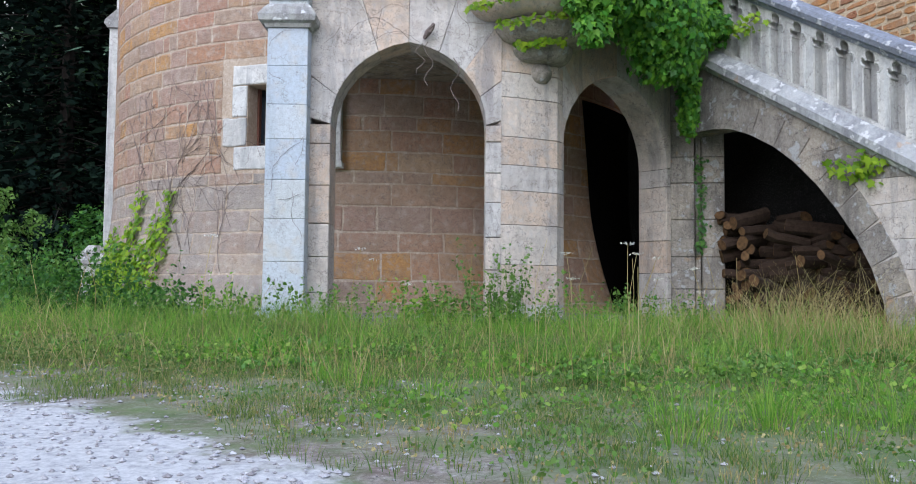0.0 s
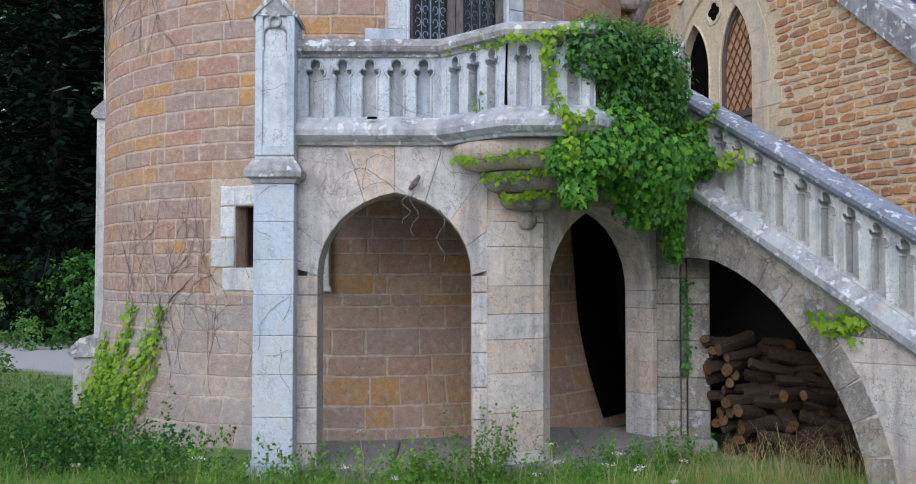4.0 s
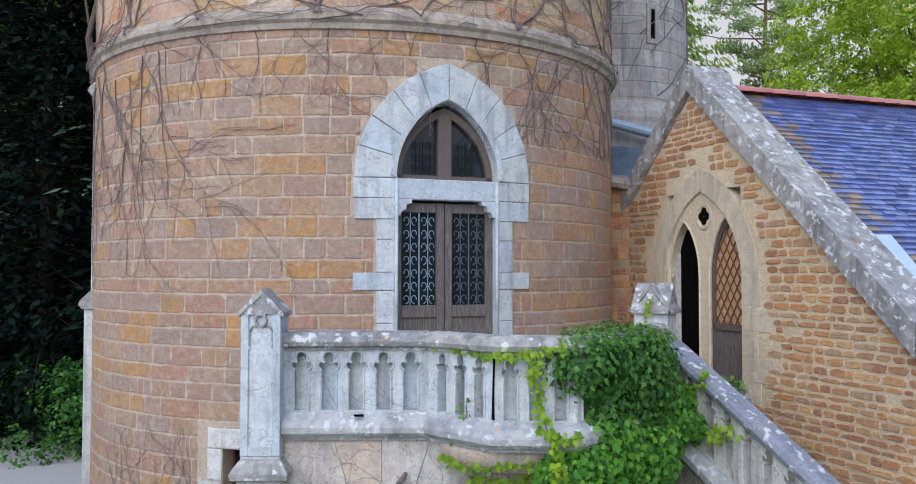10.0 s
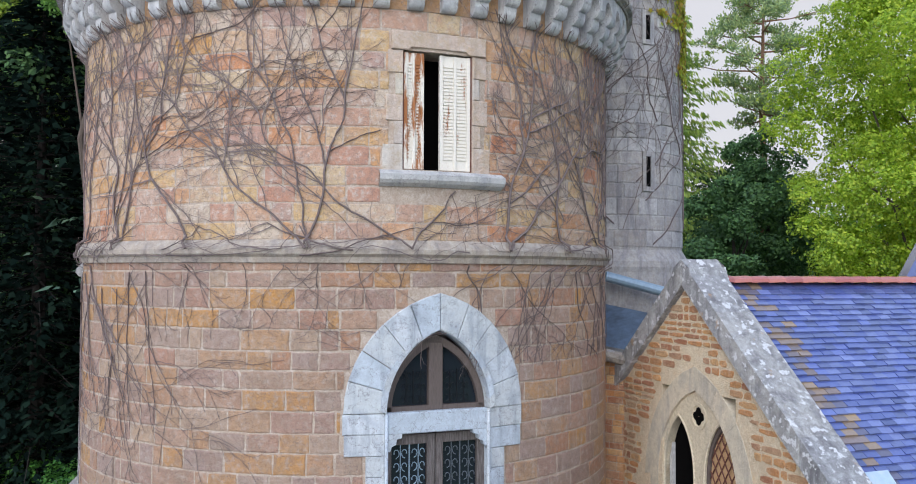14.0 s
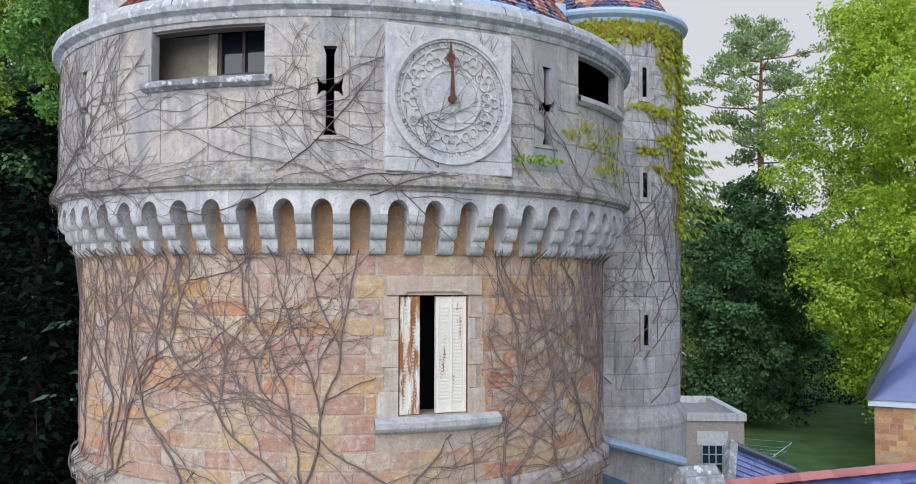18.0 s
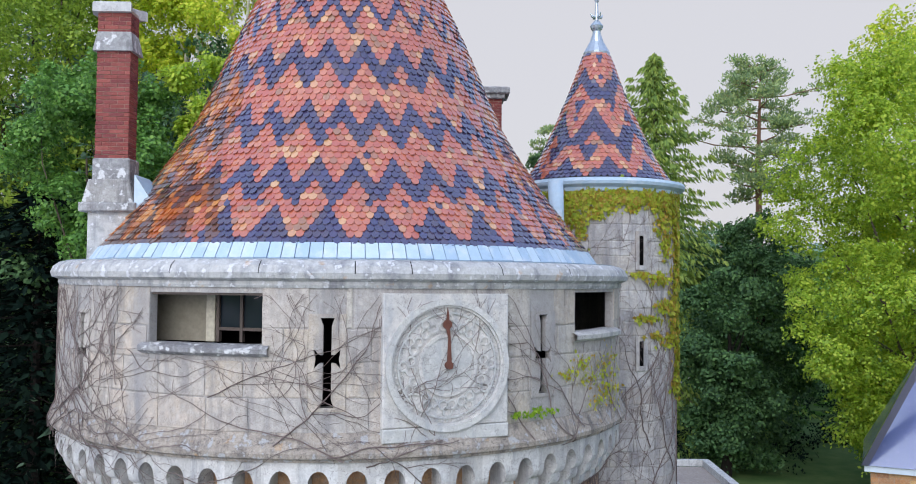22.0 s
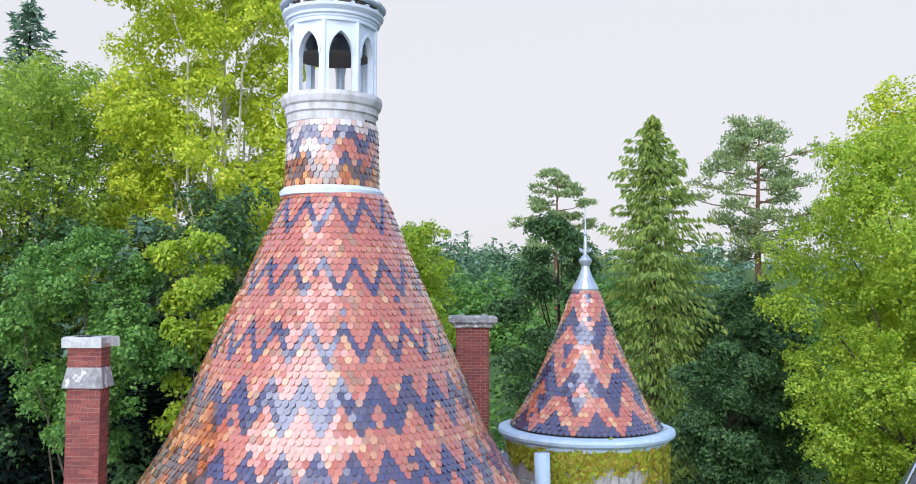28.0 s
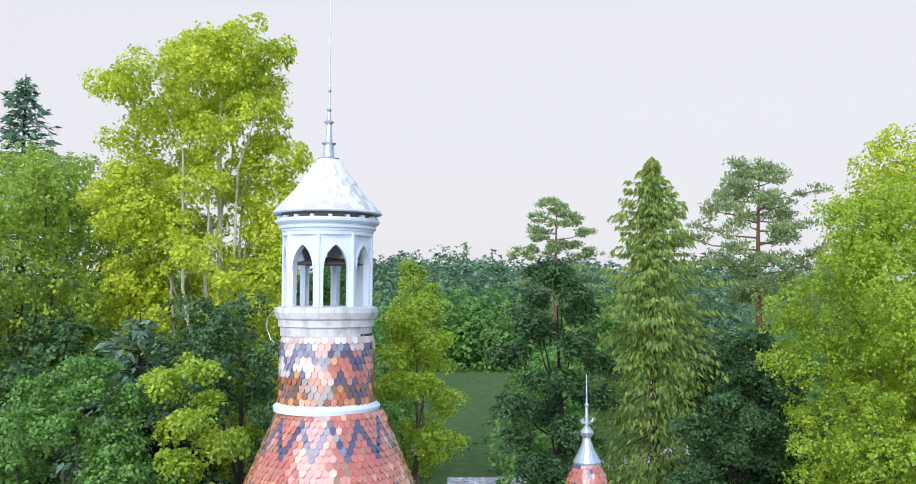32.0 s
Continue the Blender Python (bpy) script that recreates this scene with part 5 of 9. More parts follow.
for s in (-1, 1):
    g = geo()
    u = lambda a, b: (min(s * a, s * b), max(s * a, s * b))
    for (a, b, v0, v1, w) in ((0.005, 0.10, 3.74, 6.2, -0.14), (0.55, 0.65, 3.74, 6.2, -0.15), (0.1, 0.55, 3.74, 3.86, -0.15), (0.1, 0.55, 4.42, 4.54, -0.15), (0.1, 0.55, 4.70, 4.86, -0.15), (0.1, 0.55, 6.07, 6.2, -0.15), (0.30, 0.36, 3.86, 4.42, -0.155)):
        x0, x1 = u(a, b)
        prism(g, rect(x0, v0, x1, v1), -0.21, w, m, 0.008)
    leaf = part("door_leaf", g, M_WOOD, door, "grey weathered oak door leaf")
    g = geo()
    x0, x1 = u(0.1, 0.55)
    prism(g, rect(x0, 3.86, x1, 4.80), -0.21, -0.18, m)
    part("lower_panel", g, M_WOOD, leaf)
    g = geo()
    prism(g, rect(x0, 4.80, x1, 6.1), -0.235, -0.225, m)
    part("glass", g, M_GLASS, leaf)
    g = geo()
    scroll_grille(g, x0, x1, 4.86, 6.08, m, -0.165)
    part("grille", g, M_IRONB if s < 0 else plain("worn_grey_iron", (104, 112, 120), 0.5, 0.3, 0.2), leaf, "iron grille of scrolls")
# tympanum light over the transom
g = geo()
ia = arch_pts(0.64, SPR, 0.97, 10, 0.5)
ib = arch_pts(0.56, SPR, 0.86, 10, 0.5)
for q in range(len(ia) - 1):
    prism(g, [ia[q], ia[q + 1], ib[q + 1], ib[q]], -0.22, -0.14, m)
prism(g, rect(-0.09, 6.5, 0.09, 7.38), -0.22, -0.13, m, 0.01)
prism(g, rect(-0.62, 6.5, 0.62, 6.56), -0.22, -0.14, m)
tymp = part("tympanum_frame", g, M_WOODDK, door, "pointed fanlight frame of dark wood")
g = geo()
prism(g, [(-0.6, 6.5)] + ib + [(0.6, 6.5)], -0.235, -0.225, m)
part("fanlight_glass", g, M_GLASS, tymp)
g = geo()
scroll_grille(g, -0.46, -0.1, 6.58, 7.02, m, -0.165, 0.15)
scroll_grille(g, 0.1, 0.46, 6.58, 7.02, m, -0.165, 0.15)
part("fanlight_grille", g, M_IRON, tymp)

# shuttered window
win = thing("shuttered_window", "tall window with half-open rusty cream shutters in a stone frame", "window")
WA = -69.7 * DEG
m = tower_frame(WA)
YEL = stone("yellowed_stone", [(214, 206, 196), (218, 204, 168), (206, 200, 194), (212, 190, 172)], (182, 160, 132), 0.48, 0.68, streak=(176, 158, 140), bump=0.7, mottle=((222, 214, 204), (196, 164, 118)))
for s in (-1, 1):
    z = 9.56
    for i, h in enumerate((0.36, 0.30, 0.34, 0.28, 0.30)):
        g = geo()
        w = (0.74, 0.60, 0.70, 0.58, 0.68)[i]
        um = s * (0.48 + w) / 2
        mm = tower_frame(WA + math.asin(um / R1)) @ Matrix.Translation((-um, 0, 0))
        prism(g, rect(min(s * 0.48, s * w), z + 0.003, max(s * 0.48, s * w), z + h - 0.003), -0.2, 0.02, mm, 0.008)
        part("jamb_stone", g, YEL, win)
        z += h
g = geo()
prism(g, [(-0.64, 11.38), (0.66, 11.38), (0.66, 11.14), (0.42, 11.14), (0.38, 11.18), (-0.38, 11.18), (-0.42, 11.14), (-0.64, 11.14)], -0.2, 0.02, m, 0.008)
part("lintel", g, YEL, win)
# black sheet stands for the unlit room behind the shutters
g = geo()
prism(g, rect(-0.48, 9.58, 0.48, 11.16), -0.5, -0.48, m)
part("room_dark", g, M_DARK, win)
g = geo()
lathe(g, [(R1 - 0.2, 9.37), (R1 + 0.03, 9.38), (R1 + 0.10, 9.42), (R1 + 0.13, 9.46), (R1 + 0.135, 9.53), (R1 + 0.05, 9.585), (R1 - 0.2, 9.60)], TX, TY, -80.0, -57.6, 14, 0.008)
part("sill", g, M_CREAM, win, "broad worn stone sill")
for (u0, u1, ang, lab) in ((-0.46, -0.19, 0, "folded"), (0.03, 0.455, 0, "half-open")):
    g = geo()
    prism(g, rect(u0, 9.61, u1, 11.12), -0.09, -0.05, m, 0.004)
    prism(g, rect(u0, 9.61, u0 + 0.045, 11.12), -0.06, -0.035, m, 0.003)
    prism(g, rect(u1 - 0.045, 9.61, u1, 11.12), -0.06, -0.035, m, 0.003)
    um = 0.5 * (u0 + u1)
    prism(g, rect(um - 0.02, 9.61, um + 0.02, 11.12), -0.06, -0.035, m, 0.003)
    sh = part("shutter", g, M_SHUTTER_RUSTY if lab == "folded" else M_SHUTTER, win, lab + " metal shutter with peeling cream paint and rust")
    g = geo()
    z = 9.75
    while z < 11.0:
        for (a, b) in ((u0 + 0.05, um - 0.025), (um + 0.025, u1 - 0.05)):
            if b - a > 0.03:
                prism(g, rect(a, z, b, z + 0.022), -0.055, -0.038, m)
        z += 0.045
    part("slats", g, M_SHUTTER_RUSTY if lab == "folded" else M_SHUTTER, sh)
g = geo()
prism(g, rect(0.455, 9.6, 0.49, 11.14), -0.12, -0.04, m)
prism(g, rect(-0.49, 9.6, -0.46, 11.14), -0.12, -0.04, m)
part("frame_edge", g, M_RUST, win)

# small window at the foot
sw = thing("small_window", "small barred window with pale quoin stones", "window")
for (a0, a1, z0, z1) in ((-111.0, -108.0, 2.62, 3.03), (-112.9, -108.0, 2.24, 2.62), (-110.6, -103.6, 1.93, 2.24), (-111.0, -103.6, 3.03, 3.3), (-104.6, -103.6, 2.24, 3.03)):
    part("quoin", block_geo(TX, TY, R1, a0 * DEG, a1 * DEG, z0, z1, 0.008, 0.2, 0.02), M_CREAM, sw)
m = tower_frame(-106.3 * DEG)
g = geo()
prism(g, rect(-0.14, 2.24, 0.14, 3.03), -0.32, -0.3, m)
part("pane", g, M_GLASS, sw)
g = geo()
for u in (-0.125, 0.115):
    prism(g, rect(u, 2.24, u + 0.03, 3.03), -0.3, -0.24, m)
part("frame", g, M_RUST, sw)

# niche block inside the arch
g = geo()
m = tower_frame(-92.0 * DEG, 4.38)
niche = thing("stone_corbel_block", "pale stone wall bracket under the balcony vault", "bracket")
prism(g, [(-0.20, 1.93), (0.085, 1.93), (0.085, 1.99), (0.06, 2.02), (0.06, 2.95), (-0.20, 2.95)], -0.1, 0.09, m, 0.012)
part("block", g, M_CREAM, niche)

# ---- balcony ----
balcony = thing("balcony", "pale stone balcony with trefoil-panelled parapet on arches", "balcony")
PATH = [(-1.575, 9.05), (-0.05, 9.05), (0.62, 8.40), (1.42, 8.36), (2.05, 9.0), (2.80, 10.55)]


def trefoil_panel(g, m, w, v0, v1, back=True):
    """A plate cut by a trefoil-headed niche, with its back."""
    a = w * 0.27
    vb, vs = v0 + 0.06, v1 - 0.25
    lob = [(a, vs - 0.01), (a * 0.86, vs + 0.01), (a * 1.12, vs + 0.022), (a * 1.32, vs + 0.045), (a * 1.34, vs + 0.075), (a * 1.12, vs + 0.10), (a * 0.86, vs + 0.102), (a * 0.52, vs + 0.088), (a * 0.70, vs + 0.12), (a * 0.74, vs + 0.152), (a * 0.58, vs + 0.185), (a * 0.30, vs + 0.203), (0, vs + 0.208)]
    half = [(0, v1), (w / 2, v1), (w / 2, v0), (0, v0), (0, vb), (a, vb)] + lob
    prism(g, half, -0.13, 0.0, m)
    prism(g, [(-u, v) for u, v in half], -0.13, 0.0, m)
    # raised arris round the niche
    rim = [(a, vb)] + lob
    for s in (-1, 1):
        for p, q in zip(rim, rim[1:]):
            tube(g, [m @ Vector((s * p[0] + s * 0.006, p[1], 0.0)), m @ Vector((s * q[0] + s * 0.006, q[1], 0.0))], 0.013, 4)
    if back:
        prism(g, rect(-w / 2, v0, w / 2, v1), -0.18, -0.125, m)


for (p, q, n, z0) in ((PATH[0], PATH[1], 5, 0.042), (PATH[1], PATH[2], 3, 0.08), (PATH[2], PATH[3], 3, 0.03), (PATH[3], PATH[4], 3, 0.03), (PATH[4], PATH[5], 6, 0.03)):
    dx, dy = q[0] - p[0], q[1] - p[1]
    L = math.hypot(dx, dy)
    m = wall_frame(p[0], p[1], dx, dy)
    u0 = z0
    w = (L - 2 * z0) / n
    for i in range(n):
        g = geo()
        trefoil_panel(g, m @ Matrix.Translation((u0 + w * (i + 0.5), 0, 0)), w * 0.998, 3.78, 4.50)
        part("parapet_panel", g, M_WHITE, balcony)
    for u in (0, L):
        g = geo()
        prism(g, rect(u - z0 if u else 0.0, 3.78, u + 0.001 if u else z0, 4.5), -0.14, 0.004, m)
        part("parapet_pier", g, M_WHITE, balcony)
BASEP = [(-0.16, 3.53), (0.03, 3.53), (0.05, 3.56), (0.075, 3.575), (0.13, 3.62), (0.14, 3.68), (0.12, 3.74), (0.02, 3.82), (-0.16, 3.82)]
RAILP = [(-0.20, 4.50), (0.02, 4.47), (0.03, 4.50), (0.08, 4.52), (0.105, 4.57), (0.09, 4.62), (0.03, 4.665), (-0.16, 4.67), (-0.22, 4.62)]
for prof, nm, mat, lab in ((BASEP, "base_course", M_CORNICE, "worn stained white base course"), (RAILP, "coping", M_GREYS, "grey lichened rounded coping")):
    g = geo()
    sweep(g, PATH[:2], prof)
    part(nm, g, mat, balcony, lab)
    g = geo()
    sweep(g, [PATH[1], PATH[2], PATH[3], PATH[4], PATH[5]], prof)
    part(nm, g, mat, balcony, lab)
g = geo()
prism(g, [(x, -y) for x, y in ((-1.57, 9.1), (-0.05, 9.1), (0.62, 8.5), (1.42, 8.45), (2.0, 9.05), (2.8, 10.7), (2.6, 12.6), (-1.9, 11.0))], 3.55, 3.72, Matrix(((1, 0, 0, 0), (0, -1, 0, 0), (0, 0, 1, 0), (0, 0, 0, 1))))
part("balcony_floor", g, M_ARCH, balcony)
# unseen slab added to keep skylight out of the passage
g = geo()
prism(g, [(x, -y) for x, y in ((2.75, 10.75), (3.2, 10.65), (3.3, 11.2), (3.3, 14.8), (2.6, 15.0), (2.5, 12.6))], 3.45, 3.60, Matrix(((1, 0, 0, 0), (0, -1, 0, 0), (0, 0, 1, 0), (0, 0, 0, 1))))
part("landing_slab", g, M_DARKS, balcony)
g = geo()
prism(g, rect(-0.82, 3.795, -0.72, 3.815), 0.1, 0.142, wall_frame(0, 9.05, 1, 0))
part("drain_slot", g, M_DARK, balcony)
# crack in the parapet
g = geo()
mm = wall_frame(PATH[2][0], PATH[2][1], 1, 0)
prism(g, [(-0.035, 3.85), (-0.02, 4.45), (0.0, 4.46), (-0.012, 4.1), (-0.006, 3.84)], -0.04, 0.012, mm)
part("crack", g, M_DARK, balcony)

# corner pillar with gabled cap
pillar = thing("corner_pillar", "bluish-white stone pillar with gabled carved cap on a buttress", "pillar")
PX0, PX1, PY = -1.99, -1.57, 8.85
z = 0.0
rnd = random.Random(4)
k = 0
for h in (0.22, 0.47, 0.44, 0.40, 0.42, 0.36, 0.40, 0.40):
    g = geo()
    ex = 0.05 if k == 0 else 0.0
    box(g, PX0 - ex, PY - ex, z + 0.001, PX1 + ex, 9.7, z + h - 0.001, None, 0.006)
    part("buttress_stone", g, M_PIERB, pillar)
    z += h
    k += 1
g = geo()
sq = [(PX0, 9.5), (PX0, PY), (PX1, PY), (PX1, 9.5)]
sweep(g, sq, [(-0.1, 3.11), (0.02, 3.11), (0.03, 3.15), (0.08, 3.17), (0.09, 3.23), (0.04, 3.31), (0.0, 3.36), (-0.1, 3.36)])
box(g, PX0 + 0.02, PY + 0.02, 3.1, PX1 - 0.02, 9.4, 3.36)
part("ledge", g, M_GREYS, pillar, "grey moulded ledge")
g = geo()
box(g, PX0 + 0.005, PY + 0.02, 3.355, PX1 - 0.005, 9.32, 4.92, None, 0.01)
part("pillar_shaft", g, M_WHITE, pillar)
g = geo()
m = wall_frame(-1.78, PY + 0.02, 1, 0)
for (u0, v0, u1, v1) in ((-0.205, 3.40, -0.125, 4.9), (0.125, 3.40, 0.205, 4.9), (-0.125, 3.40, 0.125, 3.5)):
    prism(g, rect(u0, v0, u1, v1), -0.01, 0.022, m, 0.006)
part("pillar_border", g, M_WHITE, pillar)
g = geo()
prism(g, [(-0.205, 4.86), (0.205, 4.86), (0.0, 5.06)], -0.45, 0.03, m)
for s in (-1, 1):
    prism(g, [(s * 0.235, 4.83), (s * 0.235, 4.88), (0, 5.12), (0, 5.05)], -0.46, 0.045, m)
annulus(g, 0.05, 0.07, 0.01, 0.045, m, 4.80, 16)
for p, q in zip(((-0.12, 4.5), (-0.12, 4.68), (-0.085, 4.74), (-0.05, 4.73)), ((-0.12, 4.68), (-0.085, 4.74), (-0.05, 4.73), (-0.055, 4.79))):
    for s in (-1, 1):
        tube(g, [m @ Vector((s * p[0], p[1], 0.012)), m @ Vector((s * q[0], q[1], 0.012))], 0.012, 5)
part("gabled_cap", g, M_GREYS, pillar, "gabled cap with carved trefoil")

# round corbel below the bow
corbel = thing("round_corbel", "tiered round stone corbel ending in a ball, under the balcony bow", "corbel")
CX, CY = 0.86, 9.30
g = geo()
lathe(g, [(0.01, 2.63), (0.08, 2.65), (0.12, 2.70), (0.135, 2.76), (0.11, 2.82), (0.09, 2.85)], CX, CY - 0.02, n=24)
part("ball", g, M_DARKS, corbel, "", True)
for (r0, r1, z0, z1) in ((0.22, 0.36, 2.84, 3.02), (0.38, 0.56, 3.02, 3.24), (0.60, 0.84, 3.24, 3.53)):
    g = geo()
    prof = [(0.02, z0)]
    for i in range(7):
        t = i / 6
        prof.append((r0 + (r1 - r0) * math.sin(t * math.pi / 2), z0 + 0.01 + (z1 - z0 - 0.02) * (1 - math.cos(t * math.pi / 2)) ** 0.9))
    prof += [(r1 - 0.03, z1), (0.02, z1)]
    lathe(g, prof, CX, CY, n=36, uneven=0.01)
    part("tier", g, M_DARKS if z0 < 3.2 else M_ARCH, corbel, "", True)

# ---- arcade below: front arch, middle pier, side arch ----
arcade = thing("arcade", "pale pinkish limestone arches carrying the balcony", "arcade")


def arch_wall(parent, m, u0, u1, top, c, hw, spring, rise, thick, foot, mat, n=8, point=0.15, seed=1):
    """A wall with an arched opening, out of voussoirs that reach the wall's edges, and stone piers."""
    ap = [(u + c, v) for u, v in arch_pts(hw, spring, rise, n, point)]
    rnd = random.Random(seed)

    def out_pt(p):
        d = Vector((p[0] - c, p[1] - (spring - 0.25)))
        ts = []
        if d.x < -1e-6:
            ts.append((u0 - c) / d.x)
        if d.x > 1e-6:
            ts.append((u1 - c) / d.x)
        if d.y > 1e-6:
            ts.append((top - (spring - 0.25)) / d.y)
        t = min(ts)
        return (c + d.x * t, spring - 0.25 + d.y * t)
    corners = [(u0, top), (u1, top)]
    step = 2
    for q in range(0, len(ap) - 1, step):
        k = min(q + step, len(ap) - 1)
        a, b = out_pt(ap[q]), out_pt(ap[k])
        pl = ap[q:k + 1] + [b]
        for cr in corners:
            if (abs(a[0] - cr[0]) < 1e-4) != (abs(b[0] - cr[0]) < 1e-4) and (abs(a[1] - top) < 1e-4 or abs(b[1] - top) < 1e-4) and min(a[0], b[0]) - 1e-4 <= cr[0] <= max(a[0], b[0]) + 1e-4:
                pl.append(cr)
        pl.append(a)
        cu, cv = sum(p[0] for p in pl) / len(pl), sum(p[1] for p in pl) / len(pl)
        pl = [(cu + (u - cu) * 0.992, cv + (v - cv) * 0.992) for u, v in pl]
        g = geo()
        prism(g, pl, -thick, rnd.uniform(-0.004, 0.006), m, 0.006)
        part("voussoir", g, mat, parent)
    for (x0, x1) in ((u0, c - hw), (c + hw, u1)):
        if x1 - x0 < 0.05:
            continue
        z = foot
        zt = min(out_pt(ap[0])[1], out_pt(ap[-1])[1], spring)
        while z < spring - 0.02:
            h = min(0.36 * (1 + rnd.uniform(-0.25, 0.25)), spring - z)
            if spring - z - h < 0.12:
                h = spring - z
            g = geo()
            prism(g, rect(x0, z + 0.003, x1, z + h - 0.003), -thick, rnd.uniform(-0.004, 0.006), m, 0.008)
            part("pier_stone", g, mat, parent)
            z += h


m = wall_frame(-1.575, 9.06, 1, 0)
arch_wall(arcade, m, 0.0, 2.02, 3.535, 1.035, 0.815, 2.15, 0.88, 0.42, 0.0, M_ARCH, 8, 0.2, 2)
# middle pier: three faces
rnd = random.Random(12)
z = 0.0
while z < 2.86:
    h = min(rnd.choice((0.30, 0.36, 0.42, 0.27)), 2.86 - z)
    if 2.86 - z - h < 0.1:
        h = 2.86 - z
    pts = [(0.44, 9.06), (0.62, 9.12), (1.06, 9.34), (1.15, 9.50), (1.1, 9.9), (0.30, 9.75), (0.28, 9.3)]
    g = geo()
    prism(g, [(x, -y) for x, y in pts], z + 0.003, z + h - 0.003, Matrix(((1, 0, 0, 0), (0, -1, 0, 0), (0, 0, 1, 0), (0, 0, 0, 1))), 0.006)
    part("corner_stone", g, M_ARCH, arcade)
    z += h
g = geo()
prism(g, [(x, -y) for x, y in [(0.44, 9.07), (0.62, 9.13), (1.06, 9.35), (1.12, 9.50), (1.1, 9.9), (0.30, 9.75)]], 2.86, 3.54, Matrix(((1, 0, 0, 0), (0, -1, 0, 0), (0, 0, 1, 0), (0, 0, 0, 1))))
part("corner_top", g, M_ARCH, arcade)
# side arch, turned to the right
mS = wall_frame(1.10, 9.45, 1.52, 1.33)
arch_wall(arcade, mS, 0.0, 2.05, 3.54, 1.0, 0.96, 1.95, 1.0, 0.42, 0.0, M_ARCH, 8, 0.2, 6)
# soffit over the front bay, its stone colour darkened for the shade there
g = geo()
box(g, -1.70, 9.47, 3.08, 0.60, 11.2, 3.2)
part("soffit", g, M_DARKS, arcade, "stone soffit darkened for the shade under the balcony")
# black sheet on the tower's foot: shade at the passage's end, painted on
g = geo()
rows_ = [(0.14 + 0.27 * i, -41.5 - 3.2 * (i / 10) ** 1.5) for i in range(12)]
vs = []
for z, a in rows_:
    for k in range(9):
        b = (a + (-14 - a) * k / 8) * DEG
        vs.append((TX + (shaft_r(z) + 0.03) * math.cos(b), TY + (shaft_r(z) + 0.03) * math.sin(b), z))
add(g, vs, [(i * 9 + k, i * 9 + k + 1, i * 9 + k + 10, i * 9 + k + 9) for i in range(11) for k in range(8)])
part("passage_shade_sheet", g, M_DARK, tower, "black sheet painted for the shade in the passage")
# right pier, dark and stained
pier = thing("stair_pier", "dark stained stone pier between the arches", "pier")
mP = wall_frame(2.58, 10.86, 1, -0.22)
z = 0.0
while z < 3.5:
    h = min(rnd.choice((0.33, 0.4, 0.46)), 3.5 - z)
    for (u0, u1, w) in ((0.0, 0.36, 0.02), (0.37, 0.44, -0.05), (0.45, 0.72, 0.0)):
        g = geo()
        prism(g, rect(u0, z + 0.003, u1, z + h - 0.003), -0.6, w, mP, 0.01)
        part("pier_stone", g, M_DARKS, pier)
    z += h
# threshold stones of the passage
step = thing("threshold_step", "worn grey stone step across the arcade", "step")
flat = Matrix(((1, 0, 0, 0), (0, -1, 0, 0), (0, 0, 1, 0), (0, 0, 0, 1)))
rs = random.Random(12)
for outline in (((-1.5, 9.0), (-0.562, 8.99), (-0.562, 11.4), (-1.5, 11.4)), ((-0.55, 8.99), (0.4, 8.98), (0.4, 11.4), (-0.55, 11.4)), ((0.412, 8.985), (1.15, 9.3), (1.6, 9.7), (1.6, 11.4), (0.412, 11.4)), ((1.612, 9.71), (2.6, 10.6), (3.3, 10.5), (3.3, 11.4), (1.612, 11.4))):
    g = geo()
    prism(g, [(x, -y) for x, y in outline], -0.1, 0.14 + rs.uniform(-0.008, 0.006), flat, 0.02)
    part("slab", g, M_TREADS, step)

# ---- stair ----
stair = thing("outer_stair", "straight stone stair with a sloping trefoil-panelled parapet on a half arch", "staircase")
SX, SY = 2.86, 10.49
mT = wall_frame(SX, SY, 0.53, -0.85)
SL = -0.612                                  # slope of the stair
UL = 3.9


def zr(u, base):
    return base + SL * u


# spandrel wall with the half arch cut out
arch = [(0.28, 2.36), (0.55, 2.32), (0.85, 2.20), (1.15, 2.03), (1.42, 1.82), (1.68, 1.56), (1.92, 1.27), (2.12, 0.98), (2.28, 0.68), (2.40, 0.35), (2.47, 0.0)]
tops = [(0.28, zr(0.28, 3.22)), (0.75, zr(0.75, 3.22)), (1.2, zr(1.2, 3.22)), (1.65, zr(1.65, 3.22)), (2.1, zr(2.1, 3.22)), (2.75, zr(2.75, 3.22)), (3.1, zr(3.1, 3.22)), (3.3, 0.9), (3.3, 0.6), (3.3, 0.3), (3.3, 0.0)]
for i in range(0, 10, 1):
    g = geo()
    pl = [arch[i], arch[i + 1], tops[i + 1], tops[i]]
    cu, cv = sum(p[0] for p in pl) / 4, sum(p[1] for p in pl) / 4
    pl = [(cu + (u - cu) * 0.994, cv + (v - cv) * 0.994) for u, v in pl]
    prism(g, pl, -0.35, 0.0, mT, 0.005)
    part("voussoir", g, M_DARKS if i < 5 else M_ARCH, stair)
g = geo()
prism(g, [(-0.3, 2.36), (0.28, 2.36), (0.28, zr(0.28, 3.22)), (-0.3, zr(-0.3, 3.22))], -0.35, 0.0, mT)
part("spandrel", g, M_DARKS, stair)
g = geo()
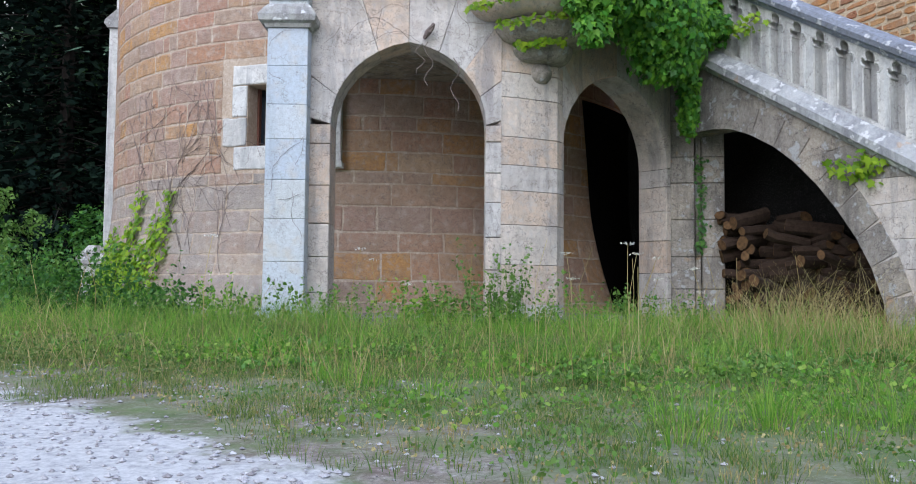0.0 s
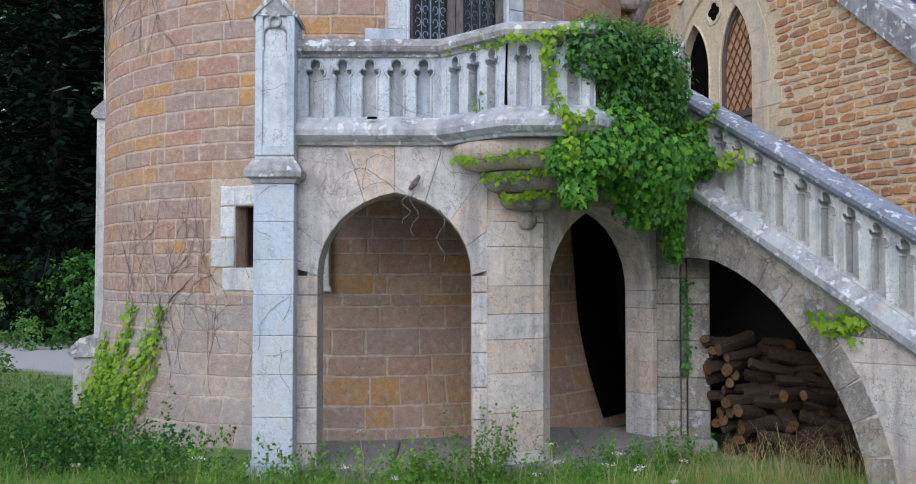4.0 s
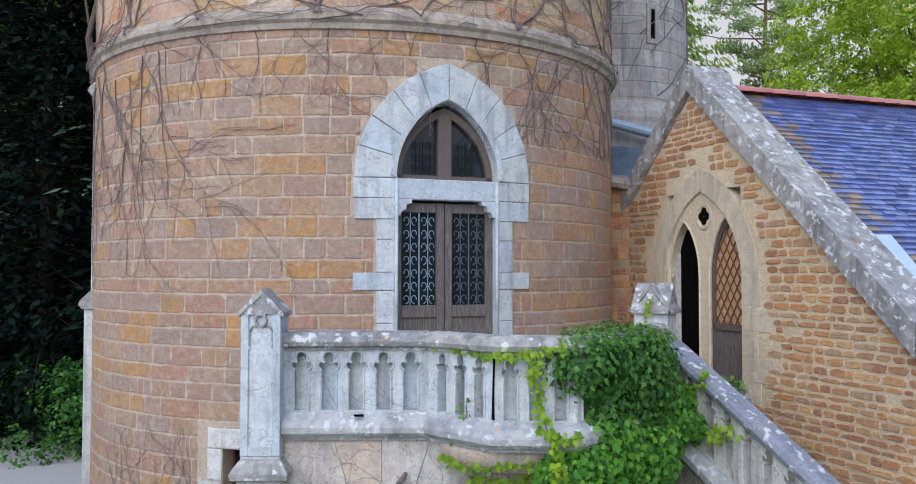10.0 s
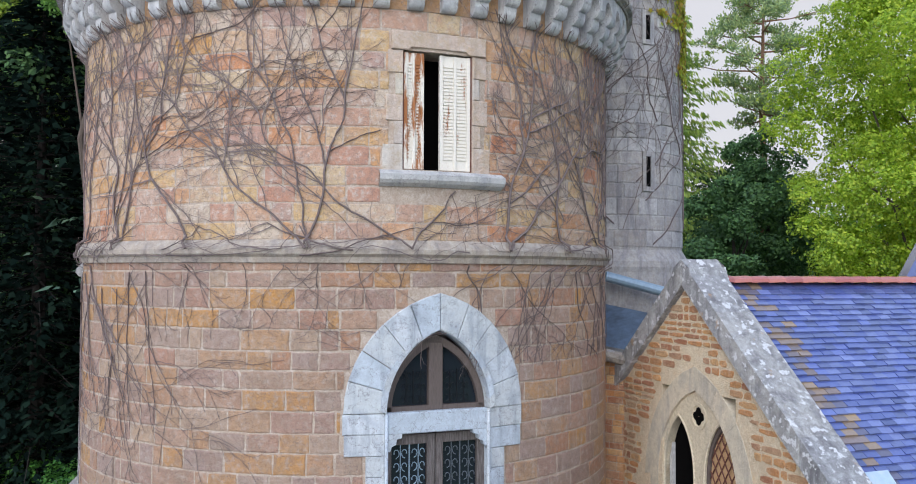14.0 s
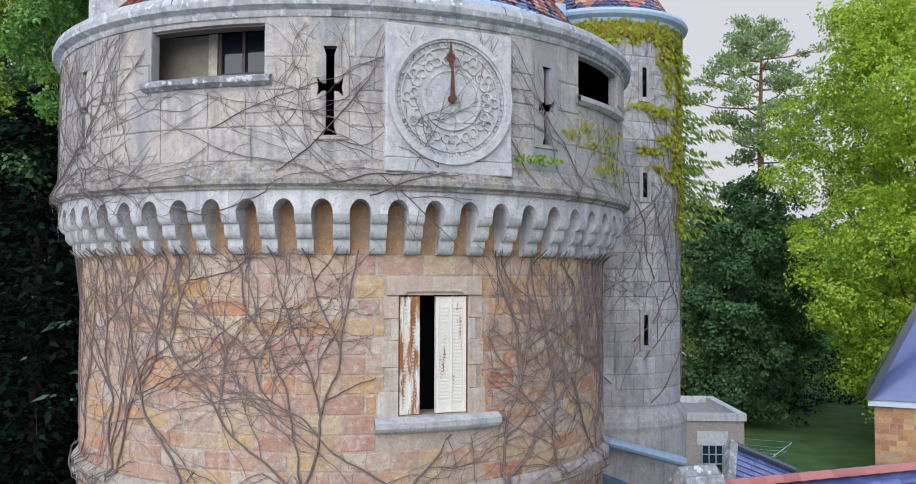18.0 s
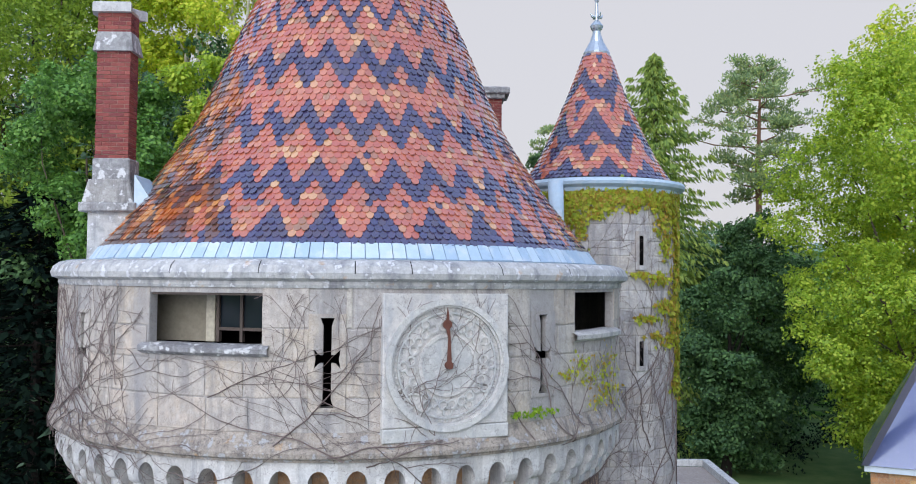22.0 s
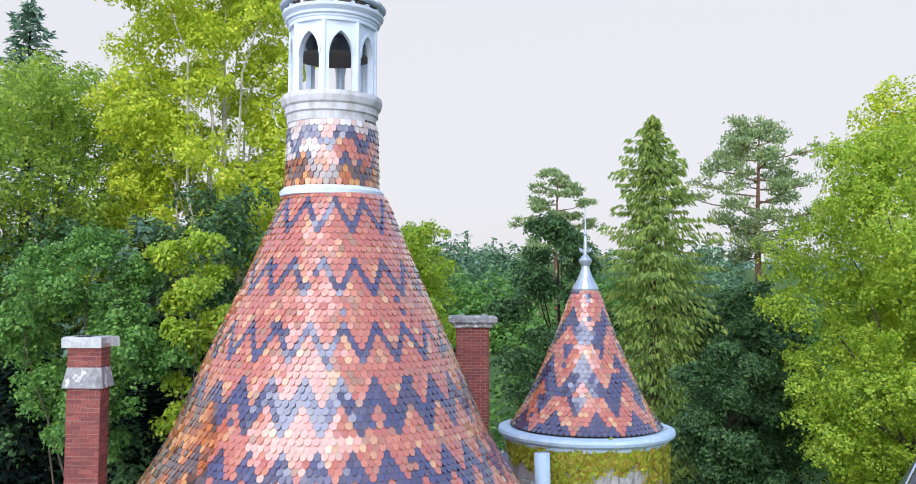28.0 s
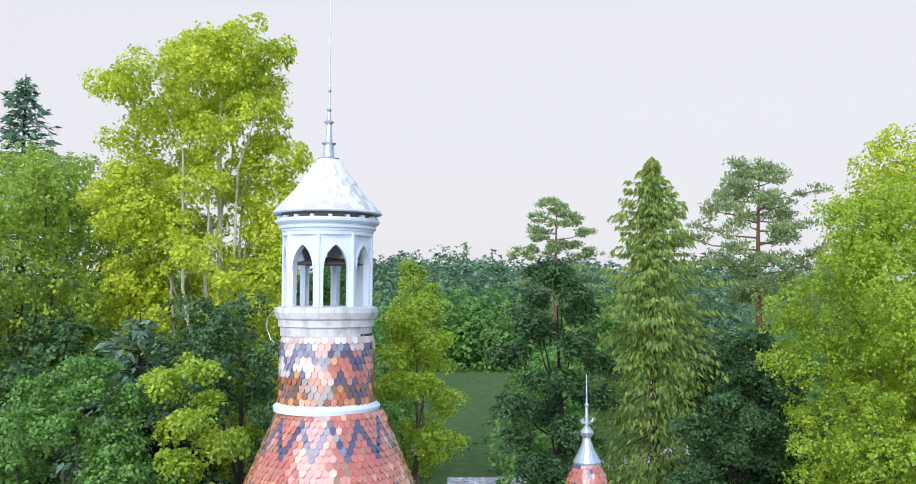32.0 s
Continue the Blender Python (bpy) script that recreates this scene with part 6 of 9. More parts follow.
prism(g, [(3.1, zr(3.1, 3.22)), (3.9, zr(3.9, 3.22)), (3.9, 0), (3.3, 0), (3.3, 0.9)], -0.35, 0.0, mT)
part("spandrel", g, M_ARCH, stair)
# arch lip, proud of the wall
g = geo()
for p, q in zip(arch, arch[1:]):
    d = Vector((q[0] - p[0], q[1] - p[1])).normalized()
    nn = (-d.y * 0.30, d.x * 0.30)
    g = geo()
    prism(g, [p, q, (q[0] + nn[0], q[1] + nn[1]), (p[0] + nn[0], p[1] + nn[1])], -0.33, 0.015, mT)
    part("ring_stone", g, M_DARKS, stair)
# sloping string, panels and handrail
pth = lambda w: [(SX + 0.53 * u, SY - 0.85 * u, SL * u) for u in (-0.25, UL)]
g = geo()
d_ = Vector((0.53, -0.85)).normalized()
sp = [(SX + d_.x * u, SY + d_.y * u, SL * u) for u in (-0.25, UL)]
sweep(g, sp, [(-0.3, 3.20), (0.03, 3.20), (0.06, 3.24), (0.10, 3.27), (0.11, 3.36), (0.02, 3.50), (-0.3, 3.52)])
part("string_course", g, M_CORNICE, stair, "sloping lichened string course")
g = geo()
sweep(g, sp, [(-0.26, 4.29), (0.0, 4.25), (0.02, 4.29), (0.07, 4.31), (0.09, 4.37), (0.07, 4.43), (0.0, 4.475), (-0.18, 4.48), (-0.25, 4.43)])
part("handrail", g, stone("blue_grey_lichened", [(160, 166, 180), (148, 154, 168)], (112, 114, 124), 0.46, 0.66, lichen=(214, 214, 216), bump=0.6), stair, "broad blue-grey handrail with white lichen")
SH = Matrix(((1, 0, 0, 0), (SL, 1, 0, 0), (0, 0, 1, 0), (0, 0, 0, 1)))
n_p = 14
w = UL / n_p
for i in range(n_p):
    g = geo()
    u = -0.077 + w * (i + 0.5)
    trefoil_panel(g, mT @ Matrix.Translation((u, SL * u, -0.02)) @ SH, w, 3.48, 4.29)
    part("parapet_panel", g, M_CREAM, stair)
# treads, hidden behind the parapet
for i in range(17):
    g = geo()
    u = -0.3 + i * 0.27
    prism(g, rect(u, max(0.0, zr(u, 3.1) - 0.2), u + 0.29, zr(u, 3.5) - 0.06), -1.55, -0.3, mT)
    part("tread", g, M_TREADS, stair)
# capped pillar at the head of the stair
pc = thing("stair_head_pillar", "white stone pillar with crossed gabled cap at the stair head", "pillar")
mC = Matrix.Translation((2.84, 11.05, 0)) @ Matrix.Rotation(-0.5, 4, "Z")
g = geo()
box(g, -0.22, -0.22, 3.6, 0.22, 0.22, 4.86, mC, 0.012)
part("shaft", g, M_WHITE, pc)
for r in (0, math.pi / 2):
    g = geo()
    mr = mC @ Matrix.Rotation(r, 4, "Z") @ Matrix(((1, 0, 0, 0), (0, 0, -1, 0), (0, 1, 0, 0), (0, 0, 0, 1)))
    prism(g, [(-0.22, 4.80), (0.22, 4.80), (0, 5.08)], -0.225, 0.225, mr)
    for s in (-1, 1):
        prism(g, [(s * 0.28, 4.77), (s * 0.28, 4.82), (0, 5.15), (0, 5.08)], -0.24, 0.24, mr)
    part("gable_cap", g, M_GREYS, pc)


# ---- house with gable, behind the stair ----
house = thing("gabled_house", "orange rubble house with coped gable, lancet window and slate roof", "house")
mG = wall_frame(3.31, 14.93, 0.33, -0.944)
GA, GZ, GS = 1.89, 8.08, 0.90                      # gable apex (u, z of the wall top) and slope
wtop = lambda u: GZ - abs(u - GA) * GS


def lancet(c, hw, foot, spring, rise, n=8):
    return [(c - hw, foot)] + [(c + u, v) for u, v in arch_pts(hw, spring, rise, n, 0.75)] + [(c + hw, foot)]


WF = 3.66                                          # foot of the lights
A1_, A2_, B1_, B2_ = 1.20, 1.99, 2.23, 3.03        # edges of the two lights
CL, CR, HL, HR = 0.5 * (A1_ + A2_), 0.5 * (B1_ + B2_), 0.5 * (A2_ - A1_), 0.5 * (B2_ - B1_)
L1, L2 = lancet(CL, HL, WF, 5.22, 0.87), lancet(CR, HR, WF, 5.22, 0.90)
# rendered wall core, in strips round the two lights
for pl in ([(-0.8, 0.0), (A1_, 0.0), (A1_, wtop(A1_)), (-0.8, wtop(-0.8))], [(3.03, 0.0), (8.2, 0.0), (8.2, wtop(8.2)), (3.03, wtop(3.03))],
           [(A1_, 0.0), (3.03, 0.0), (3.03, WF), (A1_, WF)], [(A1_, 6.52), (3.03, 6.52), (3.03, wtop(3.03)), (GA, GZ), (A1_, wtop(A1_))]):
    g = geo()
    prism(g, pl, -0.45, 0.0, mG)
    part("wall", g, M_LIME, house, "lime mortar wall of rubble")
# twin-light window with its stone surround
wnd = part("lancet_window", geo(), M_CREAM, house, "twin lancet window of cream stone with quatrefoil")
hL, hR = len(L1) // 2, len(L2) // 2
OUT = [(2.07 + u, v) for u, v in arch_pts(0.98, 5.1, 1.42, 8, 0.45)]
g = geo()
# spandrel between the lights and the enclosing arch
MID = 0.5 * (A2_ + B1_)
prism(g, [(A2_, WF)] + L1[hL:][::-1][1:-1] + [(CL, 6.09), (CL, 6.38), (MID, 6.56), (MID, WF)], -0.2, -0.045, mG)
prism(g, [(MID, WF), (MID, 6.56), (CR - 0.08, 6.38), (CR, 6.12)] + L2[:hR + 1][::-1][1:], -0.2, -0.045, mG)
prism(g, [(1.04, WF), (A1_, WF)] + L1[1:hL + 1] + [(CL, 6.42), (1.25, 6.2), (1.06, 5.6)], -0.2, -0.04, mG)
prism(g, [(3.22, WF), (3.20, 5.6), (3.0, 6.2), (CR, 6.42)] + L2[hR:-1] + [(3.03, WF)], -0.2, -0.04, mG)
# slim roll mouldings round both lights
for L in (L1, L2):
    for p, q in zip(L, L[1:]):
        tube(g, [mG @ Vector((p[0], p[1], -0.05)), mG @ Vector((q[0], q[1], -0.05))], 0.022, 6)
part("tracery", g, M_TRACERY, wnd)
g = geo()
for s, c in ((1, MID),):
    annulus(g, 0.155, 0.20, -0.1, -0.025, mG @ Matrix.Translation((c, 0, 0)), 6.14, 20)
part("quatrefoil", g, M_TRACERY, wnd)
# pierced lobes are flat black discs in place of shaded depth
g = geo()
for a in (0, 90, 180, 270):
    prism(g, [(MID + 0.072 * math.cos(a * DEG) + 0.066 * math.cos(i * 45 * DEG), 6.14 + 0.072 * math.sin(a * DEG) + 0.066 * math.sin(i * 45 * DEG)) for i in range(8)], -0.08, -0.040 + a * 1e-5, mG)
part("quatrefoil_hole", g, M_DARK, wnd)
BIG = [(2.07 + u, v) for u, v in arch_pts(1.36, 5.0, 1.88, 8, 0.38)]
for q in range(0, len(OUT) - 1, 2):
    k = min(q + 2, len(OUT) - 1)
    g = geo()
    prism(g, OUT[q:k + 1] + BIG[q:k + 1][::-1], -0.2, 0.007, mG, 0.004)
    part("surround_stone", g, stone_s if q else (stone_s := stone("gable_surround", [(222, 210, 186), (214, 202, 178), (226, 212, 186)], (182, 172, 156), 0.48, 0.68, streak=(166, 158, 148), bump=0.6, mottle=((228, 216, 194), (186, 172, 152)))), wnd)
rnd = random.Random(14)
for s in (-1, 1):
    z = 3.42
    i = 0
    while z < 5.0:
        h = 0.35
        w1 = (1.36, 1.62, 1.30, 1.58)[i % 4] if s > 0 else (1.20, 1.42, 1.24, 1.40)[i % 4]
        g = geo()
        prism(g, rect(min(2.07 + s * 0.98, 2.07 + s * w1), z + 0.003, max(2.07 + s * 0.98, 2.07 + s * w1), z + h - 0.003), -0.2, 0.008, mG, 0.004)
        part("surround_stone", g, stone_s, wnd)
        z += h
        i += 1
g = geo()
prism(g, rect(0.94, WF - 0.14, 3.16, WF), -0.4, 0.05, mG, 0.012)
part("sill", g, M_GREYS, wnd)
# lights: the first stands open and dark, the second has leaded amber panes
# shade behind the open light is painted as a black sheet
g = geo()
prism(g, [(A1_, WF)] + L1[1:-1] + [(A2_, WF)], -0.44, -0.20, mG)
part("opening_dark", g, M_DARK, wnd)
g = geo()
prism(g, [(A1_ + 0.02, WF + 0.02), (A1_ + 0.09, WF + 0.02), (A1_ + 0.09, 5.6), (A1_ + 0.02, 5.35)], -0.19, -0.13, mG)
part("open_casement", g, plain("pale_painted_wood", (206, 204, 200), 0.7), wnd, "open pale casement")
g = geo()
prism(g, [(B1_, 4.5)] + [p for p in L2[1:-1]] + [(B2_, 4.5)], -0.16, -0.13, mG)
part("leaded_pane", g, M_PANE, wnd, "leaded amber lattice pane")
g = geo()
for k in range(-12, 14):
    for s in (1, -1):
        c = 4.6 + k * 0.235
        seg = []
        for i in range(17):
            u = B1_ + (B2_ - B1_) * i / 16
            v = c + s * (u - CR) * 1.55
            half = HR if v < 5.22 else HR * math.sqrt(max(0.0, 1 - ((v - 5.22) / 0.9) ** 1.7)) if v < 6.1 else 0
            if 4.5 < v and abs(u - CR) < half:
                seg.append((u, v))
        if len(seg) > 1:
            tube(g, [mG @ Vector((seg[0][0], seg[0][1], -0.118)), mG @ Vector((seg[-1][0], seg[-1][1], -0.118))], 0.013, 4)
part("lattice", g, M_RUST, wnd)
g = geo()
lo, li = L2, lancet(CR, HR - 0.06, WF + 0.02, 5.22, 0.80)
for q in range(len(lo) - 1):
    prism(g, [lo[q], lo[q + 1], li[q + 1], li[q]], -0.17, -0.09, mG)
prism(g, rect(B1_, 4.44, B2_, 4.54), -0.17, -0.09, mG)
part("casement_frame", g, M_WOODDK, wnd, "dark brown wooden frame")
g = geo()
prism(g, rect(B1_ + 0.03, WF, B2_ - 0.03, 4.46), -0.16, -0.12, mG)
part("bottom_board", g, M_WOOD, wnd)

# rubble stones set in the mortar
rnd = random.Random(77)
pieces = []
z = 0.4
while z < 8.0:
    h = rnd.uniform(0.075, 0.135)
    u = -0.6 + rnd.random() * 0.2
    while u < 7.6:
        w = rnd.uniform(0.14, 0.40)
        u1 = u + w
        um, zm = u + w / 2, z + h / 2
        ok = zm < wtop(um) - 0.07 and wtop(um) > 0
        if 3.5 < zm < 7.15:
            lim = 1.40 if zm < 5.0 else 1.36 * math.sqrt(max(0.0, 1 - ((zm - 5.0) / 1.88) ** 2)) + 0.03
            if abs(um - 2.07) < lim + w / 2 + 0.02:
                ok = False
        if ok and rnd.random() < 0.96:
            k = 7
            pl = []
            for i in range(k):
                a = 2 * math.pi * i / k + rnd.uniform(-0.2, 0.2)
                sx = max(-1, min(1, math.cos(a) * 1.35))
                sz = max(-1, min(1, math.sin(a) * 1.45))
                pl.append((um + sx * (w / 2 - 0.015) + rnd.uniform(-0.008, 0.008), zm + sz * (h / 2 - 0.012) + rnd.uniform(-0.006, 0.006)))
            g = geo()
            prism(g, pl, -0.03, rnd.uniform(0.006, 0.02), mG, 0.006)
            pieces.append((um, zm, g))
        u = u1
    z += h + rnd.uniform(0.004, 0.014)
lay(pieces, "rubble_stone", M_RUBBLE, house, 300, lambda b: (b[0] - 4.3) ** 2 + (b[1] - 4.6) ** 2)

# coping along both slopes, standing above the roof
for s in (-1, 1):
    n_c = 3 if s < 0 else 6
    for i in range(n_c):
        du = 0.83
        a, b = GA + s * (i * du), GA + s * ((i + 1) * du)
        if i == 0:
            a = GA
        if s < 0 and i == n_c - 1:
            b = GA - 2.45
        g = geo()
        e = 0.004 * s
        prism(g, [(a + e, wtop(a) + 0.02), (b - e, wtop(b) + 0.02), (b - e, wtop(b) + 0.40), (a + e, wtop(a) + 0.40)], -0.52, 0.10, mG, 0.015)
        part("coping_stone", g, M_GREYS, house)
g = geo()
prism(g, [(GA - 0.28, wtop(GA - 0.28) + 0.36), (GA, GZ + 0.42), (GA + 0.28, wtop(GA + 0.28) + 0.36), (GA + 0.2, GZ + 0.3), (GA - 0.2, GZ + 0.3)], -0.56, 0.11, mG, 0.01)
part("apex_stone", g, M_GREYS, house)

# roof: slope towards the stair, slates in courses
RZ = 8.12
mR = mG @ Matrix(((1, 0, 0, GA), (0, 1, 0, RZ), (0, 0, 1, 0), (0, 0, 0, 1)))
th = math.atan(GS)
slope_m = lambda s, v: mR @ Vector((v * math.cos(th), -v * math.sin(th), -s))
g = geo()
add(g, [slope_m(0.4, 0), slope_m(9.0, 0), slope_m(9.0, 6.5), slope_m(0.4, 6.5)], [(0, 1, 2, 3)])
vv = lambda s, v: mR @ Vector((-v * math.cos(th), -v * math.sin(th), -s))
add(g, [vv(0.4, 0), vv(9.0, 0), vv(9.0, 3.2), vv(0.4, 3.2)], [(3, 2, 1, 0)])
part("roof_deck", g, M_SOIL, house)
slates, mossy = [], []
rnd = random.Random(23)
nrm = (mR.to_3x3() @ Vector((math.sin(th), math.cos(th), 0))).normalized()
v = 0.02
row = 0
while v < 5.4:
    s = 0.48 - 0.105 * (row % 2)
    while s < 8.6:
        w = 0.21 * rnd.uniform(0.94, 1.05)
        g = geo()
        lift = rnd.uniform(0.026, 0.046)
        p = [slope_m(s + 0.002, v - 0.04) + nrm * 0.004, slope_m(s + w - 0.002, v - 0.04) + nrm * 0.004, slope_m(s + w - 0.002, v + 0.125 + rnd.uniform(-0.006, 0.006)) + nrm * lift, slope_m(s + 0.002, v + 0.125) + nrm * lift]
        q = [x - nrm * 0.03 for x in p]
        add(g, p + q, [(0, 1, 2, 3), (3, 2, 6, 7), (0, 3, 7, 4), (1, 5, 6, 2)])
        moss = 0.72 < s + 0.25 * noise.noise(Vector((v * 2.2, s * 2, 3))) < 1.2 and rnd.random() < 0.6
        (mossy if moss else slates).append((s, v, g))
        s += w
    v += 0.118
    row += 1
lay(slates, "slate", M_SLATE, house, 240, lambda b: b[0] * 0.6 + b[1])
lay(mossy, "mossy_slate", M_SLATE_MOSS, house, 60, lambda b: b[1])
for i in range(24):
    g = geo()
    s = 0.45 + i * 0.33
    pts = []
    for k in range(7):
        a = math.pi * k / 6
        pts.append((0.13 * math.cos(a), 0.02 + 0.10 * math.sin(a)))
    vs = [mR @ Vector((u, v + (0.012 if j else 0), -s - 0.34 * j)) for j in (0, 1) for u, v in pts]
    k = len(pts)
    add(g, vs, [(i2, i2 + 1, k + i2 + 1, k + i2) for i2 in range(k - 1)] + [tuple(range(k - 1, -1, -1)), tuple(range(k, 2 * k))])
    part("ridge_tile", g, M_RIDGE, house)
# pale lead flashing low on the coping
g = geo()
add(g, [slope_m(0.42, 3.55) + nrm * 0.05, slope_m(1.15, 3.55) + nrm * 0.05, slope_m(1.05, 4.6) + nrm * 0.05, slope_m(0.42, 4.6) + nrm * 0.05], [(0, 1, 2, 3)])
part("lead_flashing", g, M_LEAD, house)

# valley gutter and wall between the gable and the tower
valley = thing("valley_gutter", "zinc valley sheets and round pipe between tower and gable", "gutter")
g = geo()
add(g, [(2.75, 15.3, 7.05), (3.45, 14.75, 6.95), (4.0, 15.5, 7.55), (3.0, 16.6, 7.75)], [(0, 1, 2, 3)])
add(g, [(2.75, 15.3, 7.03), (3.0, 16.6, 7.73), (2.6, 16.7, 7.73), (2.5, 15.3, 7.03)], [(0, 1, 2, 3)])
part("sheet", g, plain("weathered_zinc", (104, 122, 142), 0.5, 0.2, 0.5, 5), valley, "dull blue-grey zinc sheets")
g = geo()
tube(g, [(3.35, 16.75, 8.22), (4.95, 16.75, 7.80)], 0.10, 12)
part("pipe", g, M_IRONB, valley)
g = geo()
tube(g, [(2.62, 15.25, 6.95), (3.42, 14.72, 6.78)], [0.11, 0.11], 8)
part("eaves_board", g, M_DARKS, valley)
lean = thing("lean_to_roof", "small blue slate roof with a grey stone verge behind the gable", "roof")
P1, P2, P3, P4 = Vector((6.55, 19.0, 7.72)), Vector((8.3, 19.9, 6.95)), Vector((7.9, 17.4, 5.6)), Vector((5.75, 17.0, 6.45))
g = geo()
add(g, [P1, P2, P3, P4], [(3, 2, 1, 0)])
part("deck", g, M_SOIL, lean)
nl = (P2 - P1).cross(P4 - P1).normalized()
nl = nl if nl.z > 0 else -nl
rnd = random.Random(29)
for i in range(15):
    for j in range(9):
        f0, f1, h0, h1 = (j + 0.5 * (i % 2)) / 9.5 + 0.001, (j + 1 + 0.5 * (i % 2)) / 9.5 - 0.001, i / 15, (i + 1.25) / 15
        at = lambda f, h, k: P1.lerp(P2, f).lerp(P4.lerp(P3, f), min(1.0, h)) + nl * k
        t0 = rnd.uniform(0.02, 0.035)
        g = geo()
        add(g, [at(f0, h0, 0.006), at(f1, h0, 0.006), at(f1, h1, t0), at(f0, h1, t0), at(f1, h1, 0.0), at(f0, h1, 0.0)], [(3, 2, 1, 0), (5, 4, 2, 3)])
        part("slate", g, M_SLATE, lean)
g = geo()
tube(g, [P1 + nl * 0.05, P2 + nl * 0.05], 0.08, 8)
part("ridge", g, M_SLATE_DK, lean)
g = geo()
tube(g, [P1 + nl * 0.06, P4 + nl * 0.06], 0.14, 4)
part("verge", g, M_GREYS, lean)
link = tagged(build("wall_link", geo(), M_RUBBLE), "dark rubble wall joining tower and house", "wall", "", "structure")
g = geo()
mL = wall_frame(2.75, 15.35, 0.7, -0.55)
prism(g, rect(-0.3, 0.0, 0.95, 6.85), -0.4, 0.0, mL)
part("link_core", g, M_MORTAR, link)
pieces = []
rnd = random.Random(5)
z = 3.0
while z < 6.8:
    h = rnd.uniform(0.10, 0.18)
    u = -0.3
    while u < 0.95:
        w = rnd.uniform(0.12, 0.3)
        g = geo()
        prism(g, rect(u + 0.008, z + 0.008, min(u + w, 0.95) - 0.006, z + h - 0.006), -0.02, rnd.uniform(0.006, 0.02), mL, 0.006)
        pieces.append((u, z, g))
        u += w
    z += h
lay(pieces, "rubble_stone", M_RUBBLE, link, 60)
# closing walls round the vault under balcony and stair, shade painted near-black
vault = tagged(build("wall_vault_back", geo(), M_DARK), "plain wall closing the passage under the stair, painted near-black for shade", "wall", "", "structure")
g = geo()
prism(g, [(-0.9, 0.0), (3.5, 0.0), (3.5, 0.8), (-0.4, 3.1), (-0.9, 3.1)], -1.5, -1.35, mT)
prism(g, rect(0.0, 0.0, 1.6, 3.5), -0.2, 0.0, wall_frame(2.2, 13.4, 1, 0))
part("back_wall", g, M_SHADEBLACK, vault)

# ---- chimneys ----
def chimney(name, label, x, y, w, d, z0, z1, shoulder, bricks):
    t = thing(name, label, "chimney")
    g = geo()
    box(g, x - w / 2 + 0.01, y - d / 2 + 0.01, z0, x + w / 2 - 0.01, y + d / 2 - 0.01, z1 - 0.1)
    part("core", g, M_MORTAR, t)
    rnd = random.Random(int(x * 10))
    z = shoulder
    k = 0
    out = []
    while z < z1 - 0.18:
        if bricks and bricks[0] - 0.01 < z < bricks[1]:
            z = bricks[1]
            continue
        for face in range(4):
            L = w if face % 2 == 0 else d
            M = Matrix.Translation((x, y, 0)) @ Matrix.Rotation(face * math.pi / 2, 4, "Z") @ wall_frame(-L / 2, -(d if face % 2 == 0 else w) / 2, 1, 0)
            u = -(0.11 if k % 2 else 0.0)
            while u < L - 0.02:
                a, b = max(0.0, u), min(L, u + 0.22)
                g = geo()
                prism(g, rect(a + 0.004, z + 0.004, b - 0.004, z + 0.062), -0.03, rnd.uniform(-0.003, 0.004), M, 0.003)
                out.append((face, z, g))
                u += 0.22
        z += 0.066
        k += 1
    lay(out, "brick", M_BRICK, t, 150, lambda b: (b[0] != 0) * 10 - b[1])
    return t


ch = chimney("left_chimney", "tall red brick chimney with stone bands on a sloping stone foot", -4.90, 13.36, 0.52, 0.36, 14.9, 19.0, 16.55, (18.24, 18.52))
flat_up = Matrix(((1, 0, 0, 0), (0, -1, 0, 0), (0, 0, 1, 0), (0, 0, 0, 1)))
cap_out = [(-5.22, 13.10), (-4.62, 13.10)] + [(-4.60 - 0.11 * math.sin(math.pi * i / 8), 13.14 + 0.50 * i / 8) for i in range(1, 8)] + [(-4.55, 13.66), (-5.02, 13.66), (-5.16, 13.60), (-5.25, 13.48), (-5.28, 13.3)]
g = geo()
prism(g, [(x, -y) for x, y in cap_out], 18.85, 19.01, flat_up, 0.02)
cap = part("cap", g, M_CREAM, ch, "pale stone cap with a hollowed side and flue slots")
for (y0, y1) in ((13.18, 13.25), (13.30, 13.37), (13.56, 13.61)):
    g = geo()
    box(g, -5.07, y0, 18.98, -4.83, y1, 19.016)
    part("flue_slot", g, M_DARK, cap)
g = geo()
add(g, [(-5.16 - q * 0.055, 13.18 - q * 0.055, z) for q, z in ((1, 18.24), (0, 18.55))] + [(-4.64 + q * 0.055, 13.18 - q * 0.055, z) for q, z in ((1, 18.24), (0, 18.55))] + [(-4.64 + q * 0.055, 13.54 + q * 0.055, z) for q, z in ((1, 18.24), (0, 18.55))] + [(-5.16 - q * 0.055, 13.54 + q * 0.055, z) for q, z in ((1, 18.24), (0, 18.55))],
    [(0, 2, 3, 1), (2, 4, 5, 3), (4, 6, 7, 5), (6, 0, 1, 7), (6, 4, 2, 0)])
part("stone_band", g, M_GREYS, ch, "sloping lichen-spotted stone band")
g = geo()
box(g, -5.18, 13.14, 16.2, -4.60, 13.58, 16.56, None, 0.02)
part("neck_stone", g, M_GREYS, ch)
g = geo()
m = wall_frame(-5.30, 13.05, 1, 0)
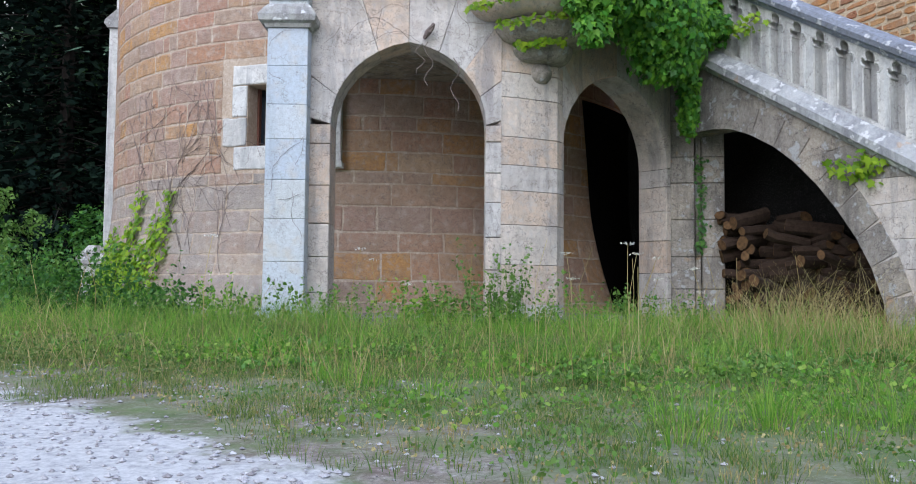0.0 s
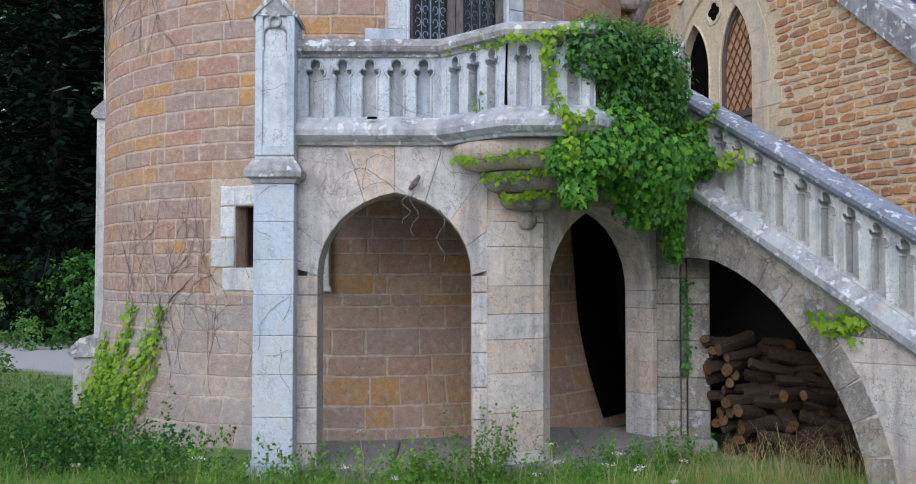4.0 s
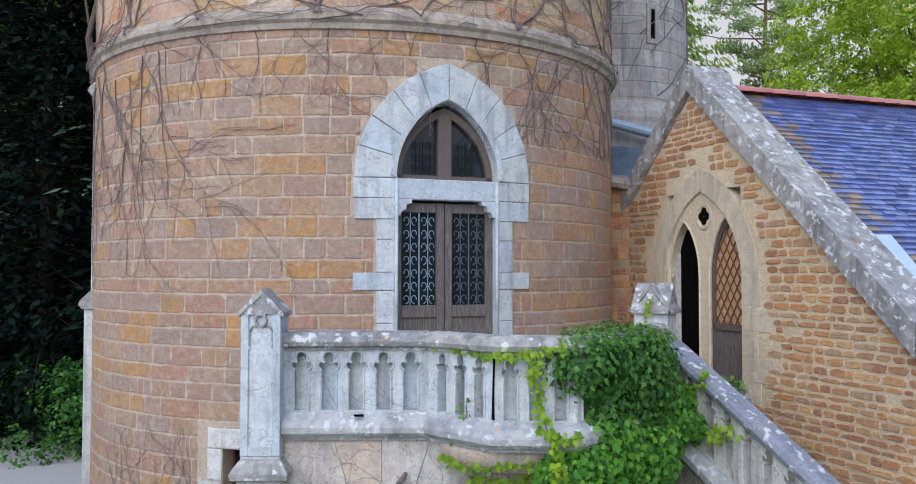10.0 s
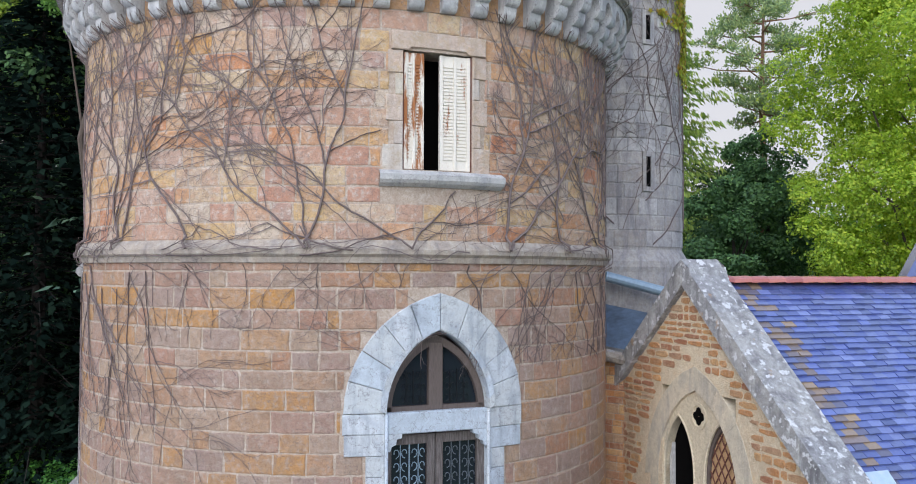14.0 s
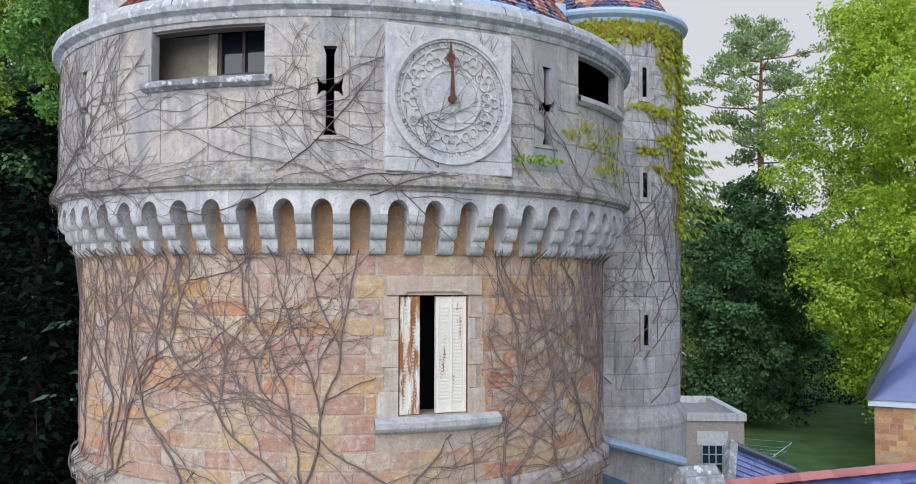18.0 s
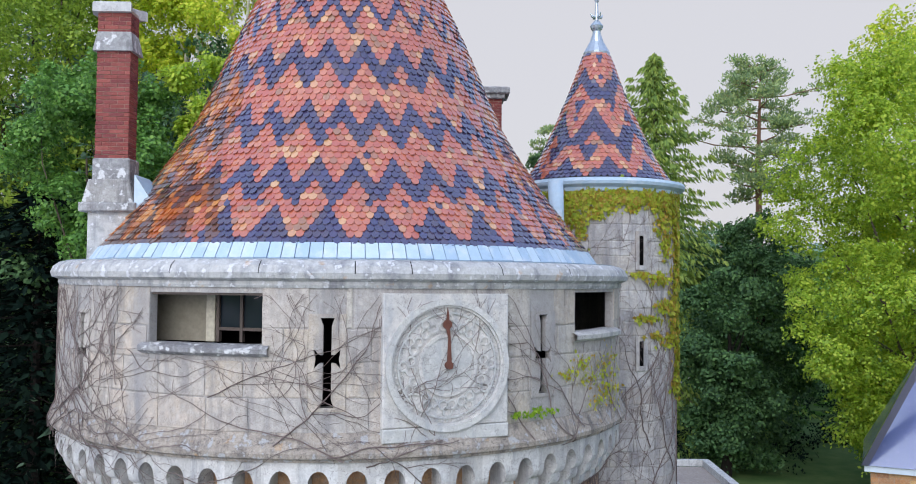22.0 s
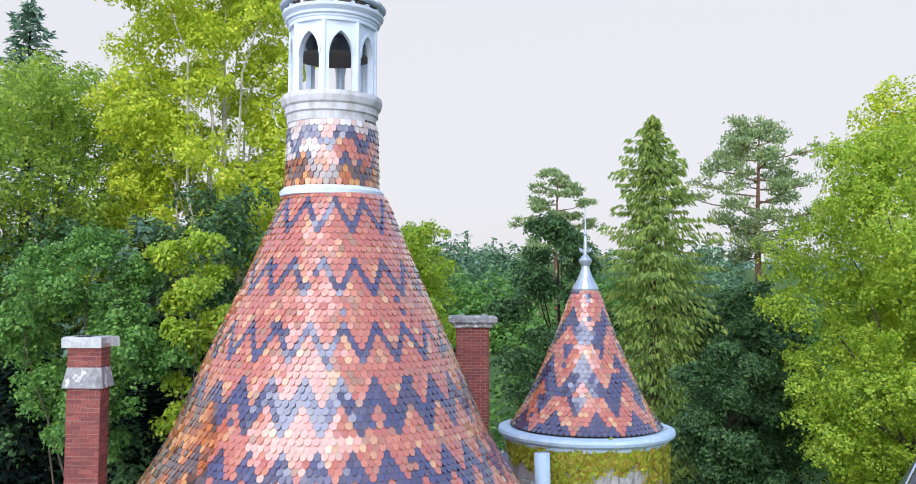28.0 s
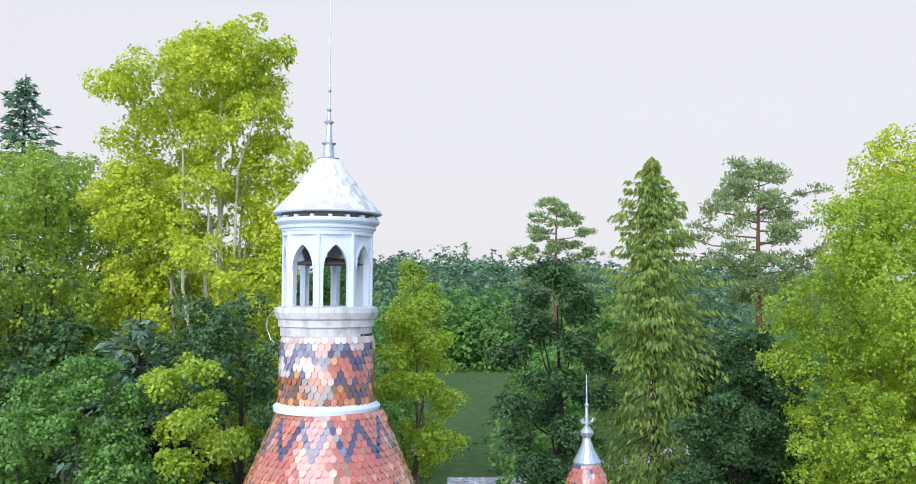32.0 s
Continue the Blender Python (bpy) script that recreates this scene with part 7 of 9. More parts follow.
prism(g, [(0.0, 15.85), (0.80, 15.85), (0.72, 16.22), (0.10, 16.22)], -0.65, 0.0, m, 0.02)
prism(g, [(-0.03, 15.72), (0.84, 15.72), (0.84, 15.86), (-0.03, 15.86)], -0.68, 0.03, m, 0.02)
part("foot_stone", g, M_GREYS, ch)
g = geo()
box(g, -5.22, 13.12, 14.95, -4.5, 13.7, 15.75, None, 0.01)
part("foot_block", g, M_CORNICE, ch)
g = geo()
add(g, [(-4.5, 13.1, 16.3), (-4.5, 13.75, 16.3), (-4.05, 13.7, 15.9), (-4.1, 13.1, 15.7)], [(0, 3, 2, 1)])
add(g, [(-4.5, 13.08, 16.3), (-4.5, 13.08, 15.4), (-4.1, 13.08, 15.4), (-4.1, 13.08, 15.7)], [(0, 1, 2, 3)])
part("lead_flashing", g, M_LEAD, ch)
c2 = chimney("rear_chimney", "red brick chimney with flat stone cap behind the roof", 1.24, 19.85, 0.74, 0.6, 13.0, 19.15, 16.4, None)
g = geo()
box(g, 0.69, 19.4, 19.0, 1.79, 20.3, 19.16, None, 0.03)
box(g, 0.8, 19.48, 18.9, 1.68, 20.22, 19.01, None, 0.02)
box(g, 0.95, 19.6, 19.15, 1.05, 20.1, 19.2)
box(g, 1.45, 19.6, 19.15, 1.55, 20.1, 19.2)
part("cap", g, M_GREYS, c2)
# rear house body that carries it
body = thing("rear_house", "plain slate-roofed house body behind the tower", "house")
g = geo()
box(g, -5.5, 19.5, 0, 2.2, 27, 12.2)
part("wall", g, M_TURRET, body)
g = geo()
add(g, [(-5.8, 19.3, 12.1), (2.4, 19.3, 12.1), (2.4, 23.3, 15.4), (-5.8, 23.3, 15.4), (-5.8, 27.3, 12.1), (2.4, 27.3, 12.1)], [(0, 1, 2, 3), (3, 2, 5, 4), (1, 5, 2), (0, 3, 4)])
part("roof", g, M_SLATE_DK, body)
vent = thing("vent_pipe", "pale zinc vent pipe standing on the roof edge", "pipe")
g = geo()
tube(g, [(2.50, 16.5, 15.2), (2.46, 16.5, 16.67)], 0.15, 14)
part("pipe", g, M_LEAD, vent, "", True)

# buttress at the tower's far side
but = thing("tower_buttress", "weathered stone buttress with moulded offsets beside the tower", "buttress")
for (z0, z1, r, top) in ((-0.1, 0.8, 4.84, 1), (0.8, 4.7, 4.52, 1), (4.7, 8.2, 4.42, 1)):
    g = geo()
    m = Matrix.Translation((TX, TY, 0)) @ Matrix.Rotation(-171 * DEG, 4, "Z")
    box(g, 4.0, -0.4, z0, r, 0.4, z1, m, 0.02)
    part("shaft", g, M_CREAM, but)
    g = geo()
    m2 = m @ Matrix(((0, 0, 1, 0), (1, 0, 0, 0), (0, 1, 0, 0), (0, 0, 0, 1)))
    mm = m @ Matrix(((1, 0, 0, 0), (0, 0, -1, 0), (0, 1, 0, 0), (0, 0, 0, 1)))
    prism(g, [(4.0, z1 - 0.01), (r + 0.02, z1 - 0.01), (r + 0.08, z1 + 0.06), (r + 0.06, z1 + 0.12), (r - 0.12, z1 + 0.3), (4.0, z1 + 0.3)], -0.45, 0.45, mm)
    part("offset", g, M_GREYS, but)

# ---- far buildings ----
ob = thing("outbuilding", "low grey stone outbuilding with flat parapet roof and barred window", "building")
mO = wall_frame(11.7, 42.0, 1, -0.05)
g = geo()
prism(g, [(0, 0), (3.1, 0), (3.1, 4.5), (0, 4.5)], -6, 0.0, mO)
part("wall", g, M_BLOCK_LOW, ob)
g = geo()
for (u0, u1, w0, w1) in ((-0.1, 3.2, -0.3, 0.1), (-0.1, 0.3, -6.1, -0.3), (2.8, 3.2, -6.1, -0.3), (-0.1, 3.2, -6.4, -6.1)):
    prism(g, rect(u0, 4.5, u1, 4.85), w0, w1, mO)
part("parapet", g, M_CREAM, ob)
g = geo()
prism(g, rect(0.85, 3.35, 2.3, 4.0), -0.05, 0.03, mO)
wn_ = part("window", g, M_CREAM, ob, "barred window under a pale lintel")
g = geo()
prism(g, rect(1.05, 2.0, 2.1, 3.35), -0.05, 0.012, mO)
part("pane", g, M_GLASS, wn_)
for u in (1.07, 1.40, 1.73, 2.06):
    g = geo()
    prism(g, rect(u - 0.025, 2.0, u + 0.025, 3.35), 0.01, 0.04, mO)
    part("bar", g, M_IRONB, wn_)
for v in (2.45, 2.9, 3.33):
    g = geo()
    prism(g, rect(1.05, v - 0.02, 2.1, v + 0.02), 0.01, 0.038, mO)
    part("bar", g, M_IRONB, wn_)
rb = thing("right_house", "brown stone house with dark slate roof and chimney", "house")
mB = wall_frame(23.7, 47.0, 1, -0.5)
g = geo()
prism(g, rect(0, 0, 12, 4.6), -8, 0.0, mB)
part("wall", g, M_MORTAR, rb)
rnd = random.Random(37)
pieces = []
v = 0.0
while v < 4.4:
    u = -rnd.random() * 0.4
    while u < 4.0:
        w = rnd.uniform(0.4, 0.8)
        g = geo()
        prism(g, rect(max(0.0, u) + 0.01, v + 0.01, u + w - 0.01, v + 0.29), -0.02, 0.02, mB)
        pieces.append((u, v, g))
        u += w
    v += 0.3
lay(pieces, "stone_block", M_RUBBLE, rb, 60, lambda b: b[0] - b[1])
g = geo()
prism(g, rect(-0.3, 4.5, 12, 4.85), -8.2, 0.25, mB)
part("eaves", g, M_WPAINT, rb)
g = geo()
add(g, [mB @ Vector(p) for p in ((-0.4, 4.85, 0.35), (12, 4.85, 0.35), (12, 10.6, -4), (2.6, 10.6, -4), (-0.4, 4.85, -8.3), (12, 4.85, -8.3))], [(0, 1, 2, 3), (3, 2, 5, 4), (0, 3, 4)])
part("roof", g, M_SLATE, rb)
g = geo()
prism(g, [(-0.45, 4.84), (-0.1, 4.84), (2.75, 10.6), (2.4, 10.75)], -0.3, 0.42, mB)
part("verge", g, M_SLATE_DK, rb)
g = geo()
prism(g, rect(3.6, 6.0, 4.9, 12.6), -3.4, -2.4, mB)
prism(g, rect(3.45, 12.3, 5.05, 12.6), -3.5, -2.3, mB)
prism(g, [(3.8, 12.6), (4.7, 12.6), (4.45, 13.4), (4.05, 13.4)], -3.2, -2.6, mB)
part("chimney", g, M_TURRET, rb)
dry = thing("clothes_line", "rotary clothes line standing on the lawn", "clothes line")
g = geo()
c = Vector((17.5, 47, 0))
tube(g, [c, c + Vector((0, 0, 1.9))], 0.025, 6)
tips = []
for i in range(4):
    a = i * math.pi / 2 + 0.3
    tip = c + Vector((2.0 * math.cos(a), 2.0 * math.sin(a), 2.4))
    tips.append(tip)
    tube(g, [c + Vector((0, 0, 1.3)), tip], 0.014, 5)
part("frame", g, M_STEEL, dry)
g = geo()
for k in (1.0, 0.75, 0.5):
    for i in range(4):
        p0 = (c + Vector((0, 0, 1.3))).lerp(tips[i], k)
        p1 = (c + Vector((0, 0, 1.3))).lerp(tips[(i + 1) % 4], k)
        tube(g, [p0, p1], 0.006, 4)
part("lines", g, M_STEEL, dry)
g = geo()
box(g, 16.6, 46.6, 0, 17.2, 47.1, 0.35, None, 0.04)
build("blue_basket", g, plain("blue_plastic", (66, 96, 170), 0.5))
tagged(bpy.data.objects["blue_basket"], "blue plastic laundry basket on the lawn", "basket")


# ---- ground ----
def ground_z(x, y):
    """Lawn level; it dips a little towards the drive."""
    d = max(0.0, min(1.0, (y - 1.0) / 6.0))
    z = -0.10 * (1 - d) + 0.03 * noise.noise(Vector((x * 0.6, y * 0.6, 0)))
    if y > 285:
        z += min((y - 285) * 0.18, 30 + (y - 285) * 0.004)
    return z if y < 11 or x < -6 or x > 8 or y > 30 else -0.02


g = geo()
xs = sorted({round(v, 3) for v in list(np.linspace(-12, 12, 61)) + list(np.linspace(-60, 60, 31)) + [-900, -400, -200, -100, 100, 200, 400, 900]})
ys = sorted({round(v, 3) for v in list(np.linspace(-6, 14, 51)) + list(np.linspace(14, 130, 40)) + [-600, -200, -60, -20, 160, 220, 285, 310, 340, 380, 420, 460, 560, 900]})
k = len(ys)
g[0].extend([(x, y, ground_z(x, y)) for x in xs for y in ys])
g[1].extend([(i * k + j, (i + 1) * k + j, (i + 1) * k + j + 1, i * k + j + 1) for i in range(len(xs) - 1) for j in range(k - 1)])
ground = tagged(build("ground", g, M_GROUND, None, "", True), "rough lawn with bare patches beside a white gravel drive", "ground", "", "structure")

# ---- scattering helpers ----
R = np.random.RandomState(8)


def leaf_cards(cen, size, up=0.35, fold=0.0, out=None, n=4):
    """Leaf quads with random turns at the given centres; out biases them outwards."""
    k = len(cen)
    nor = R.normal(size=(k, 3))
    if out is not None:
        nor = nor * 0.55 + out
    nor[:, 2] += up
    nor /= np.linalg.norm(nor, axis=1)[:, None] + 1e-9
    t = np.cross(nor, R.normal(size=(k, 3)))
    t /= np.linalg.norm(t, axis=1)[:, None] + 1e-9
    b = np.cross(nor, t)
    s = (np.asarray(size) * R.uniform(0.65, 1.25, k))[:, None]
    if n == 4:
        shape = [(-0.5, 0), (0, -0.36), (0.55, 0), (0, 0.36)]
    else:
        shape = [(-0.45, 0), (-0.30, -0.42), (0.0, -0.30), (0.10, -0.50), (0.55, 0), (0.10, 0.50), (0.0, 0.30), (-0.30, 0.42)]
    return np.stack([cen + (t * a + b * c) * s + nor * (abs(c) * 0.25 * s) for a, c in shape], axis=1)


def lobe_points(lobes, n, shell=0.45):
    """Points in the outer part of a union of ellipsoids (x, y, z, rx, ry, rz), and their outward ways."""
    lo = np.array(lobes, float)
    wts = (lo[:, 3] * lo[:, 4] * lo[:, 5]) ** 0.67
    idx = R.choice(len(lo), n, p=wts / wts.sum())
    d = R.normal(size=(n, 3))
    d /= np.linalg.norm(d, axis=1)[:, None]
    r = 1 - shell * R.random_sample(n) ** 1.6
    r *= 1 + 0.10 * R.normal(size=n)
    return lo[idx, :3] + d * lo[idx, 3:] * r[:, None], d


def limbs(g, base, top, ends, r0, rnd, sides=6):
    """A tapered trunk and limbs that reach the given ends."""
    base, top = Vector(base), Vector(top)
    n = 9
    pts = [base.lerp(top, i / n) + Vector((rnd.uniform(-1, 1), rnd.uniform(-1, 1), 0)) * 0.02 * (top - base).length * math.sin(i / n * 3.1) for i in range(n + 1)]
    tube(g, pts, [r0 * (1.25 if i == 0 else 1 - 0.85 * i / n) for i in range(n + 1)], sides + 2)
    for e in ends:
        e = Vector(e)
        t = max(0.12, min(0.92, (e.z - base.z) / (top.z - base.z) * rnd.uniform(0.55, 0.8)))
        s = base.lerp(top, t)
        mid = s.lerp(e, 0.5) + Vector((0, 0, -0.06 * (e - s).length))
        q = s.lerp(e, 0.8) + Vector((rnd.uniform(-1, 1), rnd.uniform(-1, 1), 0.4)) * 0.05 * (e - s).length
        rr = r0 * (1 - 0.8 * t) * 0.5
        tube(g, [s, mid, q, e], [rr, rr * 0.7, rr * 0.42, rr * 0.15], sides)


def sprays(c, d, size, per, spread, flat=0.7):
    """Leafy twigs at the given centres: each a loose plate of leaves, tipped outwards and hanging at its rim."""
    k = len(c)
    nor = d * 0.55 + R.normal(size=(k, 3)) * 0.28
    nor[:, 2] += flat
    nor /= np.linalg.norm(nor, axis=1)[:, None]
    a = np.cross(nor, R.normal(size=(k, 3)))
    a /= np.linalg.norm(a, axis=1)[:, None]
    b = np.cross(nor, a)
    t = R.uniform(0, 6.283, (k, per, 1))
    q = np.sqrt(R.uniform(0, 1, (k, per, 1))) * spread * R.uniform(0.6, 1.3, (k, 1, 1))
    pos = c[:, None] + a[:, None] * np.cos(t) * q + b[:, None] * np.sin(t) * q * 0.8 + nor[:, None] * R.normal(size=(k, per, 1)) * spread * 0.16
    pos[:, :, 2] -= (q[:, :, 0] / spread) ** 2 * spread * 0.35
    out = np.repeat(nor * 1.5 + d * 0.3, per, axis=0)
    return leaf_cards(pos.reshape(-1, 3), size, 0.1, out=out)


def broadleaf(name, label, x, y, h, r, low, n, size, leaf, bark, seed, lobes_n=26, top_r=0.55, bare=0.0, trunk_r=0.4):
    """A broadleaved tree: trunk, limbs and a crown of leafy sprays in uneven clumps with gaps."""
    rnd = random.Random(seed)
    t = thing(name, label, "tree")
    lob, ends = [], []
    for i in range(lobes_n):
        f = (i + 0.5) / lobes_n
        z = low + (h - low) * f
        env = r * math.sin(min(1.0, f * 1.25 + 0.18) * math.pi * 0.5) if f < 0.55 else r * (1 - (1 - top_r) * ((f - 0.55) / 0.45) ** 1.5)
        if f > 0.9:
            env *= (1 - f) / 0.1 * 0.7 + 0.3
        a = i * 2.39996 + rnd.uniform(-0.5, 0.5)
        q = env * rnd.uniform(0.4, 0.85)
        rr = r * rnd.uniform(0.25, 0.43)
        c = (x + q * math.cos(a), y + q * math.sin(a), z)
        if i % 2 == 0:
            ends.append(c)
        lob.append((*c, rr * 0.85, rr * 0.85, rr * 0.6))
        for j in range(5):
            a2, e2 = rnd.uniform(0, 6.28), rnd.uniform(-0.5, 1.0)
            k2 = rr * rnd.uniform(0.32, 0.55)
            dd = rr * rnd.uniform(0.7, 1.2)
            lob.append((c[0] + dd * math.cos(a2) * math.cos(e2), c[1] + dd * math.sin(a2) * math.cos(e2), z + dd * math.sin(e2) * 0.75, k2, k2, k2 * 0.6))
    g = geo()
    limbs(g, (x, y, -0.1), (x + rnd.uniform(-0.6, 0.6), y, h * 0.86), ends, trunk_r, rnd)
    part("trunk", g, bark, t)
    per = 11
    c, d = lobe_points(lob, int(n * 2.3 / per), 0.5)
    quads("crown", sprays(c, d, size * 0.70, per, size * 1.5, 0.4), leaf, t)
    return t


def conifer(name, label, x, y, h, r, low, leaf, bark, seed, whorls=30, per=9, tw=10, size=0.5, droop=0.35, ragged=0.25, flare=0.8, hang=0.0, wide=0.2):
    """A conifer: straight trunk, uneven boughs, flat or hanging needle sprays."""
    rnd = random.Random(seed)
    t = thing(name, label, "tree")
    g = geo()
    tube(g, [(x, y, -0.1), (x, y, h * 0.5), (x, y, h)], [h * 0.012 + 0.1, h * 0.008 + 0.06, 0.02], 7)
    cen, ways = [], []
    for i in range(whorls * per):
        f = ((i + rnd.random()) / (whorls * per)) ** 0.92
        z = low + (h - 0.3 - low) * f
        L0 = r * (1 - f) ** flare + 0.15
        a = i * 2.39996 + rnd.uniform(-0.4, 0.4)
        bulge = 1 + ragged * noise.noise(Vector((math.cos(a) * 1.6 + seed, math.sin(a) * 1.6, z * 0.55)))
        L = L0 * bulge * rnd.uniform(1 - ragged, 1 + ragged * 0.4)
        ca, sa = math.cos(a), math.sin(a)
        lift = 0.35 * (f - 0.45)
        base = Vector((x, y, z))
        tip = Vector((x + L * ca, y + L * sa, z - droop * L * (1 - 0.8 * f) + lift * L))
        mid = base.lerp(tip, 0.5) + Vector((0, 0, (0.05 - 0.18 * droop) * L))
        if L > 0.8 and i % 3 == 0:
            tube(g, [base, mid, tip], [0.02 + 0.006 * L, 0.018, 0.006], 3)
        cnt = max(4, int(tw * (0.35 + 0.65 * L / r)))
        for q in range(cnt):
            s = rnd.random() ** 0.65
            p = base.lerp(mid, s * 2) if s < 0.5 else mid.lerp(tip, s * 2 - 1)
            off = rnd.uniform(-1, 1) * L * wide * (1.2 - s)
            cen.append((p.x - sa * off, p.y + ca * off, p.z - abs(off) * 0.15 + rnd.uniform(-0.12, 0.08)))
            sg = 0.5 if off > 0 else -0.5
            ways.append((ca - sa * sg, sa + ca * sg, -0.25 - hang * 2.2))
    part("trunk", g, bark, t)
    cen, ways = np.array(cen), np.array(ways)
    k = len(cen)
    ways = ways + R.normal(size=(k, 3)) * 0.4
    ways /= np.linalg.norm(ways, axis=1)[:, None]
    up = np.array([[0, 0, 1.0]]) + R.normal(size=(k, 3)) * (0.45 + hang)
    side = np.cross(ways, up)
    side /= np.linalg.norm(side, axis=1)[:, None]
    s = (size * R.uniform(0.5, 1.35, k))[:, None]
    w = 0.17 if hang else 0.22
    pts = np.stack([cen - ways * s * 0.35, cen + side * s * w, cen + ways * s * 0.75, cen - side * s * w], axis=1)
    quads("needles", pts, leaf, t)
    return t


def pine(name, label, x, y, h, r, leaf, seed, n=9000, size=0.45, low=0.62):
    """A tall pine: bare trunk, long bent limbs, flat layered pads of upright needle tufts."""
    rnd = random.Random(seed)
    t = thing(name, label, "tree")
    g = geo()
    tube(g, [(x, y, -0.1), (x + 0.3, y, h * 0.4), (x + 0.1, y, h * 0.7), (x + 0.4, y, h * 0.97)], [0.5, 0.36, 0.26, 0.05], 9)
    lob = []
    for i in range(34):
        f = (i + rnd.random()) / 34
        z = h * (low + (0.99 - low) * f)
        a = i * 2.4 + rnd.uniform(-0.5, 0.5)
        L = r * (0.62 + 0.55 * math.sin(f * 2.6)) * (1 - 0.75 * f ** 5) * rnd.uniform(0.45, 1.0)
        rise = rnd.uniform(-0.05, 0.25) * L
        s0 = Vector((x + 0.2, y, z - 0.08 * L))
        e0 = Vector((x + L * math.cos(a), y + L * math.sin(a), z + rise))
        md = s0.lerp(e0, 0.5) + Vector((rnd.uniform(-0.3, 0.3), rnd.uniform(-0.3, 0.3), -0.05 * L))
        tube(g, [s0, md, e0], [0.10, 0.06, 0.02], 5)
        if f < 0.22 and rnd.random() < 0.5:
            continue
        for q in range(rnd.randint(5, 9)):
            s = rnd.uniform(0.55, 1.05)
            p = md.lerp(e0, s * 2 - 1) if s > 0.5 else md
            p = p + Vector((rnd.uniform(-1, 1), rnd.uniform(-1, 1), rnd.uniform(-0.35, 0.5))) * r * 0.17
            k = r * rnd.uniform(0.06, 0.14)
            lob.append((p.x, p.y, p.z + 0.1 + rnd.uniform(-0.1, 0.25), k * 1.25, k * 1.25, k * 0.6))
            tube(g, [md.lerp(e0, 0.4), p], [0.035, 0.01], 3)
    part("trunk", g, M_BARKPINE, t)
    c, d = lobe_points(lob, n, 0.9)
    k = len(c)
    way = d * 0.6 + R.normal(size=(k, 3)) * 0.4 + np.array([[0, 0, 0.5]])
    way /= np.linalg.norm(way, axis=1)[:, None]
    side = np.cross(way, R.normal(size=(k, 3)))
    side /= np.linalg.norm(side, axis=1)[:, None]
    s = (size * R.uniform(0.6, 1.3, k))[:, None]
    quads("needles", np.stack([c - way * s * 0.5, c + side * s * 0.2, c + way * s * 0.5, c - side * s * 0.2], axis=1), leaf, t)
    return t


broadleaf("plane_tree", "tall plane tree with leaves painted sunlit yellow-green and pale limbs", -9.0, 35.5, 33.8, 3.9, 12.0, 70000, 0.22, L_PLANE, M_BARKP, 1, 62, 0.82, trunk_r=0.38)
broadleaf("lime_tree", "dense green broadleaved tree behind the tower", -16.8, 37.0, 28.3, 6.9, 15.0, 46000, 0.24, L_TREE, M_BARK, 2, 46, 0.65)
broadleaf("young_maple", "small green tree close behind the tower", -9.9, 25.5, 21.2, 2.3, 15.0, 15000, 0.18, L_MID, M_BARK, 3, 20, 0.5, trunk_r=0.2)
broadleaf("young_ash", "slim bright green tree beside the roof", -6.9, 26.0, 21.4, 1.2, 15.0, 5000, 0.21, L_MAPLE, M_BARK, 13, 14, 0.5, trunk_r=0.12)
broadleaf("beech_tree", "spreading green tree behind the tower", -5.6, 44.0, 24.5, 4.4, 6.0, 16000, 0.32, L_MID, M_BARK, 14, 22, 0.55)
broadleaf("yew_tree", "dark spreading yew behind the tower", -7.2, 31.5, 22.6, 4.2, 5.0, 15000, 0.24, L_FIRM, M_BARKDK, 41, 24, 0.6)
broadleaf("yew_tree", "dark yew in the wood's shade", -13.8, 34.0, 21.5, 5.6, 3.0, 20000, 0.27, L_FIRM, M_BARKDK, 42, 24, 0.6)
broadleaf("holm_oak", "dark evergreen tree beyond the lawn", 27.5, 74.0, 20.0, 5.0, 1.0, 14000, 0.4, L_FIRM, M_BARKDK, 43, 24, 0.6)

# the low firs carry the wood's shade in their near-black needles
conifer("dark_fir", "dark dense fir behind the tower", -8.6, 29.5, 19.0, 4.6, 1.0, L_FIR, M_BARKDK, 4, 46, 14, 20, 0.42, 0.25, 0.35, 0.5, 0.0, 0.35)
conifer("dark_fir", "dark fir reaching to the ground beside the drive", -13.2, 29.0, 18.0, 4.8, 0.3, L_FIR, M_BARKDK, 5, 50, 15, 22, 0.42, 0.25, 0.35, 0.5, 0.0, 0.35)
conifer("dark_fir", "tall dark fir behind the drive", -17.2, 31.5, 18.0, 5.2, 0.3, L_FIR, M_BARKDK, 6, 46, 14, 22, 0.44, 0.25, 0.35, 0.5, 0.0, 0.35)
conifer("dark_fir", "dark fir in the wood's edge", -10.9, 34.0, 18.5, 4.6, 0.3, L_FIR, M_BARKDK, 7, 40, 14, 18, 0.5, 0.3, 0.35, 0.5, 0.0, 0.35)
conifer("blue_cedar", "dark bluish cedar between the broadleaved trees", -10.6, 32.5, 22.6, 4.6, 8.0, L_BLUE, M_BARKDK, 45, 34, 11, 20, 0.42, 0.1, 0.45, 0.45, 0.0, 0.35)
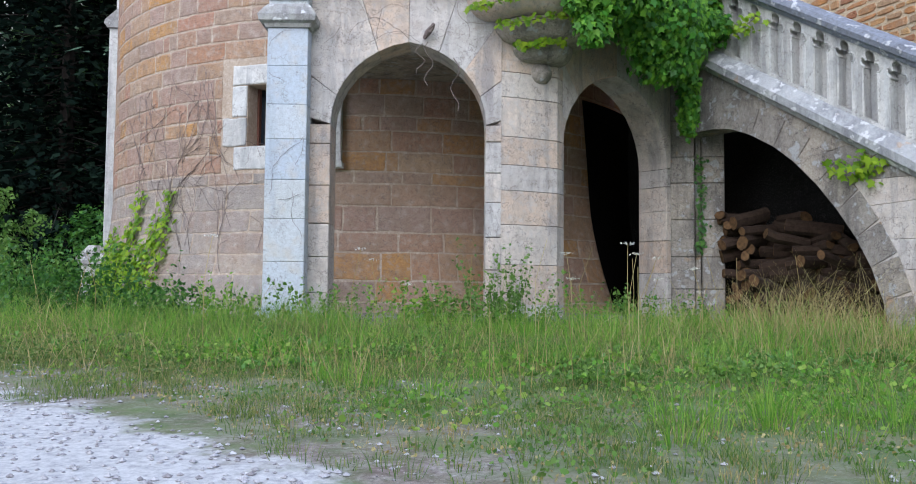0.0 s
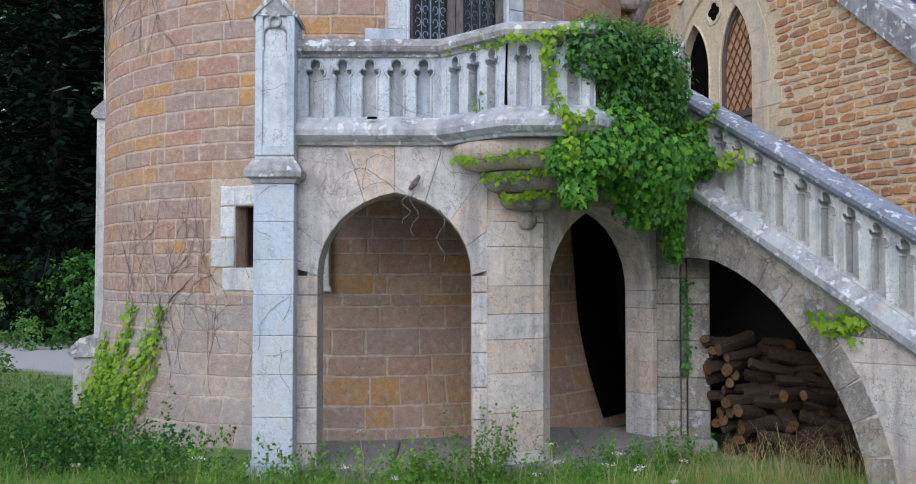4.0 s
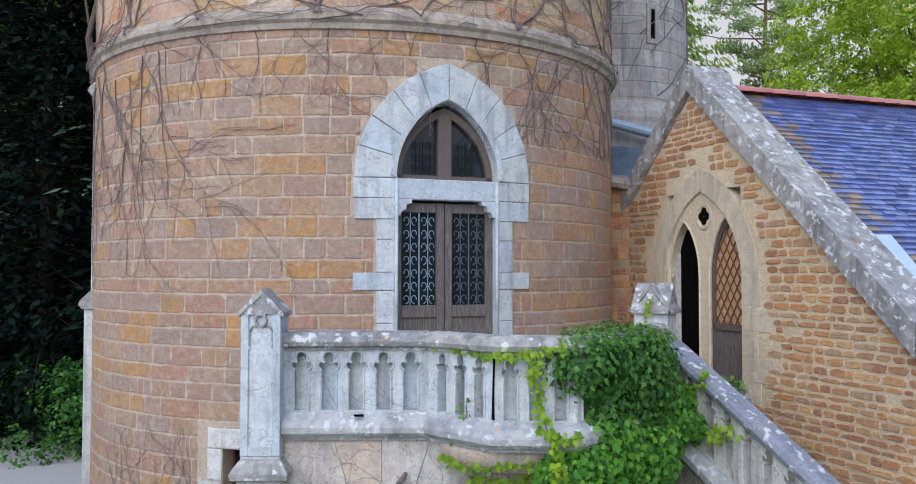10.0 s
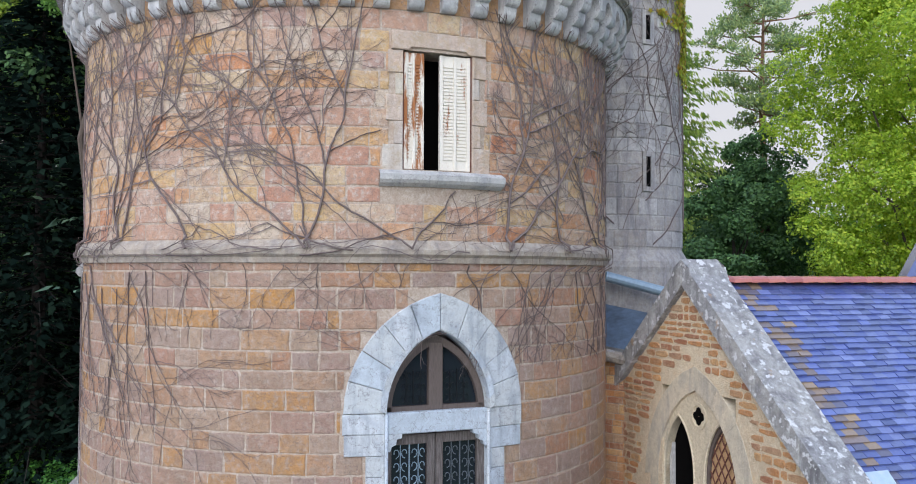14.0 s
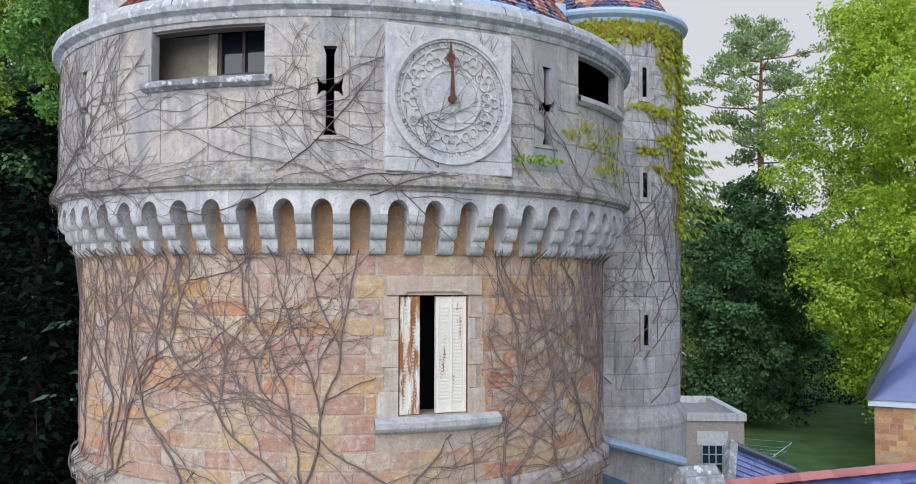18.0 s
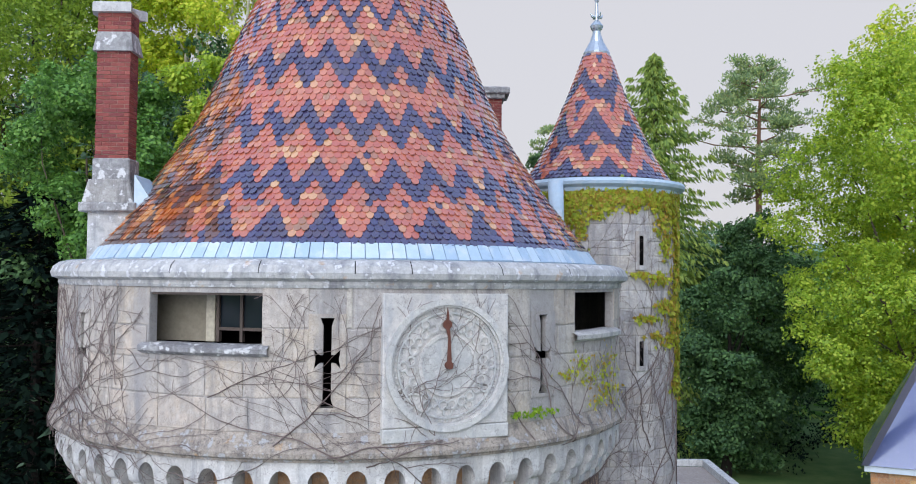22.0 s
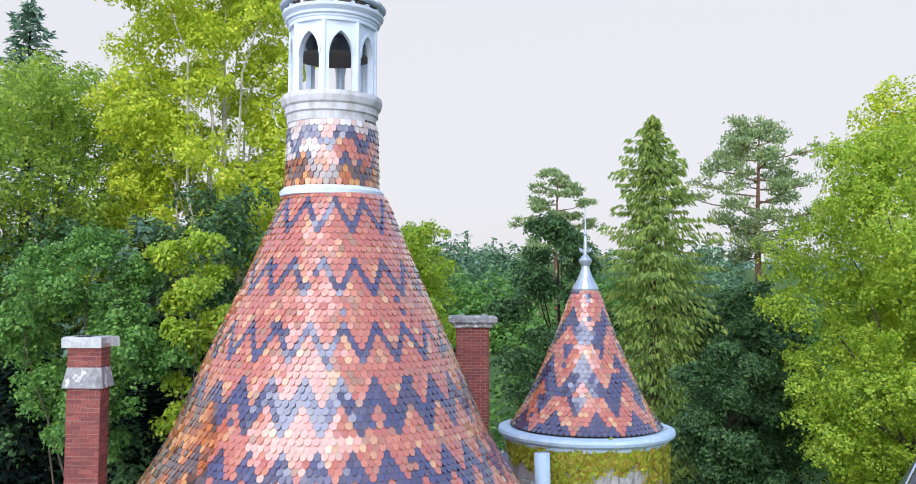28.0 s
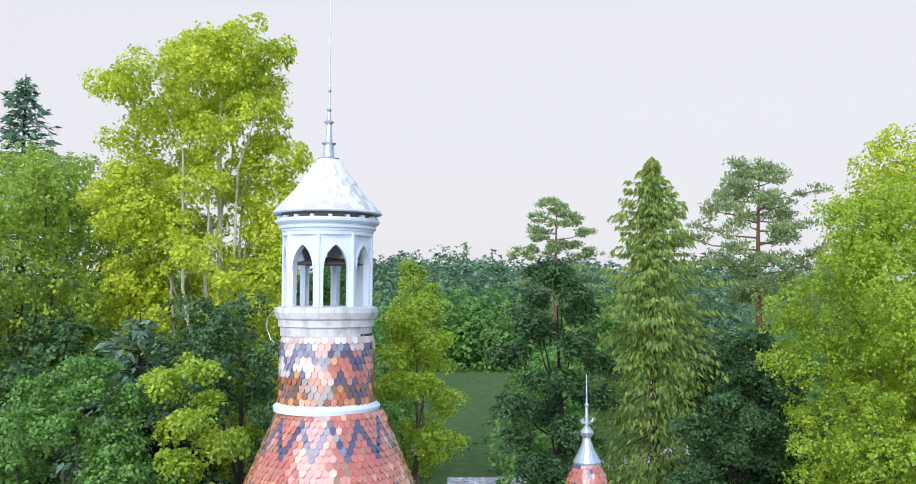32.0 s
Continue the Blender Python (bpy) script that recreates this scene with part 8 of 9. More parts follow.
conifer("dark_fir", "dark fir rising behind the lime tree", -21.5, 50.0, 31.2, 4.6, 6.0, L_BLUE, M_BARKDK, 46, 34, 10, 18, 0.55, 0.1, 0.5, 0.5, 0.0, 0.4)
conifer("dark_fir", "dark fir beside the plane tree", -18.2, 51.0, 30.4, 4.4, 6.0, L_FIRM, M_BARKDK, 47, 34, 10, 18, 0.55, 0.1, 0.5, 0.5, 0.0, 0.4)
conifer("blue_spruce", "spruce with open greyish top", -19.8, 42.3, 34.0, 5.4, 6.0, L_BLUE, M_BARKDK, 8, 40, 12, 26, 0.42, 0.05, 0.5, 0.62, 0.0, 0.45)
broadleaf("maple_tree", "broad light green tree beyond the lawn", 32.2, 58.0, 29.0, 8.8, 2.5, 66000, 0.32, L_MAPLE, M_BARK, 9, 50, 0.6)
broadleaf("plane_tree", "tall yellow-green tree beyond the house", 40.0, 66.0, 36.0, 9.0, 6.0, 26000, 0.42, L_PLANE, M_BARKP, 10, 32, 0.6)
broadleaf("oak_tree", "dark green tree in the wood's edge", 29.0, 80.0, 18.0, 7.0, 2.0, 16000, 0.5, L_FIRM, M_BARKDK, 11, 26, 0.6)
conifer("spruce", "tall spruce with drooping yellowish boughs", 20.2, 80.5, 36.3, 12.5, 1.5, L_SPRUCE, M_BARK, 12, 56, 10, 84, 0.58, 0.5, 0.6, 0.78, 0.5, 0.32)
pine("pine_tree", "tall old pine with layered crown", 30.4, 82.0, 36.0, 7.4, L_PINE, 15, 17000, 0.38, 0.62)
pine("pine_tree", "distant pine with layered crown", 16.9, 126.0, 37.0, 7.0, L_PINE, 18, 15000, 0.52, 0.40)
broadleaf("oak_tree", "mixed dark tree beside the far lawn", 10.8, 78.0, 26.0, 5.2, 1.5, 18000, 0.46, L_FIRM, M_BARKDK, 17, 26, 0.5)
broadleaf("hornbeam", "light green tree behind the roof", -0.9, 47.5, 23.0, 3.0, 3.0, 18000, 0.26, L_MAPLE, M_BARK, 18, 30, 0.55, trunk_r=0.25)
broadleaf("lime_tree", "round sunlit tree at the end of the lawn", -2.4, 100.0, 26.6, 3.6, 14.0, 6000, 0.45, L_TREE, M_BARK, 19, 18, 0.55)
broadleaf("oak_tree", "dark tree behind the outbuilding", 22.0, 66.0, 15.0, 5.0, 1.5, 14000, 0.42, L_FIRM, M_BARKDK, 20, 20, 0.6)

# far woods and the undergrowth of the near wood
rnd = random.Random(30)


def wood(name, label, n, y0, y1, x0, x1, h0, h1, rr0, rr1, leaves, size, leaf):
    """Many crowns close together, too far off to count."""
    lob = []
    for i in range(n):
        yy = rnd.uniform(y0, y1)
        xx = rnd.uniform(x0, x1) * yy
        hh, rr = rnd.uniform(h0, h1), rnd.uniform(rr0, rr1)
        gz = ground_z(xx, yy)
        zz = hh
        while zz > rr * 0.4:
            lob.append((xx + rnd.uniform(-0.5, 0.5) * rr, yy + rnd.uniform(-0.5, 0.5) * rr, gz + zz - rr, rr, rr, rr))
            zz -= rr * 1.2
    c, d = lobe_points(lob, leaves // 8, 0.3)
    ob = quads(name, sprays(c, d, size, 8, size * 1.2), leaf)
    return tagged(ob, label, "woods", "", "stuff")


wood("far_woods", "woodland edge closing the lawn", 60, 262, 292, -0.12, 0.30, 15, 26, 5.0, 8.0, 70000, 1.2, L_MID)
# slope and rise: haze painted in as paler, bluer leaves with distance
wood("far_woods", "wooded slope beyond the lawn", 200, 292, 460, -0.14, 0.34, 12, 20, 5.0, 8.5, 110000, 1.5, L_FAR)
wood("far_woods", "wooded rise on the horizon, leaves tinted pale for haze", 120, 600, 760, -0.3, 0.5, 8, 16, 9.0, 15.0, 30000, 4.0, leaf_mat("rise_leaf_haze_tint", [(140, 168, 150), (130, 158, 144), (152, 178, 154)], 0.8, 0.2))
wood("far_woods", "trees beside the far lawn", 16, 100, 210, 0.115, 0.15, 14, 22, 4.0, 6.0, 24000, 0.8, L_MID)
wood("far_woods", "trees on the lawn's other side", 14, 110, 230, -0.10, -0.03, 14, 21, 4.0, 6.0, 24000, 0.8, L_MID)
wood("far_woods", "woodland beside the house and drive", 110, 90, 170, 0.36, 0.9, 14, 22, 4.0, 6.5, 30000, 1.0, L_MID)
wood("far_woods", "woodland behind the left trees", 70, 48, 110, -0.85, -0.3, 14, 22, 3.5, 6.0, 40000, 0.7, L_FIRM)
# this wood is never in view; added to cut low light into recesses
wood("far_woods", "unseen tall wood added behind the camera to block low light", 70, -62, -44, -1.6, 1.6, 14, 19, 4.5, 6.5, 26000, 1.3, L_MID)
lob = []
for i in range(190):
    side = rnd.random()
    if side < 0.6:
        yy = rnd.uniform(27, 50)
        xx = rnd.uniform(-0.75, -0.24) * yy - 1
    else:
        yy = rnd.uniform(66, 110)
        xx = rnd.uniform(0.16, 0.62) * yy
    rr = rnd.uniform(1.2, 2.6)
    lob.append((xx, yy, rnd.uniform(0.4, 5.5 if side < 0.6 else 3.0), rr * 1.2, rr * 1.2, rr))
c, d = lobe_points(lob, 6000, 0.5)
# undergrowth takes the same near-black leaves, for shade below the trees
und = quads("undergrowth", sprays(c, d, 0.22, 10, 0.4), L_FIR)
tagged(und, "shrubs under the trees, near-black for the wood's shade", "shrubs", "", "stuff")
lob = [(-9.0 + rnd.uniform(-6, 1.5), 25.0 + rnd.uniform(-1, 3.5), rnd.uniform(0.3, 2.2), 1.0, 1.0, 0.9) for i in range(26)]
c, d = lobe_points(lob, 1400, 0.5)
und = quads("undergrowth", sprays(c, d, 0.13, 10, 0.25), L_DARK)
tagged(und, "low green bushes at the edge of the wood", "shrubs", "", "stuff")


# ---- dead creeper on the walls ----
def creeper(name, label, cx, cy, rad, starts, seed, zmin, zmax, amin, amax, steps=50, step=0.09, depth=2, lift=0.012, avoid=None, fork=0.11, up=0.25):
    """Branching dry stems that wind up a round wall; starts are (angle, z, heading from upright, radius)."""
    rnd = random.Random(seed)
    g = geo()

    def grow(a, z, h0, r, n, lev):
        pts, rad_l = [], []
        ph, h = rnd.uniform(0, 99), h0
        amp = rnd.uniform(0.25, 0.6)
        for i in range(n):
            rr = rad(z)
            pts.append((cx + (rr + lift + r * 0.5) * math.cos(a), cy + (rr + lift + r * 0.5) * math.sin(a), z))
            rad_l.append(max(0.0032, r * (1 - 0.7 * i / n)))
            h0 *= 1 - 0.02 * up
            h = h0 + amp * noise.noise(Vector((i * 0.16, ph, 0))) * 1.9 + amp * 0.9 * noise.noise(Vector((i * 0.55, ph, 5)))
            a += step * math.sin(h) / rr
            z += step * math.cos(h)
            if not (zmin < z < zmax and amin < a < amax) or (avoid and avoid(a, z)):
                break
            if lev > 0 and i > 1 and rnd.random() < fork:
                grow(a, z, h + rnd.choice((-1, 1)) * rnd.uniform(0.35, 1.05), r * rnd.uniform(0.45, 0.72), int(n * rnd.uniform(0.4, 0.85)), lev - 1)
            elif i > 1 and rnd.random() < 0.16:
                # short side twig
                q, b, zz, hh = [pts[-1]], a, z, h + rnd.choice((-1, 1)) * rnd.uniform(0.6, 1.3)
                for _ in range(rnd.randint(2, 5)):
                    b += 0.05 * math.sin(hh) / rr
                    zz += 0.05 * math.cos(hh)
                    hh += rnd.uniform(-0.35, 0.35)
                    q.append((cx + (rr + lift + 0.004) * math.cos(b), cy + (rr + lift + 0.004) * math.sin(b), zz))
                tube(g, q, 0.003, 3)
        if len(pts) > 2:
            tube(g, pts, rad_l, 5 if r > 0.012 else 3)
    for a, z, h, r in starts:
        grow(a, z, h, r, steps, depth)
    ob = build(name, g, M_STEM)
    return tagged(ob, label, "creeper", "", "stuff")


def climb_r(z):
    """Outline of the tower that the stems follow: shaft, corbel faces, sloping ledge, clock storey."""
    if z < Z_STR - 0.05 or Z_STR + 0.28 < z < Z_COR - 0.05:
        return R1 + 0.006
    if z < Z_COR - 0.05:
        return R1 + 0.12
    if z < Z_COR + 0.3:
        return R1 + 0.02 + 0.35 * (z - Z_COR + 0.05) / 0.35
    if z < Z_GREY + 0.15:
        return R1 + 0.36 + (0.11 if z > Z_GREY else 0.0)
    if z < Z_GREY + 0.36:
        return R2 + 0.11 - 0.10 * (z - Z_GREY - 0.15) / 0.21
    return R2 + 0.01


rnd = random.Random(61)
no_window = lambda a, z: -1.385 < a < -1.045 and 9.36 < z < 11.36
no_opening = lambda a, z: no_window(a, z) or z > 13.72 and (O1[0] - 0.02 < a < O1[1] + 0.02 or O2[0] - 0.02 < a < O2[1])
# the trunks fan out from a few roots on the string course
st = []
for a0, hs in ((-1.60, (-0.85, -0.40, 0.2)), (-1.30, (-0.9, 0.6)), (-1.95, (-0.5,)), (-2.3, (-0.2, 0.5)), (-2.62, (-0.3, 0.25)), (-0.98, (0.2, 0.8)), (-0.72, (-0.2,)), (-0.42, (-0.4, 0.1)), (-2.85, (0.15,))):
    st += [(a0 + rnd.uniform(-0.02, 0.02), Z_STR + 0.16, h, rnd.uniform(0.010, 0.021)) for h in hs]
creeper("dead_creeper", "thick grey creeper trunks fanning over the tower wall", TX, TY, climb_r, st, 62, Z_STR - 0.1, Z_COR + 0.12, -3.2, 0.25, 50, 0.09, 2, avoid=no_opening, fork=0.15)
st = [(rnd.uniform(-3.0, 0.1), rnd.uniform(8.6, 10.4), rnd.uniform(-1.3, 1.3), rnd.uniform(0.0045, 0.009)) for i in range(26)]
st += [(rnd.uniform(-1.0, 0.1), rnd.uniform(8.7, 10.8), rnd.uniform(-1.4, 1.4), rnd.uniform(0.0045, 0.009)) for i in range(14)]
creeper("dead_creeper", "dry creeper stems spread over the tower wall", TX, TY, climb_r, st, 67, 8.3, Z_COR + 0.1, -3.2, 0.25, 34, 0.09, avoid=no_window)
# clock storey: long slanting stems from the ledge
st = [(rnd.uniform(-3.0, -0.3), 12.2 + rnd.random() * 0.5, rnd.choice((-1, 1)) * rnd.uniform(0.5, 1.45), rnd.uniform(0.006, 0.012)) for i in range(30)]
st += [(rnd.uniform(-2.9, -1.4), rnd.uniform(12.9, 13.9), rnd.uniform(-1.5, 1.5), rnd.uniform(0.0045, 0.008)) for i in range(18)]
creeper("dead_creeper", "thin dry creeper stems on the clock storey", TX, TY, climb_r, st, 63, 11.75, Z_EAVE - 0.05, -3.05, -0.2, 34, 0.085, avoid=lambda a, z: no_opening(a, z) or -1.37 < a < -1.03 and z > 12.7)
st = [(rnd.uniform(-1.37, -1.03), 12.75, rnd.uniform(-1.0, 1.0), 0.006) for i in range(4)] + [(-1.38, rnd.uniform(13, 14.2), rnd.uniform(0.5, 1.5), 0.0045) for i in range(3)]
creeper("dead_creeper", "dry creeper stems crossing the stone clock face", TX, TY, lambda z: R2 + 0.055, st, 65, 12.7, Z_EAVE - 0.1, -1.40, -1.0, 22, 0.08)
# below the string course: hanging mats at the sides
st = [(rnd.uniform(-2.95, -2.05), Z_STR - 0.05 - rnd.random() * 0.4, 3.14 + rnd.uniform(-0.9, 0.9), rnd.uniform(0.006, 0.013)) for i in range(20)]
st += [(rnd.uniform(-1.15, -0.2), Z_STR - 0.05, 3.14 + rnd.uniform(-1.2, 1.2), rnd.uniform(0.006, 0.012)) for i in range(17)]
creeper("dead_creeper", "dry creeper strands hanging below the string course", TX, TY, climb_r, st, 64, 5.0, Z_STR, -3.1, 0.1, 26, 0.085, up=0.0, avoid=lambda a, z: a > -1.4 and z < 7.0)
st = [(rnd.uniform(-2.2, -1.3), Z_STR - 0.04, 3.14 + rnd.uniform(-1.2, 1.2), 0.006) for i in range(16)]
creeper("dead_creeper", "short dry strands under the string course", TX, TY, climb_r, st, 68, 7.5, Z_STR, -2.4, -1.1, 12, 0.08, 1, up=0.0, avoid=lambda a, z: abs(a - DOOR_A) < 0.2 and z < 8.06)
# stems lying along the string course itself
st = [(rnd.uniform(-3.0, 0.0), Z_STR + rnd.uniform(0.06, 0.2), rnd.choice((-1, 1)) * rnd.uniform(1.35, 1.6), rnd.uniform(0.008, 0.014)) for i in range(16)]
creeper("dead_creeper", "dry stems lying along the string course", TX, TY, climb_r, st, 69, Z_STR - 0.1, Z_STR + 0.5, -3.1, 0.2, 24, 0.09, 1)
st = [(rnd.uniform(-2.6, -0.1), rnd.uniform(8.8, 12.5), rnd.uniform(-1.0, 1.0), rnd.uniform(0.007, 0.015)) for i in range(32)]
creeper("dead_creeper", "dry creeper on the turret", UX, UY, lambda z: RT + 0.012, st, 65, 8.7, 16.3, -2.9, 0.2, 34, 0.10)
# fine roots on the lower wall and the balcony
st = [(rnd.uniform(-2.45, -1.8), rnd.uniform(0.6, 2.4), rnd.uniform(-0.6, 0.6), 0.004) for i in range(26)]
creeper("dead_creeper", "fine dead tendrils on the foot of the tower", TX, TY, lambda z: shaft_r(z) + 0.004, st, 66, 0.2, 3.3, -2.7, -1.1, 14, 0.08, 1)


def flat_tendrils(name, m, u0, v0, u1, v1, n, seed, r=0.0028):
    rnd = random.Random(seed)
    g = geo()
    for i in range(n):
        u, v, h = rnd.uniform(u0, u1), rnd.uniform(v0, v1), rnd.uniform(0, 6.28)
        pts = []
        for q in range(rnd.randint(6, 14)):
            pts.append(m @ Vector((u, v, 0.008)))
            h += rnd.uniform(-0.5, 0.5)
            u += 0.06 * math.cos(h)
            v += 0.06 * math.sin(h)
            if not (u0 < u < u1 and v0 < v < v1):
                break
        if len(pts) > 3:
            tube(g, pts, r, 3)
    return tagged(build(name, g, M_STEM), "fine dead tendrils clinging to pale stone", "creeper", "", "stuff")


flat_tendrils("dead_tendrils", wall_frame(-1.575, 9.05, 1, 0), 0.05, 3.0, 1.9, 3.5, 12, 71, 0.0022)
flat_tendrils("dead_tendrils", wall_frame(-1.575, 9.05, 1, 0), 0.05, 3.84, 1.5, 4.46, 10, 72, 0.002)
flat_tendrils("dead_tendrils", wall_frame(-1.99, 8.85, 1, 0), 0.02, 0.3, 0.4, 4.8, 12, 73, 0.002)
g = geo()
for (x, z, L) in ((-0.33, 3.02, 0.45), (-0.05, 2.85, 0.55), (-0.42, 3.0, 0.3)):
    pts = [(x + 0.05 * math.sin(i * 1.3 + x * 9), 9.0 + 0.01 * i, z - L * i / 7) for i in range(8)]
    tube(g, pts, 0.006, 4)
tube(g, [(-0.38, 9.02, 3.06), (-0.33, 8.97, 3.12), (-0.28, 8.98, 3.2), (-0.3, 9.0, 3.16), (-0.36, 8.97, 3.08)], [0.02, 0.035, 0.02, 0.03, 0.012], 6)
tagged(build("hanging_roots", g, M_STEM), "bare twisted roots hanging from the arch", "root")

# ---- live creepers ----
ivy = thing("balcony_ivy", "thick green ivy spilling over the balcony corner", "ivy")
lob_dark = [(1.52, 8.42, 4.36, 0.42, 0.3, 0.32), (1.95, 8.95, 4.36, 0.55, 0.45, 0.36), (2.35, 9.75, 4.3, 0.42, 0.45, 0.34), (2.15, 9.2, 4.0, 0.45, 0.42, 0.4), (2.58, 10.2, 4.05, 0.3, 0.36, 0.36), (1.75, 8.65, 4.0, 0.3, 0.28, 0.4)]
lob_big = [(1.72, 8.62, 3.55, 0.42, 0.32, 0.40), (2.05, 9.05, 3.35, 0.5, 0.42, 0.45), (2.35, 9.6, 3.3, 0.42, 0.42, 0.5), (1.45, 8.45, 3.35, 0.34, 0.26, 0.30), (2.6, 10.1, 3.35, 0.3, 0.3, 0.5), (2.75, 10.35, 2.75, 0.14, 0.2, 0.5), (2.2, 9.3, 2.95, 0.35, 0.3, 0.3), (2.85, 10.2, 3.75, 0.28, 0.25, 0.25), (1.3, 8.4, 3.0, 0.2, 0.16, 0.2), (1.15, 8.35, 3.3, 0.16, 0.14, 0.2), (2.95, 10.0, 3.5, 0.22, 0.22, 0.22)]


def hung_leaves(cen, out, size, droop=1.0):
    """Five-pointed leaves whose tips hang down, facing outwards."""
    k = len(cen)
    nor = out + R.normal(size=(k, 3)) * 0.38
    nor[:, 2] += 0.45
    nor /= np.linalg.norm(nor, axis=1)[:, None] + 1e-9
    t = np.array([[0, 0, -droop]]) + R.normal(size=(k, 3)) * 0.45
    t -= nor * np.sum(t * nor, axis=1)[:, None]
    t /= np.linalg.norm(t, axis=1)[:, None] + 1e-9
    b = np.cross(nor, t)
    s = (size * R.uniform(0.5, 1.3, k))[:, None]
    shape = [(-0.30, 0.0), (-0.42, 0.26), (-0.10, 0.27), (0.02, 0.52), (0.16, 0.22), (0.62, 0.0), (0.16, -0.22), (0.02, -0.52), (-0.10, -0.27), (-0.42, -0.26)]
    return np.stack([cen + (t * p + b * q) * s - nor * (abs(q) * 0.35 + max(0.0, p) * 0.3) * s for p, q in shape], axis=1)


c, d = lobe_points(lob_dark, 11500, 0.4)
quads("dark_foliage", hung_leaves(c, d, 0.062), L_DARK, ivy, 10)
c, d = lobe_points([(x, y, z + 0.20, rx, ry, rz * 0.62) for x, y, z, rx, ry, rz in lob_dark[:4]], 4200, 0.3)
keep = d[:, 2] > -0.1
quads("top_foliage", hung_leaves(c[keep], d[keep], 0.045, 0.3), L_IVYTOP, ivy, 10)
c, d = lobe_points(lob_big, 13000, 0.5)
d[:, 1] -= 0.5
quads("bright_foliage", hung_leaves(c, d * 0.8, 0.078), L_IVY, ivy, 10)
g = geo()
for i in range(16):
    a = rnd.uniform(0, 1)
    p = Vector((1.5 + 1.2 * a, 8.5 + 1.7 * a, 4.5))
    tube(g, [p, p + Vector((-0.1, -0.15, -0.5)), p + Vector((0.0, -0.1, -1.1))], 0.012, 4)
part("stems", g, M_STEM, ivy)


def runner(name, label, pts, n, size, leaf, seed, spread=0.04, parent=None, drop=0.0, out=(0, -1, 0)):
    """Leaves along a trailing shoot."""
    rnd = random.Random(seed)
    pts = [Vector(p) for p in pts]
    t = thing(name, label, "creeper")
    g = geo()
    tube(g, pts, 0.006, 4)
    part("shoot", g, M_STEM, t)
    cen = []
    for i in range(n):
        f = i / n * (len(pts) - 1)
        k = int(f)
        p = pts[k].lerp(pts[min(k + 1, len(pts) - 1)], f - k)
        cen.append(p + Vector((rnd.gauss(0, spread), rnd.gauss(0, spread) - 0.02, rnd.gauss(0, spread) - drop * rnd.random())))
    o = np.array([out] * n, float) + np.array([(0, 0, 0.2)])
    quads("leaves", hung_leaves(np.array([tuple(c) for c in cen]), o, size * 0.85), leaf, t, 10)
    return t


runner("vine_runner", "yellow-green vine shoot trailing along the coping", [(0.05, 8.93, 4.53), (0.4, 8.6, 4.5), (0.62, 8.30, 4.48), (0.95, 8.25, 4.5), (1.3, 8.22, 4.55)], 150, 0.075, L_VINE, 81, 0.03)
runner("vine_runner", "yellow-green vine hanging down the parapet", [(1.02, 8.24, 4.55), (1.0, 8.22, 4.3), (1.02, 8.2, 4.0), (1.12, 8.18, 3.75), (1.22, 8.15, 3.5), (1.22, 8.2, 3.2)], 170, 0.085, L_VINE, 82, 0.035)
runner("vine_runner", "yellow-green vine along the base course", [(1.12, 8.2, 3.72), (1.3, 8.2, 3.68), (1.45, 8.22, 3.7)], 50, 0.08, L_VINE, 83, 0.03)
for i, (r, z, a0, a1) in enumerate(((0.80, 3.36, -160, -60), (0.60, 3.18, -140, -50), (0.40, 2.98, -130, -55))):
    runner("vine_runner", "row of small vine leaves along the corbel tier", [(CX + (r + 0.03) * math.cos(radians(a0 + (a1 - a0) * k / 6)), CY + (r + 0.03) * math.sin(radians(a0 + (a1 - a0) * k / 6)), z - 0.03 * math.sin(k)) for k in range(7)], 95, 0.075, L_VINE, 84 + i, 0.02)
runner("vine_runner", "vine shoots reaching over the stair rail", [(2.9, 10.2, 3.55), (3.05, 9.95, 3.5), (3.2, 9.8, 3.42), (3.3, 9.6, 3.5)], 90, 0.09, L_VINE, 88, 0.05)
runner("vine_runner", "vine shoot climbing the stair panels", [(2.95, 10.15, 3.5), (2.98, 10.1, 3.9), (3.12, 9.95, 4.0), (3.14, 9.9, 4.15)], 70, 0.08, L_VINE, 89, 0.03)
runner("vine_runner", "moss and fern growing in the pier's groove", [(2.98, 10.72, 2.1), (2.98, 10.70, 1.7), (2.99, 10.7, 1.25), (2.98, 10.7, 0.9)], 150, 0.06, L_DARK, 90, 0.035)
runner("vine_runner", "green sprig rooted on the stair wall", [(3.86, 8.88, 1.78), (3.95, 8.66, 1.7), (4.02, 8.52, 1.74), (4.1, 8.4, 1.8)], 90, 0.12, L_VINE, 91, 0.07, drop=0.12)
runner("vine_runner", "small plant on the parapet's base", [(0.33, 8.72, 3.55), (0.36, 8.66, 3.75), (0.34, 8.66, 3.95)], 60, 0.05, L_WEED, 92, 0.05)
runner("vine_runner", "vine leaves on the stair-head pillar", [(2.62, 10.75, 4.55), (2.66, 10.78, 4.8), (2.72, 10.8, 4.95)], 40, 0.06, L_VINE, 93, 0.02)
runner("vine_runner", "small plants on the lancet window's sill", [tuple(mG @ Vector((2.5, WF + 0.02, 0.02))), tuple(mG @ Vector((3.1, WF + 0.02, 0.04)))], 60, 0.09, L_WEED, 94, 0.05)
